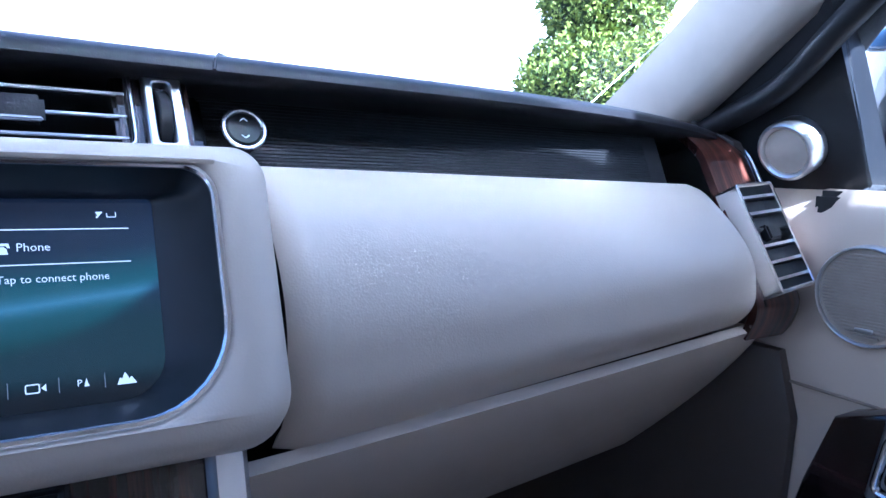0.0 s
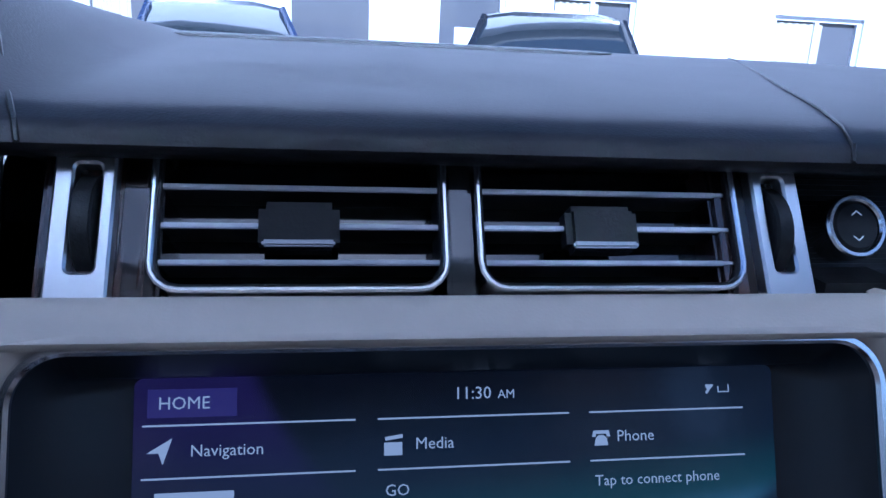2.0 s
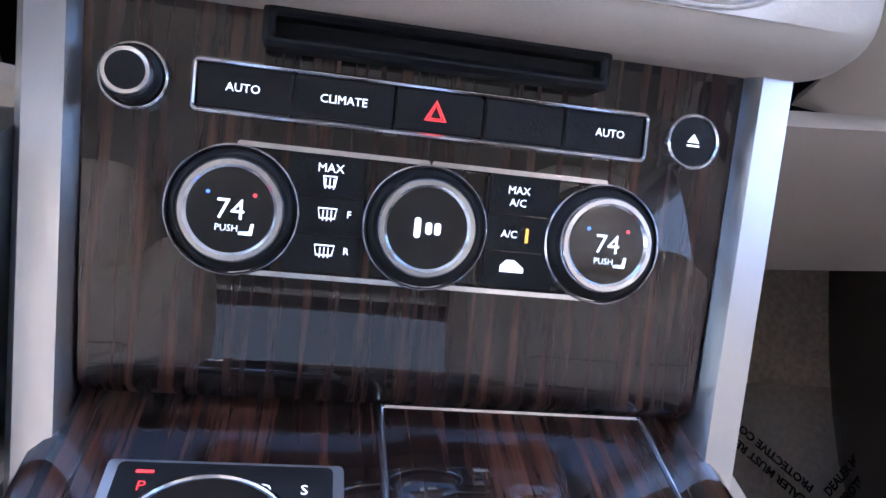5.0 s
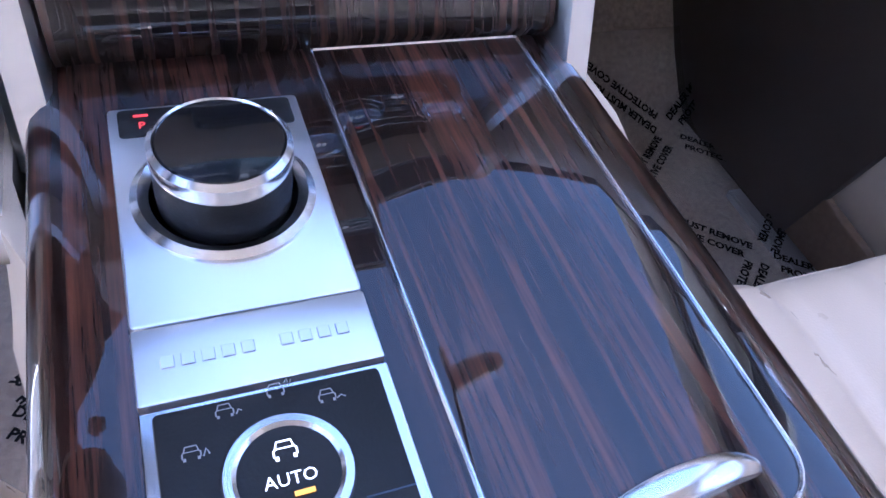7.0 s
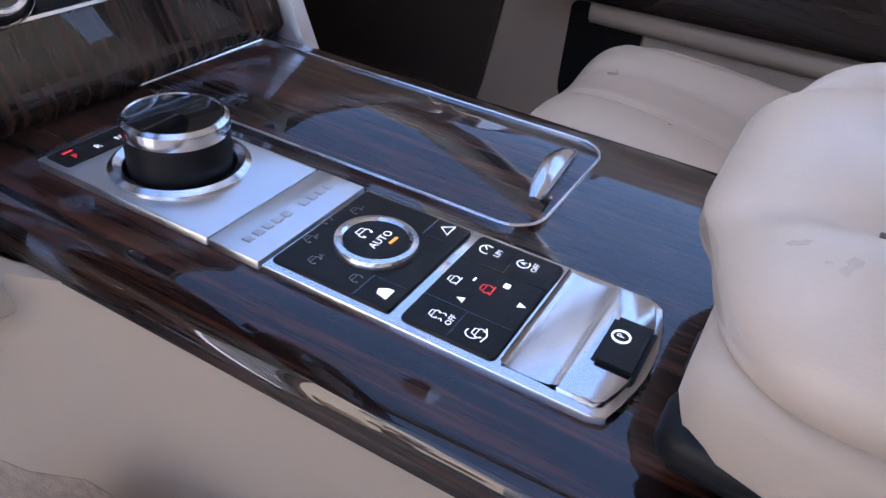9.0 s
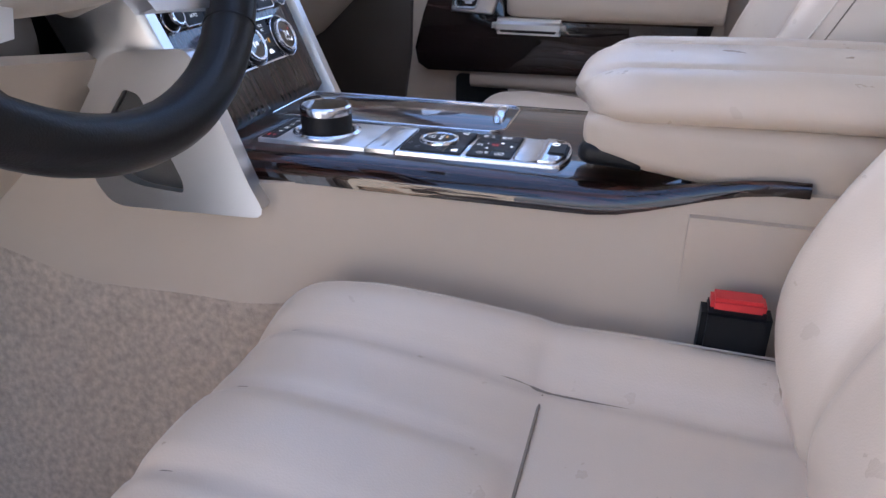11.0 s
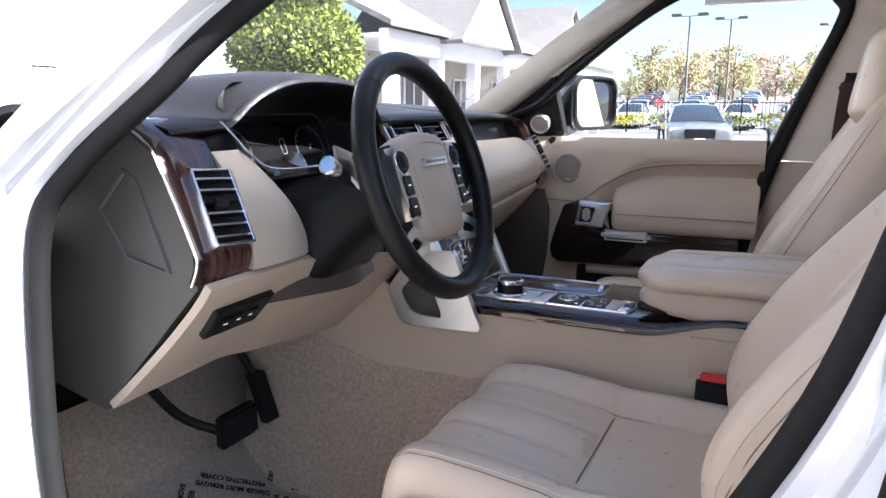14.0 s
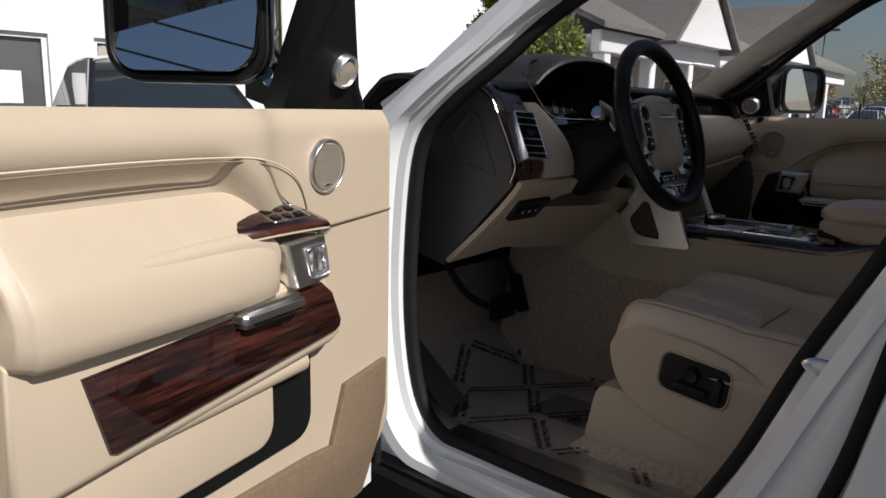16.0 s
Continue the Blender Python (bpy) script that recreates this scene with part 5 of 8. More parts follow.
stroke([(-0.0690, -0.3058), (-0.0620, -0.3058)], 0.0006, LIT_RED, PADM)
part("lock_icon", plate(rrect(0.0034, 0.0030, 0.0006, 2, -0.0585, -0.3095), Z0 + 0.0044, Z0 + 0.0048), WHITE_PRINT, con)
flat("up_arrow", [(-0.0800, -0.2985), (-0.0765, -0.2985), (-0.0782, -0.2950)], WHITE_PRINT, con, CM, 0.0046)
flat("down_arrow", [(-0.0690, -0.3190), (-0.0655, -0.3190), (-0.0672, -0.3225)], WHITE_PRINT, con, CM, 0.0046)
for x0, y0, x1, y1 in ((-0.0840, -0.3250, -0.0836, -0.2820), (-0.0510, -0.3250, -0.0506, -0.2820), (-0.1025, -0.3037, -0.0840, -0.3033), (-0.0508, -0.3037, -0.0295, -0.3033)):
    bar("button_gap", x0, y0, x1, y1, GLOSS, con, CM, 0.0045)
part("brake_icon", frame_ring(circle(0.0040, 20, -0.069, -0.364), circle(0.0032, 20, -0.069, -0.364), Z0 + 0.0113, Z0 + 0.0119, 0.0001), WHITE_PRINT, con)
text("brake_icon", "P", 0.0045, WHITE_PRINT, con, CM @ Matrix.Translation((-0.069, -0.364, 0.0117)))

# ---- steering wheel ----
WM = lean((-0.385, -0.097, 1.222), 18)
sw = thing("steering_wheel", "black leather steering wheel with grey-beige hub", "steering wheel", (-0.385, -0.097, 1.222))


def sp_(name, bm, mat, parent=None, label="", angle=40):
    """A part of the wheel, given in the wheel's own plane."""
    ob = part(name, bm, mat, None, label, angle, WM)
    return under(ob, parent or sw)


rim_r = [0.0158 + 0.0022 * abs(math.sin(2 * math.pi * i / 96)) ** 3 for i in range(96)]
sp_("rim", tube([(0.184 * math.cos(2 * math.pi * i / 96), 0.187 * math.sin(2 * math.pi * i / 96), 0) for i in range(96)], rim_r, 16, True, 1.18), RIM, None, "smooth black leather rim")
for a in (50, 130, 228, 312):
    q = radians(a)
    c = Vector((0.184 * math.cos(q), 0.187 * math.sin(q), 0))
    t = Vector((-math.sin(q), math.cos(q), 0))
    sp_("rim_seam", tube([c + Vector((math.cos(q) * math.cos(k), math.sin(q) * math.cos(k), 1.2 * math.sin(k))) * 0.0168 for k in [2 * math.pi * i / 16 for i in range(16)]], 0.0007, 5, True), BLACK)
HM = WM
WM = HM @ Matrix.Translation((0, 0, -0.016))
hub = [(-0.048, -0.095), (0.048, -0.095), (0.072, -0.075), (0.077, -0.03), (0.079, 0.02), (0.078, 0.055), (0.066, 0.074), (0.0, 0.083), (-0.066, 0.074), (-0.078, 0.055), (-0.079, 0.02), (-0.077, -0.03), (-0.072, -0.075)]
hub2 = [(p.x, p.y) for p in spline([(x, y, 0) for x, y in hub], 5, True)]
loops = [[(x * q, (y + 0.02) * q - 0.028, z) for x, y in hub2] for q, z in ((0.95, -0.03), (1.0, -0.01), (1.0, 0.008), (0.97, 0.016), (0.90, 0.021), (0.75, 0.025), (0.55, 0.0275), (0.30, 0.029), (0.08, 0.0295))]
hb = sp_("hub_pad", loft(loops), PAD, None, "grey-beige leather airbag pad", 60)
seamline = [(x * 0.80, (y + 0.02) * 0.80 - 0.028, 0.0243) for x, y in hub2]
sp_("hub_seam", tube(seamline, 0.0007, 5, True), TRIM, hb)
sp_("badge", plate(rrect(0.080, 0.0125, 0.003, 3, 0, 0.020), 0.020, 0.0325, 0.001), ALU, hb, "plain satin metal badge bar")
bm = bmesh.new()
for k in range(9):
    box((-0.033 + k * 0.0078, 0.0178, 0.0324), (-0.0285 + k * 0.0078, 0.0222, 0.0328), bm=bm)
sp_("badge_bars", bm, BLACK, hb)
for s in (-1, 1):
    pod = [(s * x, y) for x, y in ((0.077, -0.062), (0.100, -0.062), (0.1105, -0.020), (0.1125, 0.034), (0.104, 0.052), (0.082, 0.052), (0.077, 0.02), (0.075, -0.02))]
    pd = sp_("control_pod", plate(pod if s > 0 else pod[::-1], -0.012, 0.021, 0.003), ALU, None, "satin metal button pod")
    for k in range(2):
        y0, y1 = (-0.059, -0.0275) if k == 0 else (-0.0265, 0.007)
        sp_("button", box((min(s * 0.0775, s * 0.1045), y0, 0.015), (max(s * 0.0775, s * 0.1045), y1, 0.0235), 0.0025, 3), BLACK, pd)
        sp_("mark", box((min(s * 0.087, s * 0.095), (y0 + y1) / 2 - 0.0012, 0.0233), (max(s * 0.087, s * 0.095), (y0 + y1) / 2 + 0.0012, 0.0238)), WHITE_PRINT, pd)
    dmm = Matrix.Translation((s * 0.093, 0.027, 0.017))
    bm = revolve([(0.0165, 0), (0.0165, 0.006), (0.015, 0.0085), (0.011, 0.008), (0.010, 0.010), (0.006, 0.0105), (0.0055, 0.012), (0, 0.012)], 32)
    bm.transform(dmm)
    sp_("thumb_pad", bm, BLACK, pd, "round black thumb pad")
    bm = frame_ring(circle(0.0185, 32), circle(0.0165, 32), 0, 0.006, 0.001)
    bm.transform(dmm)
    sp_("thumb_ring", bm, CHROME, pd)
    # side spoke and lower spoke
    sp_("spoke", loft([[(s * 0.07, 0.060, -0.014), (s * 0.07, -0.090, -0.014), (s * 0.07, -0.090, 0.000), (s * 0.07, 0.060, 0.000)], [(s * 0.176, 0.05, -0.008), (s * 0.176, -0.02, -0.008), (s * 0.176, -0.02, 0.005), (s * 0.176, 0.05, 0.005)]]), DARK)
    low = [(s * x, y) for x, y in ((0.050, -0.098), (0.088, -0.072), (0.138, -0.092), (0.149, -0.102), (0.138, -0.122), (0.10, -0.118), (0.06, -0.115))]
    hole = [(s * x, y) for x, y in ((0.075, -0.098), (0.092, -0.086), (0.122, -0.097), (0.131, -0.104), (0.125, -0.114), (0.10, -0.110), (0.08, -0.106))]
    if s < 0:
        low, hole = low[::-1], hole[::-1]
    ls = sp_("lower_spoke", frame_ring(low, hole, -0.008, 0.009, 0.002), ALU, None, "satin metal lower spoke")
    sp_("spoke_insert", plate(hole, -0.008, 0.004), BLACK, ls)
    pad_ = [(s * x, y) for x, y in ((0.125, 0.005), (0.165, 0.055), (0.16, 0.075), (0.118, 0.06), (0.11, 0.02))]
    sp_("shift_paddle", plate(pad_ if s > 0 else pad_[::-1], -0.045, -0.039, 0.002), ALU if s < 0 else BLACK)
WM = HM
col = thing("steering_column", "dark column shroud with indicator stalk", "steering column", (-0.385, 0.05, 1.17))
loops = []
for y, w, h, z in ((-0.055, 0.10, 0.10, 1.215), (0.0, 0.15, 0.13, 1.18), (0.06, 0.22, 0.17, 1.135), (0.14, 0.27, 0.20, 1.11), (0.2, 0.27, 0.20, 1.11)):
    loops.append([(-0.385 + x, y, z + q) for x, q in rrect(w, h, min(w, h) * 0.35, 5)])
under(part("shroud", loft(loops), BLACK, None, "", 60), col)
st = [(-0.47, -0.015, 1.212), (-0.515, -0.021, 1.226), (-0.562, -0.03, 1.242)]
under(part("stalk", tube(spline(st, 4), [0.009, 0.0095, 0.010, 0.0105, 0.011, 0.012, 0.0125, 0.0125, 0.0125], 14), BLACK, None), col)
part("stalk_tip", tube([(-0.562, -0.03, 1.242), (-0.566, -0.0305, 1.2435), (-0.585, -0.034, 1.250), (-0.588, -0.0345, 1.251)], [0.0128, 0.0138, 0.0138, 0.011], 20), CHROME, None, "chrome stalk tip")
under(bpy.data.objects["stalk_tip"], col)


# ---- seats ----
STITCH = material("pale_stitching", (0.62, 0.54, 0.44), 0.7, vary=0.05, scale=40)
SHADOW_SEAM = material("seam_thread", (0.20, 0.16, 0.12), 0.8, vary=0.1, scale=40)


def cushion_loop(y, hw, z_top, z_bot, bolster, flute, n=56):
    """A cross-section of the cushion: flat or fluted insert between raised bolsters."""
    pts = []
    for k in range(n + 1):
        a = 2 * k / n - 1
        b = abs(a)
        rise = bolster * math.exp(-((b - 0.78) / 0.15) ** 2)
        edge = -(z_top - z_bot) * 0.62 * max(0.0, (b - 0.84) / 0.16) ** 2.4
        dip = -0.009 * math.exp(-((b - 0.585) / 0.035) ** 2)
        groove = -0.006 * flute * math.exp(-((b - 0.20) / 0.035) ** 2) + 0.004 * flute * math.cos(b * math.pi / 0.40) * (b < 0.55)
        pts.append((hw * a, y, z_top + rise + edge + dip + groove))
    pts.append((hw * 1.01, y, z_bot + (z_top - z_bot) * 0.22))
    pts.append((hw * 0.95, y, z_bot))
    pts.append((-hw * 0.95, y, z_bot))
    pts.append((-hw * 1.01, y, z_bot + (z_top - z_bot) * 0.22))
    return pts


CUSHION = [(-0.118, 0.745, 0.195, 0.0, 0.0), (-0.122, 0.775, 0.205, 0.004, 0.2), (-0.130, 0.805, 0.216, 0.008, 0.5), (-0.145, 0.830, 0.226, 0.010, 0.9), (-0.170, 0.843, 0.233, 0.012, 1.0), (-0.22, 0.846, 0.238, 0.014, 1.0), (-0.29, 0.838, 0.241, 0.019, 1.0), (-0.37, 0.823, 0.243, 0.027, 0.9), (-0.395, 0.815, 0.243, 0.030, 0.0), (-0.47, 0.812, 0.243, 0.033, 0.0), (-0.56, 0.808, 0.240, 0.035, 0.0), (-0.66, 0.806, 0.232, 0.034, 0.0), (-0.70, 0.800, 0.222, 0.02, 0.0)]


def cushion_z(y):
    ys = [c[0] for c in CUSHION][::-1]
    return float(np.interp(y, ys, [c[1] for c in CUSHION][::-1])), float(np.interp(y, ys, [c[3] for c in CUSHION][::-1]))


def make_seat(name, cx, label, side, recline=0.0):
    root = thing(name, label, "car seat", (cx, -0.42, 0.47), "front seats")

    def add(nm, bm, mat, parent=None, lab="", angle=50):
        bm.transform(Matrix.Translation((cx, 0, 0)))
        return under(part(nm, bm, mat, None, lab, angle), parent or root)

    secs = [cushion_loop(y, w, z, 0.715, bol, fl) for y, z, w, bol, fl in CUSHION]
    cu = add("cushion", loft(flow(secs, 4)), LEATHER, None, "cream leather seat cushion with fluted front and stitched bolsters", 70)
    ys = [-0.150 - 0.022 * i for i in range(24)]
    for s in (-1, 1):
        # piping between insert and bolster, then twin stitching along the outer edge
        pts = [(s * 0.585 * float(np.interp(y, [-0.5, -0.24, -0.15], [0.243, 0.240, 0.228])), y, cushion_z(y)[0] - 0.0085 + cushion_z(y)[1] * 0.18) for y in ys]
        add("piping", tube(spline(pts, 3), 0.0013, 6), SHADOW_SEAM, cu)
        for off, r_, mt in ((0.0, 0.0012, STITCH), (0.0065, 0.0009, SHADOW_SEAM)):
            pts = [(s * (0.845 * float(np.interp(y, [-0.5, -0.24, -0.15], [0.243, 0.239, 0.228])) + off), y, cushion_z(y)[0] + cushion_z(y)[1] * (0.83 if not off else 0.70) + 0.0006 - off * 0.12) for y in ys]
            add("stitching", tube(spline(pts, 3), r_, 5), mt, cu)
        pts = [(s * 0.20 * 0.240, y, cushion_z(y)[0] - 0.0060 * float(np.interp(y, [c[0] for c in CUSHION][::-1], [c[4] for c in CUSHION][::-1])) + 0.0003) for y in [-0.150 - 0.02 * i for i in range(12)]]
        add("flute_seam", tube(spline(pts, 3), 0.0010, 5), SHADOW_SEAM, cu)
    add("cross_seam", tube([(-0.136 + 0.0272 * k, -0.391, cushion_z(-0.391)[0] + 0.0006 - (0.004 if k in (0, 10) else 0.0)) for k in range(11)], 0.0013, 6), SHADOW_SEAM, cu)
    # front edge seam
    pts = [(0.205 * (2 * k / 16 - 1), -0.1275 - 0.012 * abs(2 * k / 16 - 1) ** 4, 0.800 - 0.012 * abs(2 * k / 16 - 1) ** 4) for k in range(17)]
    add("front_seam", tube(spline(pts, 2), 0.0012, 5), STITCH, cu)
    # moulded side valances with a swept outline
    for s in (-1, 1):
        outl = [(-0.150, 0.765), (-0.150, 0.735), (-0.168, 0.690), (-0.205, 0.655), (-0.30, 0.618), (-0.44, 0.600), (-0.495, 0.615), (-0.505, 0.66), (-0.480, 0.715), (-0.430, 0.755), (-0.36, 0.782), (-0.26, 0.796), (-0.18, 0.794)]
        o2 = [(p.x, p.y) for p in spline([(y, z, 0) for y, z in outl], 4, True)]
        bm = plate(o2, -0.02, 0.022, 0.012, 4)
        bm.transform(axes((s * 0.222, 0, 0), (0, 1, 0), (0, 0, 1), (s, 0, 0)))
        va = add("valance", bm, TRIM, None, "beige moulded seat side panel")
        rear = [(-0.44, 0.70), (-0.49, 0.60), (-0.66, 0.585), (-0.70, 0.66), (-0.69, 0.76), (-0.50, 0.775)]
        r2 = [(p.x, p.y) for p in spline([(y, z, 0) for y, z in rear], 4, True)]
        bm = plate(r2, -0.02, 0.008, 0.008, 3)
        bm.transform(axes((s * 0.222, 0, 0), (0, 1, 0), (0, 0, 1), (s, 0, 0)))
        add("hinge_cover", bm, TRIM, None, "beige cover of the backrest hinge")
        # rail cover under the valance
        loops = []
        for y, z0, z1 in ((-0.085, 0.530, 0.552), (-0.098, 0.525, 0.625), (-0.115, 0.522, 0.658), (-0.16, 0.52, 0.662), (-0.24, 0.52, 0.640), (-0.34, 0.52, 0.616), (-0.60, 0.52, 0.606)):
            loops.append([(s * 0.160, y, z0), (s * 0.236, y, z0), (s * 0.241, y, (z0 + z1) / 2), (s * 0.234, y, z1 - 0.004), (s * 0.222, y, z1), (s * 0.160, y, z1)])
        add("rail_cover", loft(flow(loops, 3)), TRIM, None, "beige moulded seat rail cover", 45)
        if s == side:
            sm_ = axes((s * 0.2425, -0.322, 0.728), (0, 1, 0), (0, 0, 1), (s, 0, 0)) @ Matrix.Rotation(radians(7), 4, "Z")
            pl = rrect(0.142, 0.080, 0, 5, 0, 0, (0.020, 0.022, 0.022, 0.016))
            bm = frame_ring(inset(pl, -0.006), pl, -0.004, 0.004, 0.003)
            bm.transform(sm_)
            add("switch_surround", bm, TRIM, va)
            bm = plate(pl, -0.004, 0.0025, 0.002)
            bm.transform(sm_)
            add("switch_plate", bm, BLACK, va, "black seat adjuster panel")
            bm = revolve([(0.0165, 0), (0.0165, 0.010), (0.0135, 0.014), (0.012, 0.0125), (0, 0.0125)], 24)
            bm.transform(sm_ @ Matrix.Translation((0.004, 0.010, 0.002)))
            add("adjuster_knob", bm, BLACK, va, "round black lumbar switch")
            bm = plate(rrect(0.070, 0.017, 0.008, 4, 0.000, -0.020), 0.0, 0.014, 0.004, 3)
            bm.transform(sm_)
            add("adjuster", bm, BLACK, va)
            bm = plate(rrect(0.016, 0.052, 0.007, 4, -0.052, -0.004), 0.0, 0.013, 0.004, 3)
            bm.transform(sm_)
            add("adjuster", bm, BLACK, va)
    add("seat_base", box((-0.21, -0.66, 0.52), (0.21, -0.16, 0.72), 0.02), TRIM)
    # backrest: sections square to its leaning axis
    base, tip = Vector((0, -0.635, 0.80)), Vector((0, -0.860 - recline, 1.362 - recline * 0.3))
    ax = (tip - base).normalized()
    fw = Vector((0, ax.z, -ax.y))
    table = ((-0.04, 0.185, 0.045, 0.0), (0.01, 0.218, 0.064, 0.020), (0.09, 0.232, 0.074, 0.046), (0.20, 0.238, 0.078, 0.058), (0.34, 0.240, 0.078, 0.058), (0.48, 0.240, 0.076, 0.050), (0.62, 0.236, 0.072, 0.040), (0.75, 0.229, 0.068, 0.032), (0.86, 0.219, 0.064, 0.026), (0.94, 0.206, 0.058, 0.018), (0.985, 0.190, 0.045, 0.008), (1.0, 0.172, 0.028, 0.0))
    secs = []
    for t, hw, d, bol in table:
        c = base + (tip - base) * t
        pts = []
        sink = max(0.0, (t - 0.72) / 0.28) ** 1.5
        for k in range(49):
            a = 2 * k / 48 - 1
            b = abs(a)
            f = d * (1 - 0.75 * max(0, (b - 0.82) / 0.18) ** 2) + bol * math.exp(-((b - 0.80) / 0.19) ** 2) - 0.012 * math.exp(-((b - 0.56) / 0.045) ** 2)
            mid_ = 1.0 if 0.60 < t < 0.98 else 0.0
            f -= mid_ * (0.0055 * math.exp(-((b - 0.20) / 0.030) ** 2) + 0.004 * math.exp(-(a / 0.030) ** 2))
            low = max(0.0, 1 - (b / 0.60) ** 4) * sink
            pts.append(c + Vector((hw * a, 0, 0)) + fw * f - ax * 0.060 * low)
        for k in range(15):
            a = 1 - 2 * k / 14
            low = max(0.0, 1 - (abs(a) / 0.60) ** 4) * sink
            pts.append(c + Vector((hw * a * 0.97, 0, 0)) - fw * d * (1 - 0.5 * abs(a) ** 4) - ax * 0.060 * low)
        secs.append(pts)
    bk = add("backrest", loft(flow(secs, 4)), LEATHER, None, "cream leather backrest with fluted centre and deep side bolsters", 70)

    def on_back(t, x, out):
        d = float(np.interp(t, [q[0] for q in table], [q[2] for q in table]))
        bol = float(np.interp(t, [q[0] for q in table], [q[3] for q in table]))
        hw = float(np.interp(t, [q[0] for q in table], [q[1] for q in table]))
        b = abs(x) / hw
        f = d * (1 - 0.75 * max(0, (b - 0.82) / 0.18) ** 2) + bol * math.exp(-((b - 0.80) / 0.19) ** 2) - 0.012 * math.exp(-((b - 0.56) / 0.045) ** 2)
        sink = max(0.0, (t - 0.72) / 0.28) ** 1.5 * max(0.0, 1 - (b / 0.60) ** 4)
        return base + (tip - base) * t + Vector((x, 0, 0)) + fw * (f + out) - ax * 0.060 * sink

    ts = [0.04 + 0.05 * i for i in range(19)]
    for s in (-1, 1):
        hw_at = [float(np.interp(t, [q[0] for q in table], [q[1] for q in table])) for t in ts]
        add("piping", tube(spline([on_back(t, s * 0.56 * h, 0.0006) for t, h in zip(ts, hw_at)], 3), 0.0014, 6), SHADOW_SEAM, bk)
        add("flute_seam", tube(spline([on_back(t, s * 0.20 * h, -0.0052) for t, h in zip(ts[12:-1], hw_at[12:-1])], 3), 0.0010, 5), SHADOW_SEAM, bk)
        for q, r_, mt in ((0.90, 0.0012, STITCH), (0.925, 0.0009, SHADOW_SEAM)):
            add("stitching", tube(spline([on_back(t, s * q * h, 0.0004) for t, h in zip(ts, hw_at)], 3), r_, 5), mt, bk)
    pts = [on_back(0.565, 0.132 * (2 * k / 20 - 1), 0.0006) for k in range(21)]
    add("cross_seam", tube(pts, 0.0012, 5), SHADOW_SEAM, bk)
    # headrest with a seam round its face
    hc = Vector((0, -0.808 - recline * 1.1, 1.402 - recline * 0.4))
    loops, face_ = [], []
    for q in range(11):
        t = q / 10
        zz = -0.102 + 0.204 * t
        k = max(0.0, 1 - abs(2 * t - 1) ** 4.5) ** 0.5
        k = 0.66 + 0.34 * k
        wide = 0.222 - 0.034 * t
        loops.append([hc + Vector((x, y - 0.035 * (t - 0.5), zz)) for x, y in rrect(wide * k, 0.138 * k, 0.050 * k, 6)])
        face_.append((wide * k / 2 - 0.008 * k, 0.138 * k / 2 - 0.028 * k - 0.035 * (t - 0.5), zz))
    hr = add("headrest", loft(flow(loops, 3)), LEATHER, None, "cream leather headrest", 80)
    for s in (-1, 1):
        add("headrest_seam", tube(spline([hc + Vector((s * x, y, zz)) for x, y, zz in face_[1:-1]], 3), 0.0012, 5), SHADOW_SEAM, hr)
        add("headrest_post", tube([(s * 0.06, -0.815 - recline, 1.33 - recline * 0.3), (s * 0.06, -0.83 - recline, 1.24 - recline * 0.3)], 0.006, 8), CHROME)
    return root


make_seat("driver_seat", -0.402, "cream leather driver's seat with power switches", -1, 0.085)
make_seat("passenger_seat", 0.402, "cream leather passenger seat with tall headrest", 1)


# ---- armrest box ----
arm = thing("armrest_box", "beige padded armrest box between the seats", "armrest", (0, -0.6, 0.93))
under(part("box_body", box((-0.150, -1.05, 0.47), (0.150, -0.47, 0.955), 0.02, 3), TRIM, None), arm)


def arm_loop(d, roll=0.0):
    """Section of the armrest pad d behind its nose: a broad centre between two rolls."""
    q = math.sqrt(max(0.0, 1 - max(0.0, 1 - d / 0.05) ** 2))
    zc = 1.016 + 0.006 * min(1.0, d / 0.2)
    top, low = [], []
    for i in range(49):
        a = 2 * i / 48 - 1
        b = abs(a)
        edge = max(0.0, 1 - b ** 6) ** 0.5
        lobe = 0.006 * (1 - (b / 0.50) ** 2) if b < 0.50 else 0.005 * max(0.0, 1 - ((b - 0.76) / 0.26) ** 2)
        set_back = 0.012 / (1 + math.exp(-(b - 0.52) * 22)) + 0.020 * b ** 6
        x = 0.134 * a * (0.86 + 0.14 * q)
        y = -0.374 - d - set_back * max(0.0, 1 - d / 0.12)
        top.append((x, y, zc + q * (0.024 * edge + lobe - 0.004 * math.exp(-((b - 0.50) / 0.05) ** 2))))
        low.append((x, y, zc - 0.020 * q * edge))
    return top + low[-2:0:-1]


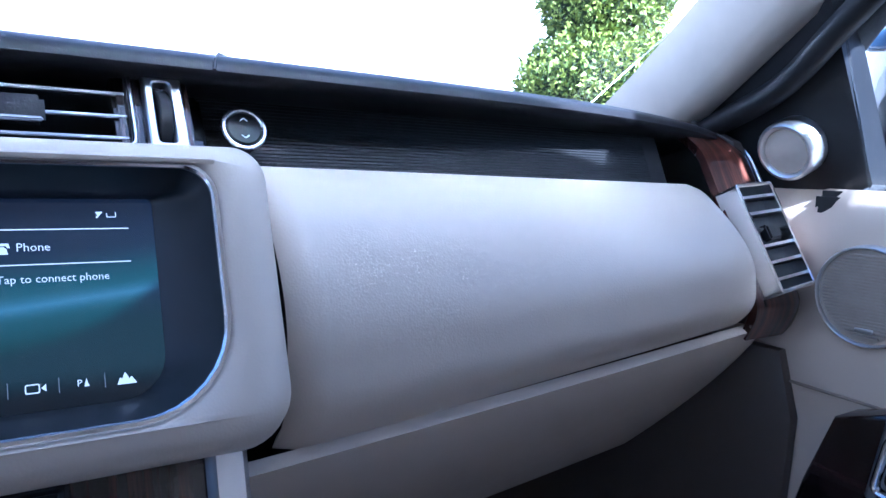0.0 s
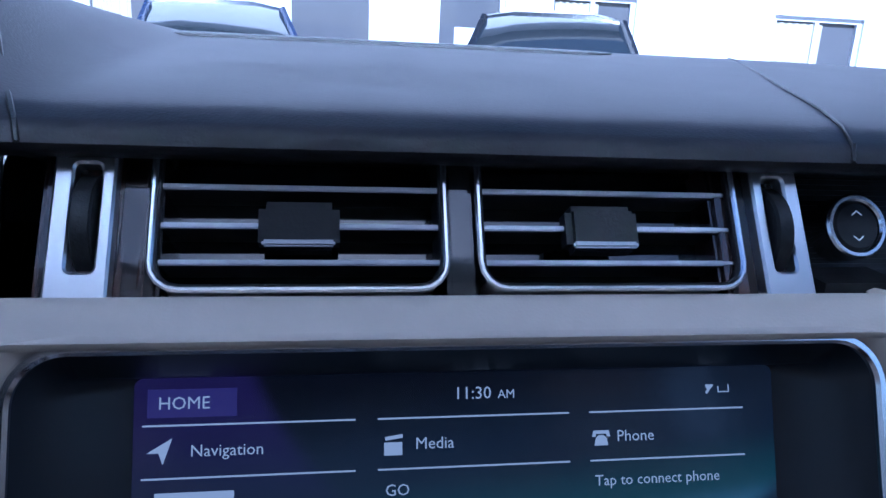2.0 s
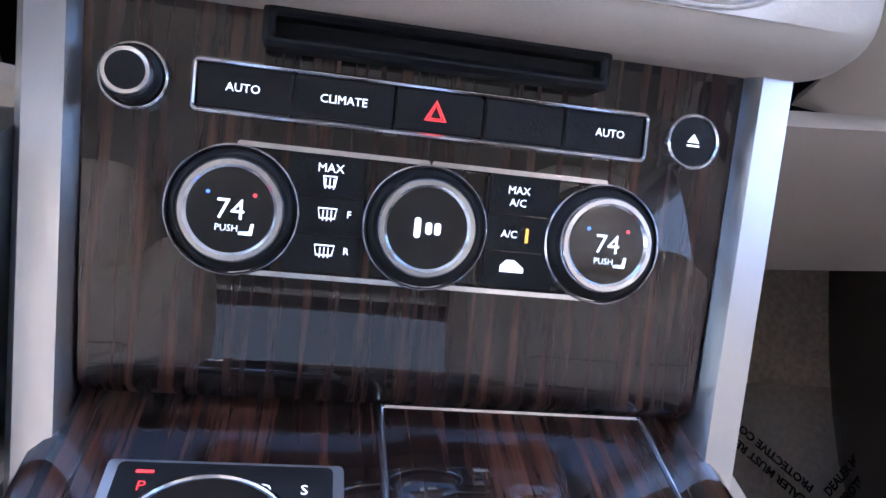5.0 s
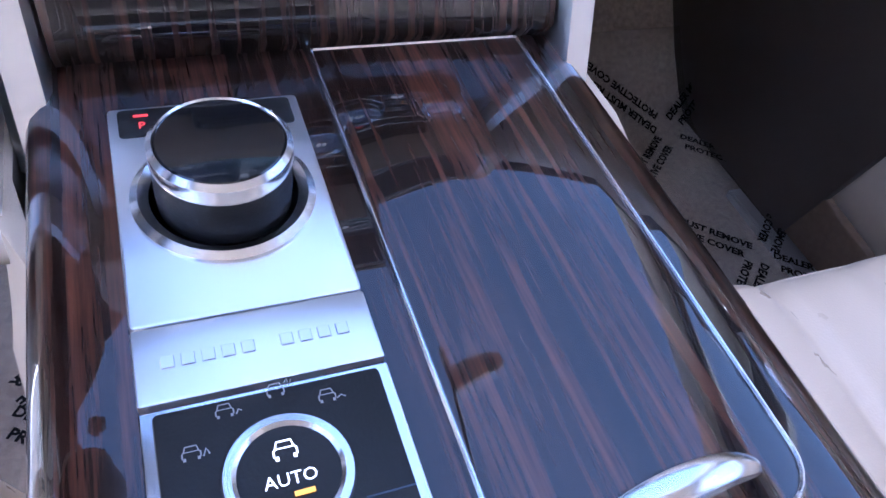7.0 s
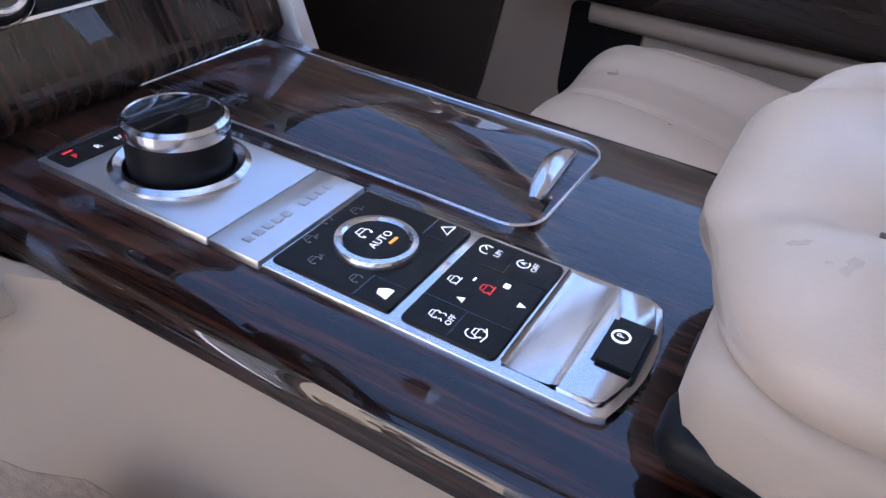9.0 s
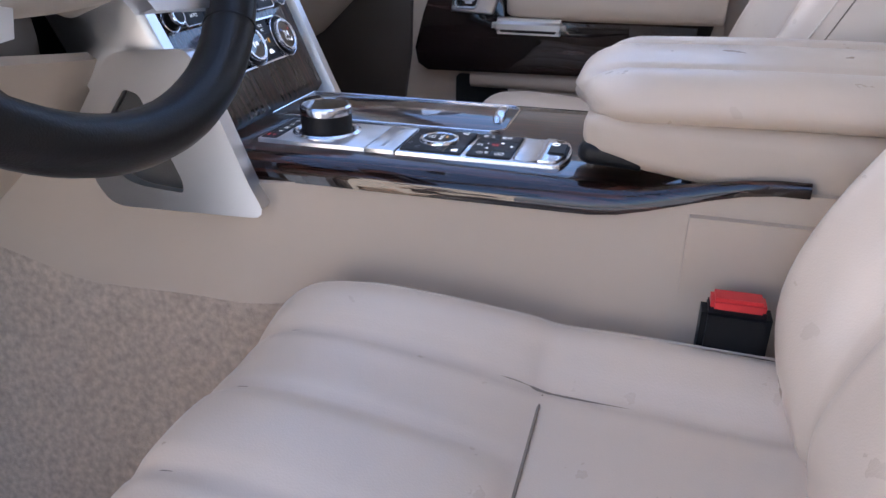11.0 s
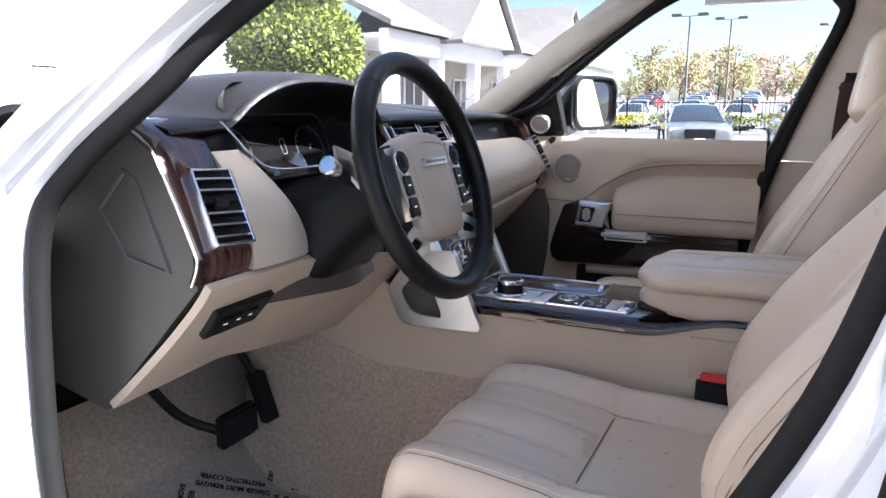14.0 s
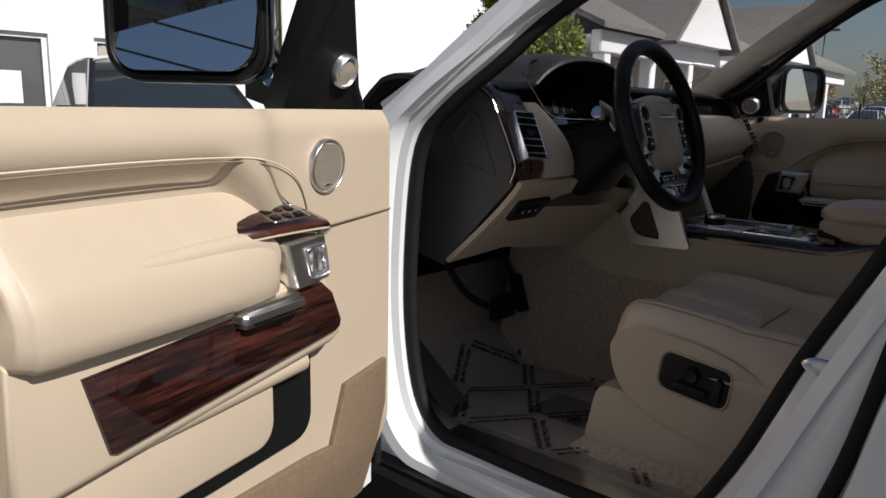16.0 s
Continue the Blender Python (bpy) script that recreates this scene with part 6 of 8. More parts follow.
under(part("armrest_pad", loft([arm_loop(d) for d in (0.0006, 0.003, 0.007, 0.013, 0.021, 0.031, 0.042, 0.055, 0.08, 0.12, 0.18, 0.26, 0.34, 0.40, 0.43)]), LEATHER, None, "cream leather armrest pad with a roll on each side", 70), arm)
for s in (-1, 1):
    under(part("pad_seam", tube([(s * 0.067, -0.374 - d, 1.0370 + 0.006 * min(1.0, d / 0.2)) for d in (0.055, 0.08, 0.12, 0.18, 0.26, 0.34, 0.40)], 0.0011, 6), SHADOW_SEAM, None), arm)
loops = []
for y, z0, z1, w in ((-0.392, 0.986, 1.000, 0.225), (-0.397, 0.979, 1.006, 0.245), (-0.41, 0.972, 1.010, 0.256), (-0.45, 0.962, 1.010, 0.262), (-0.60, 0.940, 1.010, 0.264), (-0.78, 0.92, 1.01, 0.264)):
    loops.append([(x, y, (z0 + z1) / 2 + q) for x, q in rrect(w, z1 - z0, (z1 - z0) * 0.3, 5)])
under(part("pad_base", loft(loops), TRIM, None, "beige moulded base under the pad", 50), arm)
for x in (-0.112, -0.072, 0.072, 0.112):
    loops = [[(x + a, y, 0.975 + h + q) for a, q in rrect(0.032 * k, 0.020 * k, 0.008 * k, 4)] for y, k, h in ((-0.390, 0.45, -0.001), (-0.393, 0.8, 0.0), (-0.399, 1.0, 0.0), (-0.445, 1.0, -0.003))]
    under(part("latch", loft(loops), BLACK, None, "black armrest latch", 50), arm)
bk = thing("seat_belt_buckle", "black seat belt buckle with red release button", "belt buckle", (-0.182, -0.535, 0.84))
under(part("buckle_body", box((-0.197, -0.563, 0.74), (-0.169, -0.508, 0.875), 0.005), BLACK, None), bk)
RED = material("red_plastic", (0.55, 0.03, 0.03), 0.4, vary=0.05)
under(part("release_button", box((-0.194, -0.557, 0.872), (-0.172, -0.514, 0.884), 0.003), RED, None), bk)


# ---- doors ----
def make_door(name, label, m, glazed):
    """A front door in its own frame: x along it from the hinge, y into the cabin, z up."""
    root = new(name)
    root.empty_display_size = 0.05
    root.matrix_world = m
    tagged(root, label, "car door")

    def add(nm, bm, mat, parent=None, lab="", angle=45):
        ob = part(nm, bm, mat, None, lab, angle, m)
        return under(ob, parent or root)

    L = 0.90 if glazed else 1.06
    dz, du = (0.0, 0.0) if glazed else (-0.012, 0.015)
    u0 = 0.0 if glazed else 0.125
    arm_end = L if glazed else 0.925

    def ease(k):
        k = max(0.0, min(1.0, k))
        return k * k * (3 - 2 * k)

    def w_of(u, z):
        q = u * L
        turn = ease((q - 0.40) / 0.22) if glazed else ease((q - 0.355) / 0.215)
        line = 1.186 + (dz / 2 - 0.128) * (1 - turn)
        w = 0.038 * ease((z - line + 0.045) / 0.055) * ease((q - 0.36) / 0.12)
        if z < 0.62:
            w -= 0.03 * (0.62 - z) / 0.15
        w -= 0.020 * max(0, (z - 1.205) / 0.04) ** 2
        if glazed:
            w -= 0.030 * ease((0.335 - q) / 0.05) * ease((z - 1.09) / 0.03)
        return w

    def skin(u, v):
        z = 0.50 + 0.745 * v
        lo = u0 + 0.10 * max(0, (0.62 - z) / 0.12) ** 2
        return (lo + (L - lo) * u, w_of(u, z), z)

    pn = add("inner_panel", sheet(grid_pts(skin, 48, 60), 0.03), TRIM, None, "beige leather door panel", 60)
    add("outer_skin", box((u0 - 0.01, -0.14, 0.44), (L + 0.06, -0.034, 1.235), 0.02, 3), PAINT, None, "white door skin")
    add("edge_seal", tube([(u0 - 0.005, -0.028, 0.5), (u0 - 0.008, -0.026, 0.9), (u0 - 0.008, -0.028, 1.22)], 0.008, 8), RUBBER)
    # shoulder seam sweeping down to the armrest
    seam = [(L - 0.01, 0.040, 1.187), (0.80, 0.041, 1.184), (0.66, 0.041, 1.178), (0.56, 0.040, 1.160), (0.48, 0.030, 1.118 + dz / 2), (0.435, 0.012, 1.085 + dz / 2), (0.40, 0.006, 1.060 + dz / 2)]
    if not glazed:
        seam = [(0.94, 0, 1.180), (0.79, 0, 1.182), (0.65, 0, 1.181), (0.556, 0, 1.176), (0.495, 0, 1.160), (0.452, 0, 1.133), (0.415, 0, 1.097), (0.382, 0, 1.056)]
    for lift, r_, mat in ((0.0, 0.0013, STITCH), (-0.006, 0.0014, SHADOW_SEAM)):
        line = [(p.x, (w_of(p.x / L, p.z + lift) + 0.0006) if glazed else max(w_of(p.x / L, p.z + lift), w_of(p.x / L, p.z + lift + 0.014)) + 0.001, p.z + lift) for p in spline(seam, 8)]
        add("stitching", tube(line, r_, 6), mat, pn)
    add("panel_joint", tube([(0.395, 0.006, 1.052 + dz / 2), (0.2, 0.004, 1.058 + dz / 2), (u0, 0.002, 1.060 + dz / 2)], 0.0016, 6), SHADOW_SEAM, pn)
    # armrest
    loops = []
    for u, w, zt, zb in ((0.500, 0.03, 1.052, 0.992), (0.508, 0.050, 1.058, 0.985), (0.55, 0.062, 1.064, 0.980), (0.70, 0.066, 1.066, 0.980), (0.88, 0.064, 1.066, 0.982), (arm_end - 0.02, 0.060, 1.064, 0.986), (arm_end - 0.005, 0.052, 1.060, 0.99)):
        u, zt, zb = u + du, zt + dz, zb + dz
        loops.append([(u, -0.01, zt + 0.085), (u, 0.004 + w * 0.05, zt + 0.07), (u, 0.004 + w * 0.35, zt + 0.035), (u, w * 0.80, zt + 0.008), (u, w, zt - 0.018), (u, w * 1.03, zb + 0.03), (u, w * 0.98, zb + 0.008), (u, w * 0.8, zb), (u, -0.01, zb)])
    ar = add("armrest", loft(flow(loops, 3)), TRIM, None, "beige padded door armrest", 60)
    if glazed:
        add("armrest_joint", tube(spline([(0.52 + du, 0.066, 1.030 + dz), (0.70, 0.0695, 1.032 + dz), (0.88, 0.0675, 1.032 + dz), (L - 0.03, 0.063, 1.030 + dz)], 4), 0.0012, 6), SHADOW_SEAM, ar)
    # veneer band
    if glazed:
        out = [(0.318, 0.915), (0.324, 0.885), (0.345, 0.872), (0.84, 0.880), (0.852, 0.890), (0.852, 0.980), (0.50, 0.980), (0.492, 1.048), (0.40, 1.060), (0.358, 1.045), (0.335, 0.98)]
    else:
        out = [(0.354, 0.892), (0.358, 0.878), (0.372, 0.872), (0.815, 0.838), (0.826, 0.843), (0.856, 0.946), (0.53, 0.960), (0.46, 0.966), (0.410, 0.968), (0.380, 0.945)]
    if not glazed:
        back = [(0.345, 0.885), (0.352, 0.862), (0.375, 0.852), (0.93, 0.812), (0.945, 0.825), (0.940, 0.985), (0.53, 0.985), (0.402, 0.978), (0.372, 0.950)]
        bm = plate(back, 0, 0.040, 0.012, 3)
        bm.transform(axes((0, 0.0, 0), (1, 0, 0), (0, 0, 1), (0, 1, 0)))
        add("band_backing", bm, TRIM, None, "beige moulding round the veneer band")
    bm = plate(out, 0, 0.046, 0.006)
    bm.transform(axes((0, 0.0, 0), (1, 0, 0), (0, 0, 1), (0, 1, 0)))
    add("veneer_band", bm, WOOD_D if not glazed else WOOD_SHADED, None, "glossy dark red-brown veneer band")
    # chrome pull and release
    add("pull_handle", box((0.478, 0.030, 0.952 + dz), (0.618, 0.070, 0.982 + dz), 0.010, 3), ALU, None, "chrome door pull")
    add("pull_groove", box((0.495, 0.066, 0.957 + dz), (0.602, 0.0708, 0.963 + dz), 0.002), BLACK)
    fm = axes((du, 0.052, dz), (1, 0, 0), (0, 0, 1), (0, 1, 0))
    bz = rounded([(0.397, 0.990), (0.478, 0.986), (0.503, 1.060), (0.409, 1.064)], 0.004)
    hl = rounded([(0.4045, 0.999), (0.447, 0.997), (0.462, 1.046), (0.414, 1.049)], 0.009)
    bm = frame_ring(bz, hl, -0.045, 0.010, 0.003)
    bm.transform(fm)
    rl = add("release_bezel", bm, ALU, None, "satin metal bezel of the door release")
    bm = frame_ring(inset(hl, -0.003), inset(hl, 0.002), 0.004, 0.0145, 0.002)
    bm.transform(fm)
    add("release_ring", bm, CHROME, rl)
    bm = plate(inset(hl, -0.001), -0.030, -0.018)
    bm.transform(fm)
    add("release_recess", bm, STEEL, rl)
    bm = box((0.418, 1.004, -0.016), (0.440, 1.040, 0.006), 0.005, 3)
    bm.transform(fm)
    add("release_lever", bm, ALU, rl)
    if not glazed:
        def pod_row(u, w1, zt, low):
            ws = [-0.005, 0.2 * w1, 0.4 * w1, 0.6 * w1, 0.8 * w1, 0.93 * w1, w1, w1 + 0.0015]
            return [(u, w, zt - low - (-0.020, -0.017, -0.013, -0.008, -0.003, 0.001, 0.006, 0.012)[k] * min(1.0, (u - 0.396) / 0.04 + 0.3)) for k, w in enumerate(ws)]

        spine = ((0.4060, 0.052, 1.058), (0.4065, 0.058, 1.064), (0.410, 0.062, 1.070), (0.418, 0.065, 1.0745), (0.44, 0.0665, 1.078), (0.50, 0.066, 1.080), (0.55, 0.061, 1.0795), (0.585, 0.050, 1.077), (0.605, 0.036, 1.074), (0.613, 0.020, 1.071))
        sb = add("switch_pod", sheet([pod_row(u, w1 - 0.001, zt, 0.004) for u, w1, zt in spine], 0.02), TRIM, None, "beige window switch pod on the armrest", 60)
        add("switch_bank", sheet([pod_row(u, w1, zt, 0.0) for u, w1, zt in spine], 0.004), WOOD_D, sb, "glossy brown veneer switch plate", 60)
        TILT = Matrix.Translation((0, 0.004, 1.0985)) @ Matrix.Rotation(radians(-19), 4, "X")
        for k in range(6):
            b0 = box((0.458 + 0.026 * (k // 2), 0.012 + 0.020 * (k % 2), -0.003), (0.476 + 0.026 * (k // 2), 0.026 + 0.020 * (k % 2), 0.003), 0.002)
            b0.transform(TILT)
            add("switch", b0, BLACK, sb)
        bm = frame_ring(rrect(0.088, 0.046, 0.006, 3, 0.490, 0.029), rrect(0.085, 0.043, 0.005, 3, 0.490, 0.029), -0.004, 0.0012, 0.0005)
        bm.transform(TILT)
        add("switch_border", bm, ALU, sb)
        cup = []
        for u, w1, zt in ((0.520, 0.060, 1.052), (0.535, 0.062, 1.066), (0.57, 0.063, 1.073), (0.66, 0.064, 1.074), (0.78, 0.064, 1.070), (0.90, 0.058, 1.064), (0.918, 0.050, 1.060)):
            cup.append([(u, w1 - 0.030 + a, zt - 0.022 + q) for a, q in rrect(0.042, 0.044, 0.016, 5)])
        add("armrest_rim", loft(flow(cup, 3)), TRIM, ar, "padded outer rim of the door armrest", 70)
    # map pocket: a flat black plate stands for the shade in its opening
    pt, pb = (0.862, 0.70) if glazed else (0.838, 0.690)
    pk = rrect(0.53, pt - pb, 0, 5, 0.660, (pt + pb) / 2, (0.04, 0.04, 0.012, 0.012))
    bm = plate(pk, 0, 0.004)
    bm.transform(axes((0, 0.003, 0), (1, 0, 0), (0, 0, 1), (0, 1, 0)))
    add("pocket", bm, BLACK, None, "flat black plate for the shaded opening of the map pocket")
    add("pocket_roll", tube([(0.43, 0.012, pt - 0.004), (0.65, 0.014, pt - 0.004), (0.92, 0.014, pt - 0.004)], 0.020, 12), TRIM, None, "rolled beige edge over the pocket")
    pk2 = rrect(0.42, pt - pb - 0.045, 0, 5, 0.715, (pt + pb) / 2 + 0.006, (0.04, 0.04, 0.012, 0.012))
    bm = plate(pk2, 0, 0.016, 0.008, 3)
    bm.transform(axes((0, 0.005, 0), (1, 0, 0), (0, 0, 1), (0, 1, 0)))
    add("pocket_lid", bm, TRIM, None, "beige pocket flap")
    low = [(0.10, 0.50), (0.95, 0.50), (0.95, 0.55), (0.523, 0.560), (0.235, 0.585), (0.222, 0.60), (0.213, 0.658), (0.05, 0.673), (0.02, 0.66), (0.04, 0.58)]
    if not glazed:
        low = [(0.24, 0.50), (0.95, 0.50), (0.95, 0.645), (0.60, 0.655), (0.40, 0.645), (0.335, 0.637), (0.292, 0.742), (0.150, 0.752), (0.152, 0.66), (0.185, 0.58)]
    bm = plate(low, 0, 0.012, 0.003)
    bm.transform(axes((0, 0.0, 0), (1, 0, 0), (0, 0, 1), (0, 1, 0)))
    add("kick_strip", bm, KICK, None, "brown carpeted lower door strip")
    # loudspeaker
    su = 0.358 if glazed else 0.338
    sm_ = axes((su, w_of(su / L, 1.15) + 0.006, 1.15), (1, 0, 0), (0, 0.10, 0.995), (0, 0.995, -0.10))
    bm = frame_ring(circle(0.0465, 40), circle(0.0440, 40), -0.02, 0.0035, 0.001)
    bm.transform(sm_)
    spk = add("speaker_ring", bm, ALU, None, "ring of the door loudspeaker")
    bm = revolve([(0.0440, -0.01), (0.0440, -0.001), (0.03, 0.0005), (0, 0.001)], 40)
    bm.transform(sm_)
    add("speaker_grille", bm, GREY_CLOTH, spk, "finely ribbed speaker grille")
    bm = bmesh.new()
    for k in range(26):
        y = -0.038 + k * 0.003
        hw = math.sqrt(max(0, 0.040 ** 2 - y * y))
        box((-hw, y, -0.001), (hw, y + 0.0014, 0.0022), bm=bm)
    bm.transform(sm_)
    add("grille_ribs", bm, GREY_CLOTH, spk)
    bm = plate(rrect(0.016, 0.004, 0.001, 2, 0, -0.031), 0.001, 0.0035, 0.0005)
    bm.transform(sm_)
    add("grille_badge", bm, ALU, spk)
    # mirror sail with tweeter
    sail = [(0.03, 1.225), (0.30, 1.235), (0.325, 1.25), (0.30, 1.46), (0.285, 1.475)] if glazed else [(0.150, 1.235), (0.372, 1.238), (0.380, 1.25), (0.372, 1.46), (0.30, 1.475)]
    bm = loft([[(u, -0.095 + (0.085 if z > 1.4 else 0.0), z) for u, z in sail], [(u, -0.052 + (0.085 if z > 1.4 else 0.0), z) for u, z in sail]])
    sl = add("mirror_sail", bm, BLACK, None, "black sail panel with tweeter")
    tw = axes((0.258, -0.014, 1.281) if glazed else (0.250, -0.016, 1.311), (1, 0, 0), Vector((0, 0.35, 0.94)).normalized(), Vector((0, 0.94, -0.35)).normalized())
    bm = frame_ring(circle(0.0305), circle(0.0235), -0.03, 0.006, 0.003)
    bm.transform(tw)
    add("tweeter_ring", bm, ALU, sl, "chrome tweeter ring")
    bm = revolve([(0.0235, -0.01), (0.0235, 0.001), (0.014, 0.003), (0, 0.004)], 32)
    bm.transform(tw)
    add("tweeter_grille", bm, GREY_CLOTH, sl)
    # window frame
    fr = [(0.325, -0.02, 1.235), (0.30, 0.04, 1.40), (0.46, 0.070, 1.545), (0.60, 0.086, 1.625), (0.70, 0.090, 1.650), (0.95, 0.092, 1.66), (1.03, 0.085, 1.63), (1.02, 0.075, 1.56), (0.955, -0.02, 1.235)]
    front = [(0.03, -0.06, 1.23), (0.12, -0.045, 1.30), (0.30, 0.0, 1.43), (0.48, 0.05, 1.545), (0.62, 0.078, 1.598), (0.74, 0.088, 1.622), (0.92, 0.090, 1.630), (1.01, 0.085, 1.610), (1.030, 0.080, 1.55), (0.985, -0.04, 1.20), (0.965, -0.03, 0.95), (0.96, -0.02, 0.60)]
    if glazed:
        front = [(0.03, -0.05, 1.235), (0.14, -0.02, 1.295), (0.25, 0.0, 1.340), (0.32, 0.020, 1.392), (0.39, 0.035, 1.448), (0.50, 0.055, 1.530), (0.61, 0.078, 1.597), (0.70, 0.090, 1.631), (0.83, 0.094, 1.633), (0.985, 0.094, 1.619), (1.035, 0.092, 1.590), (1.050, 0.086, 1.545), (1.005, 0.062, 1.44), (0.918, 0.012, 1.225), (0.888, 0.0, 1.10), (0.850, -0.01, 0.91), (0.82, -0.02, 0.70)]
    else:
        front = [(0.16, -0.05, 1.245), (0.25, -0.03, 1.36), (0.34, 0.0, 1.46)] + front[3:]
    add("window_frame", tube(spline(front, 6), 0.013, 10), BLACK, None, "black window frame")
    add("belt_seal", box((0.28, -0.055, 1.215), (0.915 if glazed else 0.965, -0.030, 1.243), 0.006), RUBBER)
    if glazed:
        def pane(u, v):
            z = 1.23 + 0.42 * v
            lo = max(0.33 - 0.04 * v, 0.06 + 0.62 * v ** 1.1)
            return (lo + (0.925 + 0.12 * v - lo) * u, -0.050 + 0.14 * v, z)
        g = add("window_pane", sheet(grid_pts(pane, 10, 8), 0.004), GLASS, None, "clear side window glass")
        g.visible_shadow = False
    # mirror
    mc = Vector((0, 0, 0))
    mk = 1.0 if glazed else 1.2
    MM = Matrix.Translation((0.315, -0.245, 1.345) if glazed else (0.372, -0.230, 1.388)) @ Matrix.Rotation(radians(22), 4, "Z") @ Matrix.Scale(mk, 4)
    mh = []
    for t, k in ((-0.055, 0.55), (-0.05, 0.72), (-0.035, 0.88), (-0.01, 0.97), (0.03, 1.0), (0.055, 1.0), (0.062, 0.97)):
        mh.append([mc + Vector((t, x, q)) for x, q in rrect(0.235 * k, 0.175 * k, 0.05 * k, 6)])
    bm = loft(flow(mh, 2))
    bm.transform(MM)
    hs = add("mirror_housing", bm, GLOSS, None, "gloss black door mirror housing", 60)
    gl = rrect(0.205, 0.148, 0.04, 6)
    mm = MM @ axes((0.0625, 0, 0), (0, -1, 0), (0, 0, 1), (1, 0, 0))
    bm = frame_ring(rrect(0.226, 0.168, 0.045, 6), gl, -0.01, 0.010, 0.003)
    bm.transform(mm)
    add("mirror_bezel", bm, BLACK, hs)
    bm = plate(gl, -0.004, 0.001)
    bm.transform(mm @ Matrix.Rotation(radians(4), 4, "Y") @ Matrix.Rotation(radians(-2 if glazed else -15), 4, "X"))
    add("mirror_glass", bm, MIRROR, hs, "mirror glass")
    add("mirror_arm", loft([[(0.27, -0.17, 1.262), (0.34, -0.17, 1.262), (0.34, -0.17, 1.30), (0.27, -0.17, 1.30)], [(0.20, -0.06, 1.225), (0.31, -0.06, 1.225), (0.31, -0.06, 1.255), (0.20, -0.06, 1.255)]]), GLOSS, hs)
    return root


GREY_CLOTH = material("grey_grille", (0.33, 0.285, 0.235), 0.6, vary=0.15, scale=80)
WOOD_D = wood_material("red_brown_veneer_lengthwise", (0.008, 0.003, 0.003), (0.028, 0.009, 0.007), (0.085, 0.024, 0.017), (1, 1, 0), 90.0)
# the same veneer on the shaded passenger door, its shade put in the colour
WOOD_SHADED = wood_material("shaded_door_veneer", (0.003, 0.002, 0.002), (0.008, 0.0045, 0.004), (0.022, 0.010, 0.008), (0, 1, 0), 90.0)
make_door("passenger_door", "closed passenger door with beige leather panel", axes((0.715, 0.34, 0), (0, -1, 0), (-1, 0, 0), (0, 0, 1)), True)
OPEN = 193.9
c, s = math.cos(radians(OPEN)), math.sin(radians(OPEN))
make_door("driver_door", "wide-open driver's door with sunlit beige leather panel", axes((-0.887, 0.209, 0), (c, s, 0), (-s, c, 0), (0, 0, 1)), False)

# ---- footwell: film, pedals, seat belt ----
FILM = material("clear_protective_film", (0.46, 0.43, 0.40), 0.16, vary=0.15, scale=14, bump=0.6, bump_scale=25)
FILM.node_tree.nodes["Principled BSDF"].inputs["Alpha"].default_value = 0.34
INK = material("black_ink", (0.008, 0.008, 0.008), 0.9, spec=0.1, vary=0.1)
rng = random.Random(21)
for cx, lab in ((-0.455, "clear plastic floor film printed with black words"), (0.455, "clear plastic floor film in the passenger footwell")):
    root = thing("floor_film", lab, "floor film", (cx, 0.05, 0.49))

    def film_pt(u, v, cx=cx):
        x, y = cx - 0.27 + 0.57 * u, -0.33 + 0.80 * v
        lift = 0.005 + 0.003 * noise.noise(Vector((x * 7, y * 7, cx))) + 0.002 * noise.noise(Vector((x * 25, y * 25, 3)))
        ramp = 0.28 * max(0.0, (y - 0.330) / 0.266) ** 1.5
        return (x, y, 0.489 + max(0.001, lift) + ramp)

    under(part("film_sheet", sheet(grid_pts(film_pt, 44, 60)), FILM, None, "", 80), root)
    for i in range(4):
        for j in range(6):
            x = cx - 0.195 + 0.152 * i
            y = -0.22 + 0.122 * j
            a = (38, -38)[(i + j) % 2] + rng.uniform(-4, 4)
            flipped = 180 if (i + 2 * j) % 3 == 0 else 0
            k = max(0.0, (y - 0.330) / 0.266)
            m_ = Matrix.Translation((x, y, 0.5030 + 0.28 * k ** 1.5 + 0.01 * (y > 0.27))) @ Matrix.Rotation(math.atan(1.58 * k ** 0.5), 4, "X") @ Matrix.Rotation(radians(a + flipped), 4, "Z")
            for dy, words in ((0.0105, "DEALER MUST REMOVE"), (-0.0105, "PROTECTIVE COVER")):
                ob = text("printed_line", words, 0.0158, INK, None, m_ @ Matrix.Translation((0, dy, 0)), bold=0.0007)
                under(ob, root)
tab_ = thing("plastic_clip", "small black plastic clip lying on the floor film", "clip", (-0.537, 0.007, 0.503))
under(part("clip_body", loft([[(-0.555 + 0.006 * k, 0.004 + 0.010 * math.sin(k * 0.9) * 0.4 + a, 0.509 + q) for a, q in rrect(0.016 * w, 0.010 * w, 0.003 * w, 3)] for k, w in enumerate((0.5, 1.0, 0.8, 1.1, 0.7, 1.0, 0.5))]), BLACK, None), tab_)
mat_ = thing("floor_mat", "beige ribbed heel pad on the driver's carpet", "floor mat", (-0.45, 0.05, 0.485))
under(part("pile", box((-0.68, -0.28, 0.476), (-0.22, 0.28, 0.488), 0.004), CARPET, None), mat_)
for k in range(12):
    under(part("rib", box((-0.53, -0.02 + k * 0.014, 0.487), (-0.38, -0.012 + k * 0.014, 0.493), 0.001), CAP, None), mat_)
ped = thing("brake_pedal", "wide black rubber brake pedal", "pedal", (-0.36, 0.36, 0.70))
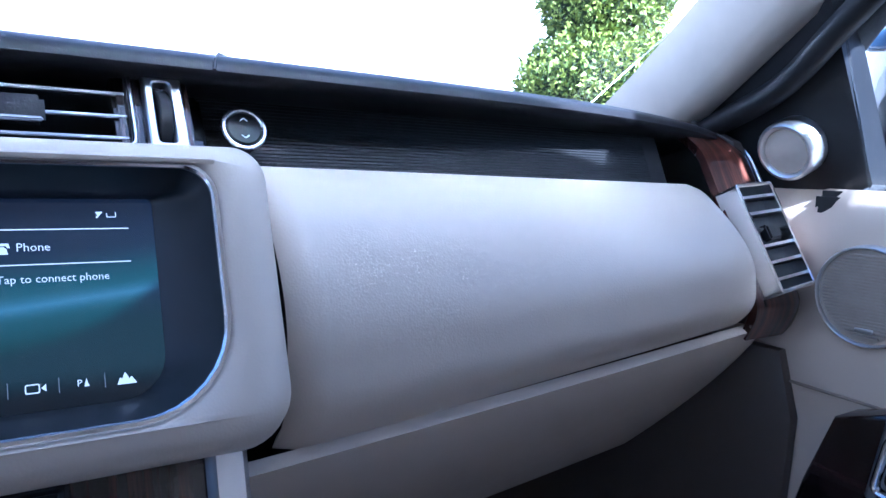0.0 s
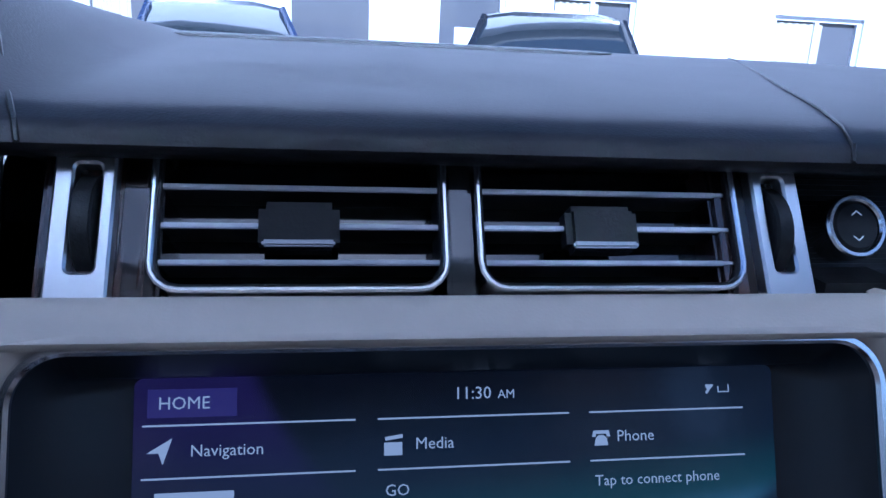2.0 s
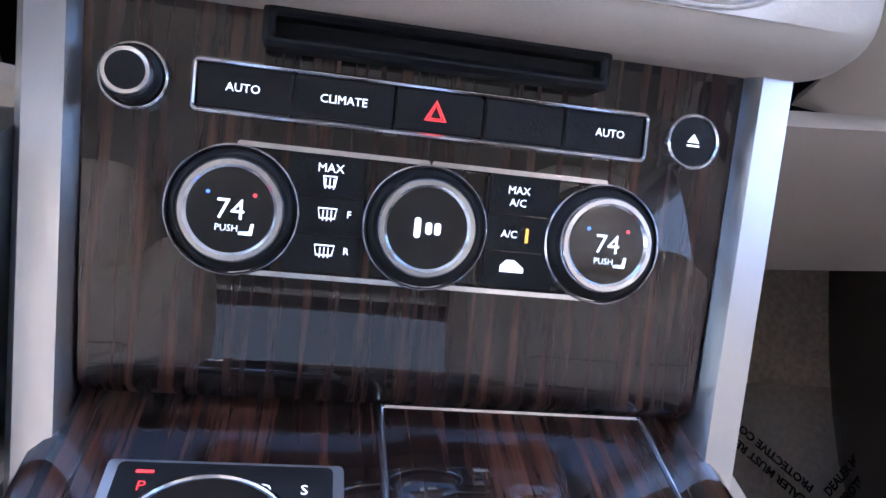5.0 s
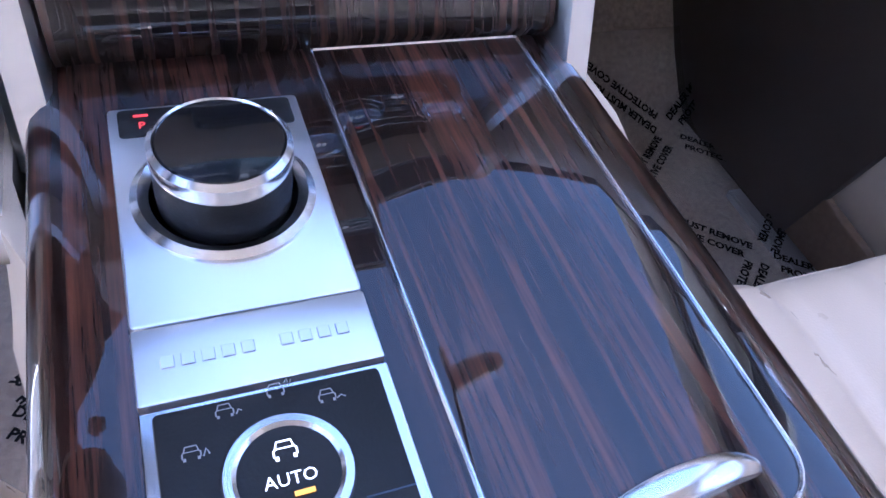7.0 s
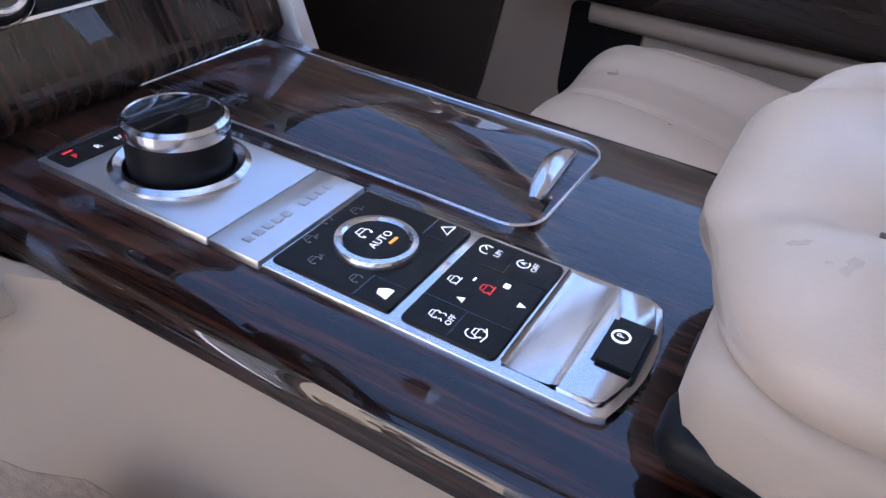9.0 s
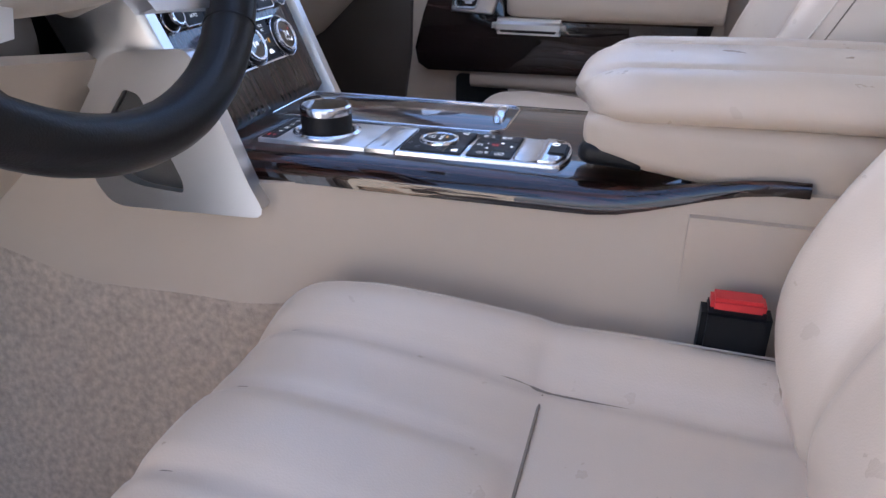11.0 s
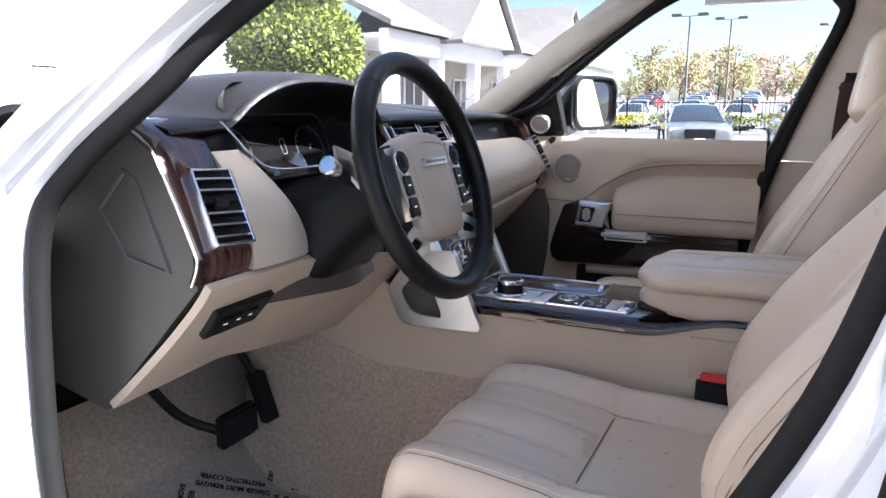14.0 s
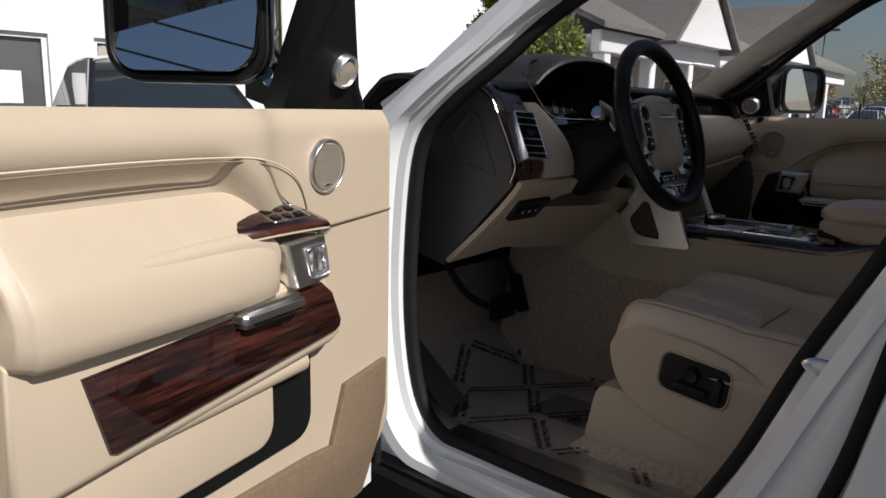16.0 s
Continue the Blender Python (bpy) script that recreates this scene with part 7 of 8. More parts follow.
under(part("pedal_pad", box((-0.415, 0.345, 0.655), (-0.305, 0.372, 0.725), 0.008), RUBBER, None), ped)
under(part("pedal_arm", tube(spline([(-0.40, 0.37, 0.69), (-0.46, 0.42, 0.74), (-0.53, 0.46, 0.86)], 5), 0.010, 8), BLACK, None), ped)
acc = thing("accelerator_pedal", "slim black accelerator pedal", "pedal", (-0.25, 0.37, 0.70))
under(part("pedal_pad", loft([[(-0.270, 0.355, 0.655), (-0.228, 0.355, 0.655), (-0.228, 0.372, 0.655), (-0.270, 0.372, 0.655)], [(-0.275, 0.385, 0.76), (-0.235, 0.385, 0.76), (-0.235, 0.405, 0.76), (-0.275, 0.405, 0.76)]]), RUBBER, None), acc)
under(part("pedal_arm", tube([(-0.255, 0.395, 0.75), (-0.29, 0.44, 0.86)], 0.009, 8), BLACK, None), acc)
rest = thing("foot_rest", "grey moulded foot rest beside the pedals", "foot rest", (-0.66, 0.32, 0.56))
under(part("rest_plate", loft([[(-0.70, 0.26, 0.485), (-0.62, 0.26, 0.485), (-0.62, 0.27, 0.500), (-0.70, 0.27, 0.500)], [(-0.70, 0.46, 0.62), (-0.62, 0.46, 0.62), (-0.62, 0.45, 0.635), (-0.70, 0.45, 0.635)]]), CAP, None), rest)
belt = thing("seat_belt", "dark brown seat belt hanging from the centre pillar", "seat belt", (0.66, -0.74, 1.39))
BELT = material("belt_webbing", (0.05, 0.03, 0.025), 0.8, vary=0.15, scale=60, bump=0.3, bump_scale=500)
under(part("belt_guide", box((0.655, -0.765, 1.365), (0.685, -0.715, 1.43), 0.012, 3), BLACK, None), belt)
pts = spline([(0.655, -0.742, 1.395), (0.645, -0.735, 1.30), (0.64, -0.73, 1.15), (0.645, -0.72, 0.95)], 5)
under(part("webbing", loft([[p + Vector((0, 0.024, 0)), p + Vector((0.002, 0.024, 0)), p + Vector((0.002, -0.024, 0)), p + Vector((0, -0.024, 0))] for p in pts]), BELT, None), belt)

# ---- outside: building ----
WALL = material("white_render", (0.78, 0.77, 0.80), 0.8, vary=0.05, scale=1.5, bump=0.3, bump_scale=60)
SHINGLE = material("grey_shingles", (0.17, 0.16, 0.155), 0.9, vary=0.35, scale=8, bump=0.6, bump_scale=40)
STONE = material("pale_stone", (0.50, 0.46, 0.40), 0.85, vary=0.25, scale=2.5, bump=0.5, bump_scale=20)
DARKGLASS = material("dark_window_glass", (0.10, 0.10, 0.11), 0.08, coat=0.5, vary=0.2, scale=2)
CURTAIN = material("beige_curtain", (0.45, 0.42, 0.36), 0.9, vary=0.15, scale=12)
bld = thing("showroom_building", "long white rendered building with doors and windows", "building", (6, 10.5, 0))


def wall_with_holes(x0, x1, y, z1, holes, mat, parent, thick=0.25):
    """Wall pieces round openings (x0, x1, z0, z1) in order along x."""
    def piece(a, b, c, d):
        if b - a > 0.01 and d - c > 0.01:
            under(part("wall", box((a, y, c), (b, y + thick, d)), mat, None, "white rendered wall"), parent)
    at_x = x0
    for hx0, hx1, hz0, hz1 in holes:
        piece(at_x, hx0, 0, z1)
        piece(hx0, hx1, 0, hz0)
        piece(hx0, hx1, hz1, z1)
        at_x = hx1
    piece(at_x, x1, 0, z1)


def fill_opening(hx0, hx1, hz0, hz1, y, kind):
    win = under(part("window" if kind != "door" else "door", box((hx0, y + 0.12, hz0), (hx1, y + 0.15, hz1)), DARKGLASS, None, "dark glazing"), bld)
    fr = 0.07
    for lo, hi in (((hx0, hz0), (hx0 + fr, hz1)), ((hx1 - fr, hz0), (hx1, hz1)), ((hx0 + fr, hz1 - fr), (hx1 - fr, hz1)), ((hx0 + fr, hz0), (hx1 - fr, hz0 + fr))):
        ob = part("frame", box((lo[0], y + 0.06, lo[1]), (hi[0], y + 0.118, hi[1])), WALL, None)
        under(ob, win)
    if kind == "curtain":
        under(part("curtain", sheet(grid_pts(lambda u, v: (hx0 + 0.1 + (hx1 - hx0 - 0.2) * 0.6 * u, y + 0.105 + 0.01 * math.sin(u * 40), hz0 + 0.1 + (hz1 - hz0 - 0.2) * v), 40, 2), 0.004), CURTAIN, None), win)
        under(part("mullion", box(((hx0 + hx1) / 2 - 0.03, y + 0.06, hz0 + fr), ((hx0 + hx1) / 2 + 0.03, y + 0.117, hz1 - fr)), WALL, None), win)
    if kind == "door":
        under(part("notice", box(((hx0 + hx1) / 2 - 0.2, y + 0.114, hz0 + 1.15), ((hx0 + hx1) / 2 + 0.15, y + 0.118, hz0 + 1.6)), WALL, None, "white notice sheet"), win)


front = [(-3.2, -2.2, 0.9, 2.1, "curtain"), (-0.6, 0.6, 0.02, 2.3, "window"), (1.45, 2.45, 0.02, 2.15, "door"), (3.1, 4.4, 0.9, 2.15, "curtain"), (6.6, 8.1, 0.5, 2.05, "curtain"), (11.0, 12.2, 0.6, 2.0, "window")]
wall_with_holes(-14, 15, 10.5, 6.0, [h[:4] for h in front], WALL, bld)
for h in front:
    fill_opening(*h[:4], 10.5, h[4])
under(part("roof", loft([[(-14.5, 9.9, 6.0), (15, 9.9, 6.0), (15, 16, 8.8), (-14.5, 16, 8.8)], [(-14.5, 9.9, 6.2), (15, 9.9, 6.2), (15, 16, 9.0), (-14.5, 16, 9.0)]]), SHINGLE, None), bld)
# porch wing with columns and gables
wing = thing("porch_building", "pale stone house with white columned porch and gables", "building", (22, 9, 0))
under(part("wall", box((15.2, 11.5, 0), (40, 11.8, 3.3)), STONE, None, "pale stone wall"), wing)
under(part("fascia", box((15.0, 8.7, 2.75), (40, 9.0, 3.3), 0.03), WALL, None), wing)
under(part("porch_ceiling", box((15.0, 9.0, 3.1), (40, 11.5, 3.2)), WALL, None), wing)
for k in range(9):
    col_ = under(part("column", box((15.3 + k * 2.7, 8.75, 0.3), (15.65 + k * 2.7, 9.1, 2.75), 0.02), WALL, None), wing)
    under(part("column_base", box((15.2 + k * 2.7, 8.65, 0.0), (15.75 + k * 2.7, 9.2, 0.3), 0.02), WALL, None), col_)
for k in range(5):
    wx = 16.9 + k * 4.0
    w_ = under(part("window", box((wx, 11.46, 0.9), (wx + 1.3, 11.5, 2.4)), DARKGLASS, None), wing)
    for a, b, c, d in ((wx - 0.08, wx, 0.82, 2.48), (wx + 1.3, wx + 1.38, 0.82, 2.48), (wx, wx + 1.3, 2.4, 2.48), (wx, wx + 1.3, 0.82, 0.9), (wx + 0.62, wx + 0.68, 0.9, 2.4)):
        under(part("frame", box((a, 11.42, c), (b, 11.458, d)), WALL, None), w_)
under(part("roof", loft([[(14.6, 8.4, 3.3), (41, 8.4, 3.3), (41, 16, 6.8), (14.6, 16, 6.8)], [(14.6, 8.4, 3.45), (41, 8.4, 3.45), (41, 16, 7.0), (14.6, 16, 7.0)]]), SHINGLE, None), wing)
for gx in (20.5, 29.5):
    g_ = under(part("gable", loft([[(gx - 2.2, 8.2, 3.3), (gx + 2.2, 8.2, 3.3), (gx, 8.2, 5.3)], [(gx - 2.2, 12, 3.3), (gx + 2.2, 12, 3.3), (gx, 12, 5.3)]]), WALL, None, "white gable"), wing)
    for sg in (-1, 1):
        under(part("gable_roof", loft([[(gx + sg * 2.5, 8.0, 3.15), (gx, 8.0, 5.42), (gx, 8.0, 5.55), (gx + sg * 2.6, 8.0, 3.25)], [(gx + sg * 2.5, 12, 3.15), (gx, 12, 5.42), (gx, 12, 5.55), (gx + sg * 2.6, 12, 3.25)]]), SHINGLE, None), g_)


# ---- shrubs and trees ----
def leaf_material(name, a, b):
    mt = material(name, a, 0.65, vary=0.0)
    nt = mt.node_tree
    bs = nt.nodes["Principled BSDF"]
    geo = nt.nodes.new("ShaderNodeNewGeometry")
    ramp = nt.nodes.new("ShaderNodeValToRGB")
    ramp.color_ramp.elements[0].color, ramp.color_ramp.elements[1].color = (*a, 1), (*b, 1)
    nt.links.new(geo.outputs["Random Per Island"], ramp.inputs["Fac"])
    nt.links.new(ramp.outputs["Color"], bs.inputs["Base Color"])
    return mt


CONIFER = leaf_material("conifer_green", (0.05, 0.09, 0.012), (0.36, 0.41, 0.06))
HEDGE = leaf_material("hedge_green", (0.06, 0.09, 0.015), (0.22, 0.24, 0.04))
YELLOW = leaf_material("yellow_green_leaf", (0.25, 0.25, 0.02), (0.45, 0.42, 0.05))
# autumn leaf colours, paled so that distant haze is put into them
HAZY_AUTUMN = [leaf_material("autumn_rust", (0.34, 0.22, 0.13), (0.50, 0.34, 0.20)), leaf_material("autumn_gold", (0.42, 0.33, 0.16), (0.56, 0.46, 0.24)), leaf_material("olive_leaf", (0.28, 0.28, 0.14), (0.42, 0.38, 0.20)), leaf_material("bare_twig_grey", (0.36, 0.30, 0.25), (0.52, 0.44, 0.37))]
CORE_SHADE = material("dark_foliage_core", (0.045, 0.06, 0.018), 0.9, vary=0.5, scale=30, bump=1.0, bump_scale=60)
BARK = material("bark", (0.12, 0.09, 0.07), 0.9, vary=0.3, scale=8, bump=0.6, bump_scale=30)


def leaves(spots, size, rng, per=1):
    """Small folded leaf tufts at spots, as one mesh."""
    vs, fs = [], []
    for p, out in spots:
        for _ in range(per):
            d = Vector((rng.gauss(0, 1), rng.gauss(0, 1), rng.gauss(0, 1))).normalized()
            d = (d + out * 0.9).normalized()
            q = d.cross(Vector((rng.gauss(0, 1), rng.gauss(0, 1), rng.gauss(0, 1)))).normalized()
            s_ = size * rng.uniform(0.6, 1.4)
            o = p + Vector((rng.gauss(0, 1), rng.gauss(0, 1), rng.gauss(0, 1))) * size * 0.6
            n = len(vs)
            vs += [o - q * s_ * 0.35, o + q * s_ * 0.35, o + d * s_ + q * s_ * 0.15, o + d * s_ * 0.9 - q * s_ * 0.2]
            fs.append((n, n + 1, n + 2, n + 3))
    me = bpy.data.meshes.new("leaves")
    me.from_pydata([tuple(v) for v in vs], [], fs)
    return me


def mesh_part(name, me, mat, parent, label=""):
    me.materials.append(mat)
    ob = new(name, me)
    under(ob, parent)
    if label:
        tagged(ob, label)
    return ob


def topiary(x, y):
    rng = random.Random(int(x * 7))
    root = thing("topiary_shrub", "clipped conifer shrub in rounded tiers", "shrub", (x, y, 0))
    under(part("trunk", tube([(x, y, 0), (x, y, 1.0), (x, y, 2.6)], [0.07, 0.06, 0.03], 8), BARK, None), root)
    tiers = ((0.62, 0.60, 0.50), (1.22, 0.58, 0.40), (1.78, 0.53, 0.38), (2.30, 0.40, 0.36), (2.80, 0.26, 0.32))
    spots = []
    for cz, r, h in tiers:
        for _ in range(int(30000 * r)):
            d = Vector((rng.gauss(0, 1), rng.gauss(0, 1), rng.gauss(0, 1))).normalized()
            k = rng.uniform(0.80, 1.0) * (1 + 0.10 * noise.noise(d * 3 + Vector((cz, 0, 0))))
            spots.append((Vector((x + d.x * r * k, y + d.y * r * k, cz + d.z * h * k)), d))
    # solid dark lumps close the gaps and stand for shade inside the foliage
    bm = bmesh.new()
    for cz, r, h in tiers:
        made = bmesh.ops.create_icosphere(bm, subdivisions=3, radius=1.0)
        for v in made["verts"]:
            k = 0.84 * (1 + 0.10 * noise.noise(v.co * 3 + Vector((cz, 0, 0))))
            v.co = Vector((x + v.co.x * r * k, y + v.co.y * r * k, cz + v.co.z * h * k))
    under(part("shade_core", bm, CORE_SHADE, None, "dark solid core standing for the shade inside the foliage", 80), root)
    mesh_part("crown", leaves(spots, 0.026, rng), CONIFER, root, "dense bright green conifer foliage")


topiary(3.45, 2.98)


def make_tree(seed, mat, h=9.0, bare=0.0):
    rng = random.Random(seed)
    root = thing("tree", "autumn tree with rusty leaves behind the car park" if mat is HAZY_AUTUMN[0] else ("autumn tree with golden leaves" if mat is HAZY_AUTUMN[1] else ("olive green tree behind the car park" if mat is HAZY_AUTUMN[2] else "bare grey-brown tree with fine twigs")), "tree", (0, 0, 0), "far trees")
    bm = tube(spline([(0, 0, 0), (0.1, 0, h * 0.3), (0.0, 0.1, h * 0.6), (0.1, 0, h * 0.9)], 3), [0.22 - 0.02 * i for i in range(10)], 7)
    spots = []
    for k in range(22):
        a = rng.uniform(0, 6.28)
        z0 = h * rng.uniform(0.08, 0.7)
        ln = h * rng.uniform(0.18, 0.34)
        e = Vector((math.cos(a) * ln, math.sin(a) * ln, z0 + ln * rng.uniform(0.5, 1.1)))
        tube([(0, 0, z0), e * 0.5 + Vector((0, 0, z0 * 0.5)), e], [0.08, 0.05, 0.02], 5, bm=bm)
        for _ in range(4):
            c = e + Vector((rng.gauss(0, 1), rng.gauss(0, 1), rng.gauss(0, 0.8))) * h * 0.06
            for _ in range(22):
                d = Vector((rng.gauss(0, 1), rng.gauss(0, 1), rng.gauss(0, 1))).normalized()
                spots.append((c + d * h * 0.07 * rng.uniform(0.3, 1.1), d))
    under(part("trunk", bm, BARK, None), root)
    mesh_part("crown", leaves(spots, h * 0.035, rng), mat, root)
    return root


kinds = [make_tree(11 + i, HAZY_AUTUMN[i % 4]) for i in range(4)]
rng = random.Random(3)
spots_ = []
for i in range(90):
    spots_.append((rng.uniform(104, 150), -110 + 2.2 * i + rng.uniform(-2, 2)))
for i, (x, y) in enumerate(spots_):
    m_ = pose(x, y, rise(x) - 0.2, 0, 0, rng.uniform(0, 360)) @ Matrix.Scale(rng.uniform(0.5, 1.0), 4)
    if i < 4:
        kinds[i].matrix_world = m_
    else:
        t_ = copy_thing(kinds[i % 4], m_)
        t_.matrix_world = m_
# low hill in the distance
HILL = material("distant_hill", (0.20, 0.16, 0.12), 0.95, vary=0.35, scale=0.06)
bm = sheet(grid_pts(lambda u, v: (160 + 200 * v, -420 + 760 * u, 2.0 + 26 * math.sin(math.pi * min(1, v * 0.9)) * (0.5 + 0.35 * math.sin(u * 7) + 0.15 * math.sin(u * 19))), 60, 10))
tagged(part("backdrop", bm, HILL), "low wooded hill in the distance", "backdrop", kind="structure")

# ---- hedge and fence along the car park ----
def hedge(x, y0, y1, mat, label):
    rng = random.Random(int(y0 * 7) + 99)
    spots = []
    for _ in range(int((y1 - y0) * 260)):
        y = rng.uniform(y0, y1)
        a = rng.uniform(0, math.pi)
        d = Vector((math.cos(a), rng.gauss(0, 0.3), math.sin(a)))
        spots.append((Vector((x + d.x * 0.5, y, 0.45 + d.z * (0.45 + 0.1 * math.sin(y * 3)))), d))
    me = leaves(spots, 0.10, rng)
    me.materials.append(mat)
    tagged(new("hedge", me), label, "hedge", kind="stuff")


hedge(39.5, -26, 6.5, HEDGE, "low green clipped hedge along the fence")
hedge(39.0, 6.6, 9.6, YELLOW, "bright yellow-green shrub by the fence")
hedge(39.5, 9.7, 26, HEDGE, "low green clipped hedge along the fence")
IRON = material("black_iron", (0.02, 0.02, 0.02), 0.5, vary=0.2, scale=20)
fence = thing("iron_fence", "black iron picket fence behind the hedge", "fence", (41, 0, 0))
bm = bmesh.new()
for i in range(420):
    y = -40 + i * 0.19
    box((40.99, y, 0.1), (41.01, y + 0.02, 1.75), bm=bm)
tagged(under(part("pickets", bm, IRON, None), fence), kind="stuff")
for z in (0.25, 1.6):
    under(part("rail", box((40.98, -40, z), (41.02, 40, z + 0.04)), IRON, None), fence)
for i in range(28):
    under(part("post", box((40.96, -40 + i * 3, 0), (41.04, -39.92 + i * 3, 1.9)), IRON, None), fence)


# ---- street lamps ----
POLE = material("grey_pole", (0.16, 0.15, 0.14), 0.6, vary=0.15, scale=10)
def lamp(x, y, h, first=None):
    if first is not None:
        return copy_thing(first, pose(x, y, rise(x), 0, 0, 0) @ Matrix.Diagonal((1, 1, h / 7.5, 1)))
    root = thing("street_lamp", "tall grey lamp post with twin heads", "street lamp", (x, y, 0), "car park lamps")
    under(part("pole", tube([(x, y, 0), (x, y, 7.4)], [0.09, 0.06], 10), POLE, None), root)
    under(part("arm", tube([(x, y - 0.9, 7.4), (x, y + 0.9, 7.4)], 0.035, 8), POLE, None), root)
    for s in (-1, 1):
        under(part("lamp_head", box((x - 0.17, y + s * 0.85 - 0.35, 7.38), (x + 0.17, y + s * 0.85 + 0.35, 7.58), 0.04), POLE, None), root)
    return root


l0 = lamp(52.0, 6.4, 7.5)
for x, y in ((62.0, 4.6), (70, 17.5), (58, -9.5), (75, -3.0), (66, -20), (80, 30)):
    lamp(x, y, 7.5, l0)


# ---- parked cars ----
CARGLASS = material("car_window_glass", (0.02, 0.025, 0.03), 0.04, coat=1.0, vary=0.1)
TYRE = material("tyre_rubber", (0.02, 0.02, 0.02), 0.8, vary=0.2, scale=20)
LAMPGLASS = material("headlamp_glass", (0.65, 0.66, 0.68), 0.08, coat=1.0, vary=0.05)


def parked(name, label, paint, m, suv=False, group=""):
    """A parked car, front towards -y in its own frame."""
    root = new(name)
    root.matrix_world = m
    root.empty_display_size = 0.1
    tagged(root, label, "car", group)
    H = 1.68 if suv else 1.42
    B = 1.06 if suv else 0.92
    half = 0.94

    def add(nm, bm, mat, lab="", par=None, angle=40):
        return under(part(nm, bm, mat, None, lab, angle, m), par or root)

    secs = []
    for y, k, zt, zb in ((-2.32, 0.80, 0.62, 0.30), (-2.28, 0.92, 0.74, 0.26), (-2.1, 0.98, B - 0.10, 0.24), (-1.6, 1.0, B - 0.03, 0.22), (-1.0, 1.0, B, 0.22), (1.2, 1.0, B + 0.02, 0.22), (2.0, 0.98, B + 0.02, 0.26), (2.28, 0.9, B - 0.1, 0.32), (2.34, 0.82, 0.7, 0.4)):
        w = half * k
        secs.append([(-w, y, zb), (-w * 1.0, y, zb + 0.2), (-w * 1.0, y, (zb + zt) / 2 + 0.05), (-w * 0.97, y, zt - 0.05), (-w * 0.84, y, zt), (0, y, zt + 0.035), (w * 0.84, y, zt), (w * 0.97, y, zt - 0.05), (w, y, (zb + zt) / 2 + 0.05), (w, y, zb + 0.2), (w, y, zb)])
    add("body", loft(flow(secs, 3)), paint, "", None, 50)
    cab = []
    for y, k, z in ((-1.05, 0.86, B), (-0.25, 0.67, H - 0.05), (0.1, 0.64, H - 0.01), (0.9, 0.63, H), (1.55, 0.65, H - 0.05), (2.1 if suv else 1.95, 0.82, B + 0.05)):
        cab.append([(-half * k * (1.0), y, z), (half * k, y, z)])
    top = [[(p[0][0], p[0][1], B - 0.02), (p[0][0] * 1.0, p[0][1], p[0][2]), (p[0][0] * 0.55, p[0][1], p[0][2] + 0.05), (p[1][0] * 0.55, p[1][1], p[1][2] + 0.05), (p[1][0], p[1][1], p[1][2]), (p[1][0], p[1][1], B - 0.02)] for p in cab]
    gl = add("greenhouse", loft(top), CARGLASS, "dark glazing")
    rf = [[(x * 1.01, y, z + 0.006) for x, y, z in sec[1:5]] + [(x * 0.98, y, z - 0.05) for x, y, z in sec[4:0:-1]] for sec in top[1:5]]
    add("roof", loft(rf), paint)
    for s in (-1, 1):
        a, b = top[0][1 if s < 0 else 4], top[1][1 if s < 0 else 4]
        add("windscreen_post", tube([a, b], 0.035, 6), paint)
        add("wing_mirror", box((s * 0.98 - 0.10, -0.80, B - 0.02), (s * 0.98 + 0.10, -0.68, B + 0.13), 0.04, 2), paint)
        add("headlamp", box((s * 0.66 - 0.20, -2.29, 0.62), (s * 0.66 + 0.18, -2.05, 0.78), 0.04, 2), LAMPGLASS)
        for y in (-1.42, 1.42):
            bm = revolve([(0.0, -0.11), (0.20, -0.11), (0.22, -0.09), (0.32, -0.11), (0.345, -0.08), (0.345, 0.08), (0.32, 0.11), (0.0, 0.11)], 20)
            bm.transform(Matrix.Translation((s * 0.86, y, 0.345)) @ Matrix.Rotation(radians(90), 4, "Y"))
            wh = add("wheel", bm, TYRE)
            bm = revolve([(0.0, -0.02), (0.21, -0.02), (0.21, 0.01), (0.05, 0.02), (0.0, 0.02)], 16)
            bm.transform(Matrix.Translation((s * 0.965, y, 0.345)) @ Matrix.Rotation(radians(90), 4, "Y"))
            add("rim", bm, ALU, "", wh)
    add("grille", box((-0.42, -2.36, 0.48), (0.42, -2.26, 0.74), 0.02), BLACK)
    add("plate_bar", box((-0.15, -2.40, 0.40), (0.15, -2.35, 0.48)), WHITE_PRINT)
    return root


PAINTS = {"silver": (0.50, 0.52, 0.55), "white": (0.80, 0.80, 0.80), "navy": (0.02, 0.03, 0.07), "black": (0.012, 0.012, 0.014), "grey": (0.13, 0.14, 0.15), "red": (0.30, 0.02, 0.02)}
PM = {k: material(k + "_car_paint", v, 0.25, coat=1.0, vary=0.02) for k, v in PAINTS.items()}
parked("suv", "dark grey sport utility car parked nose towards the building", PM["black"], pose(2.05, 6.85, 0, 0, 0, -15), True)
parked("suv", "navy sport utility car parked in a row", PM["navy"], pose(-1.15, 7.9, 0, 0, 0, 8), True)
parked("saloon", "dark silver saloon car beyond the passenger window", PM["grey"], pose(23.0, 2.3, 0, 0, 0, -78))
parked("saloon", "silver saloon car parked by the hedge", PM["silver"], pose(22.6, -1.0, 0, 0, 0, -82))
base_cars = {}
rng = random.Random(8)
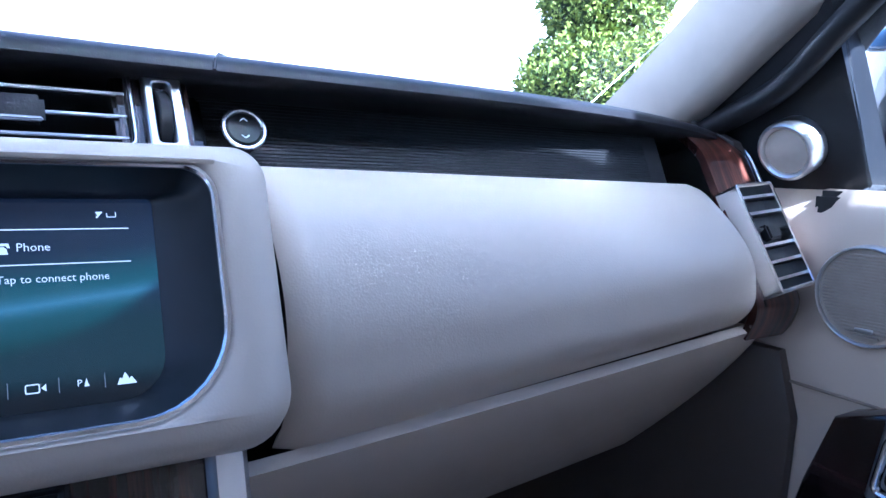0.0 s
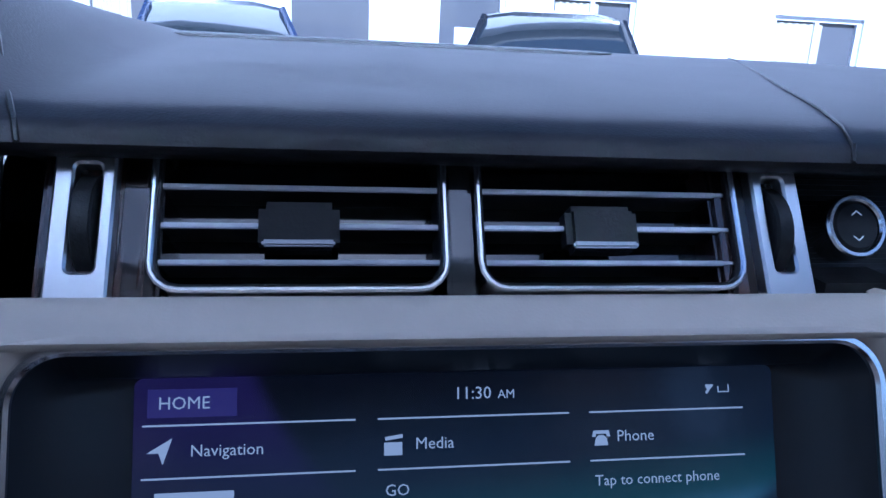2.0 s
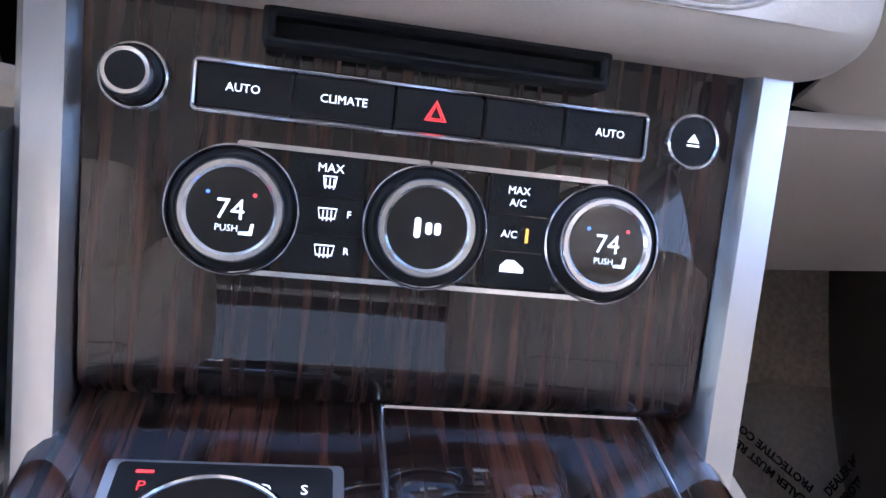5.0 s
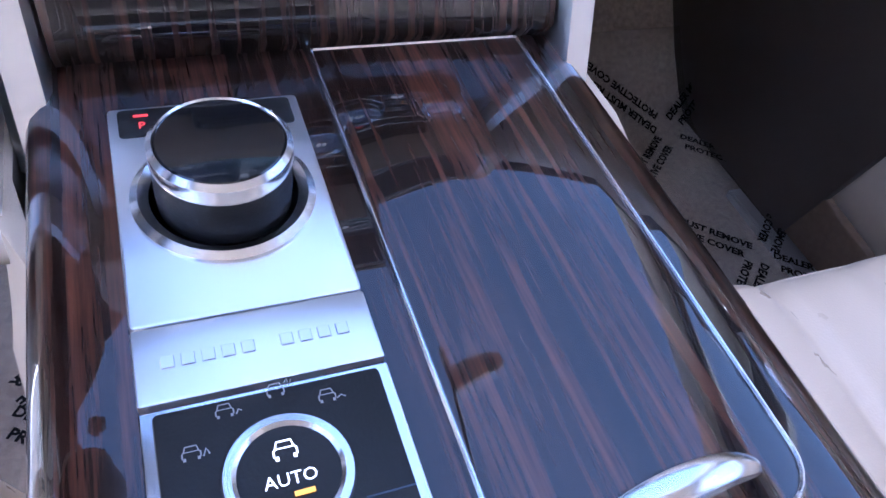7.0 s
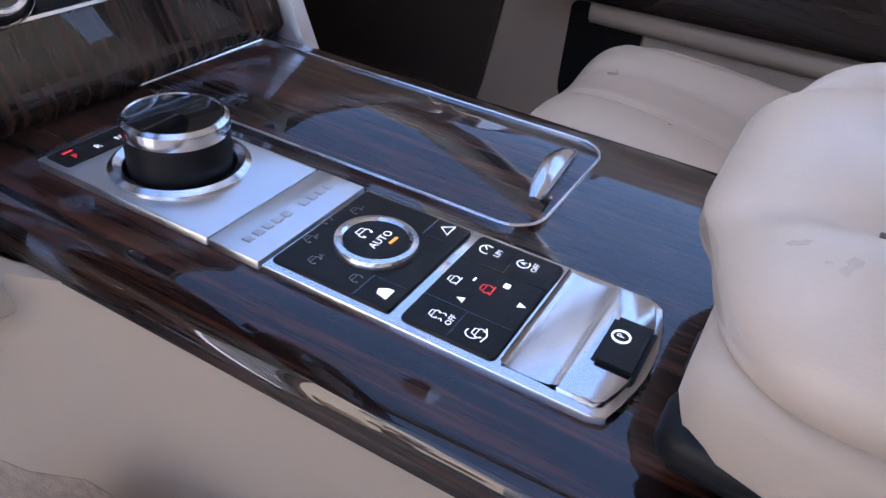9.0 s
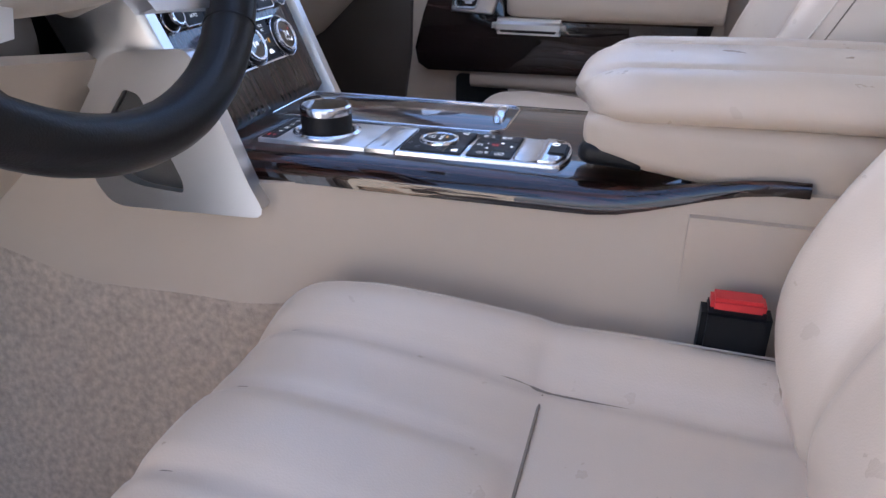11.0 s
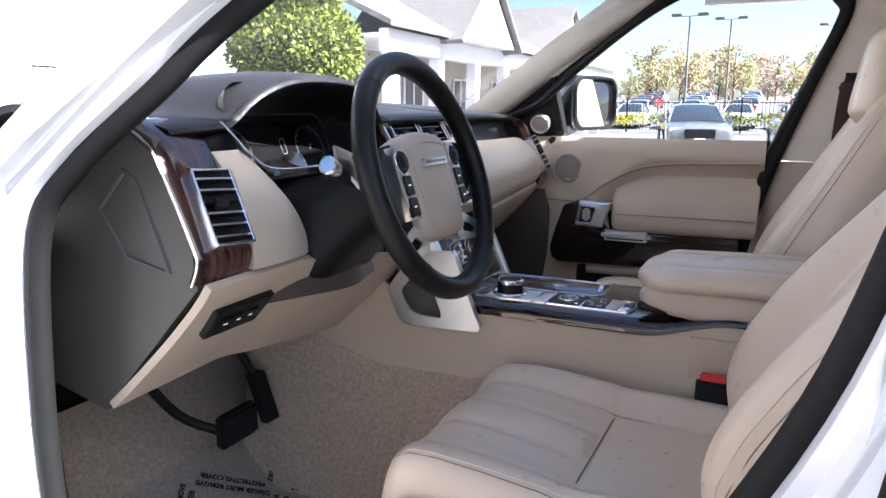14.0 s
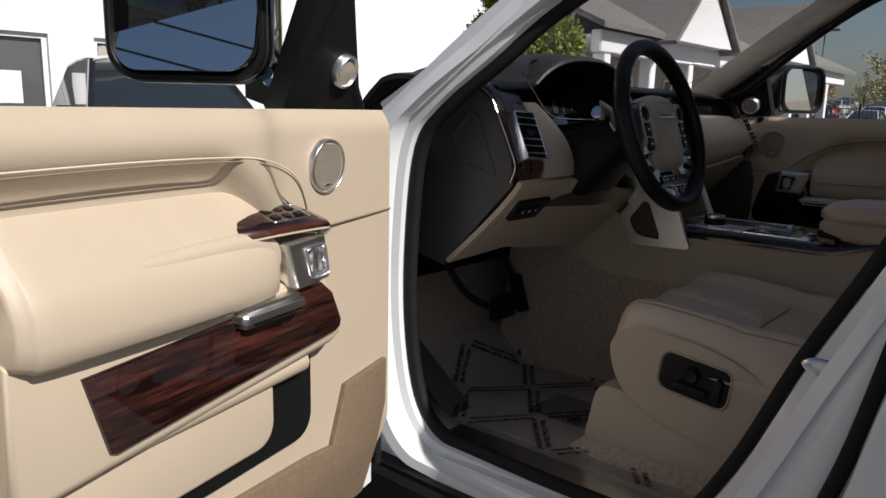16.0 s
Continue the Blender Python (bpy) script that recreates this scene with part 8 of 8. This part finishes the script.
for r, x in enumerate((46.0, 54.0, 61.0, 69.0, 76.0, 85.0, 93.0)):
    for i in range(14):
        y = -24 - 2.5 * r + i * (3.3 + 0.35 * r) + rng.uniform(-0.3, 0.3)
        key = rng.choice(["white", "white", "silver", "silver", "black", "grey", "navy", "white", "red"])
        m_ = pose(x, y, rise(x), 0, 0, -90 + rng.uniform(-2, 2))
        if key not in base_cars:
            base_cars[key] = parked("parked_car", key + " car in the far parking rows", PM[key], m_, False, "far parked cars")
        else:
            copy_thing(base_cars[key], m_)

# ---- utility pole, wires and a bare tree beside the car ----
TIMBER = material("weathered_timber", (0.16, 0.12, 0.09), 0.9, vary=0.3, scale=6, bump=0.5, bump_scale=40)
up_ = thing("utility_pole", "brown timber utility pole with a crossarm", "utility pole", (-12.4, -1.9, 0))
under(part("pole", tube([(-12.4, -1.9, 0), (-12.4, -1.9, 11.5)], [0.16, 0.11], 12), TIMBER, None), up_)
under(part("crossarm", box((-12.46, -3.1, 10.4), (-12.34, -0.7, 10.55), 0.02), TIMBER, None), up_)
wires = thing("power_cables", "black overhead power cables", "cables", (-12.4, -1.9, 8.0))
for dy, z in ((-1.1, 10.6), (1.1, 10.6), (0.14, 9.0), (0.14, 8.3)):
    pts = [(-12.4 - 0.25 * (k - 10), -1.9 + dy + 3.0 * (k - 10), z - 0.9 + 0.009 * (k - 10) ** 2 * 1.0) for k in range(21)]
    under(part("cable", tube(pts, 0.022, 6), IRON, None), wires)
t_ = copy_thing(kinds[3], pose(-15.5, -5.2, 0, 0, 0, 40))
t_.matrix_world = pose(-15.5, -5.2, 0, 0, 0, 40)

# ---- road wheels of the car ----
for sx in (-1, 1):
    for y in (1.30, -1.62):
        wm_ = Matrix.Translation((sx * 0.80, y, 0.375)) @ Matrix.Rotation(radians(90), 4, "Y")
        tyre = part("wheel", revolve([(0.0, -0.12), (0.24, -0.12), (0.26, -0.10), (0.35, -0.12), (0.375, -0.09), (0.375, 0.09), (0.35, 0.12), (0.26, 0.10), (0.24, 0.12), (0.0, 0.12)], 32), TYRE, car, "black road tyre", m=wm_)
        part("rim", revolve([(0.0, -0.02), (0.245, -0.02), (0.245, 0.012), (0.06, 0.025), (0.0, 0.025)], 24), ALU, tyre, m=Matrix.Translation((sx * 0.918, y, 0.375)) @ Matrix.Rotation(radians(90), 4, "Y"))
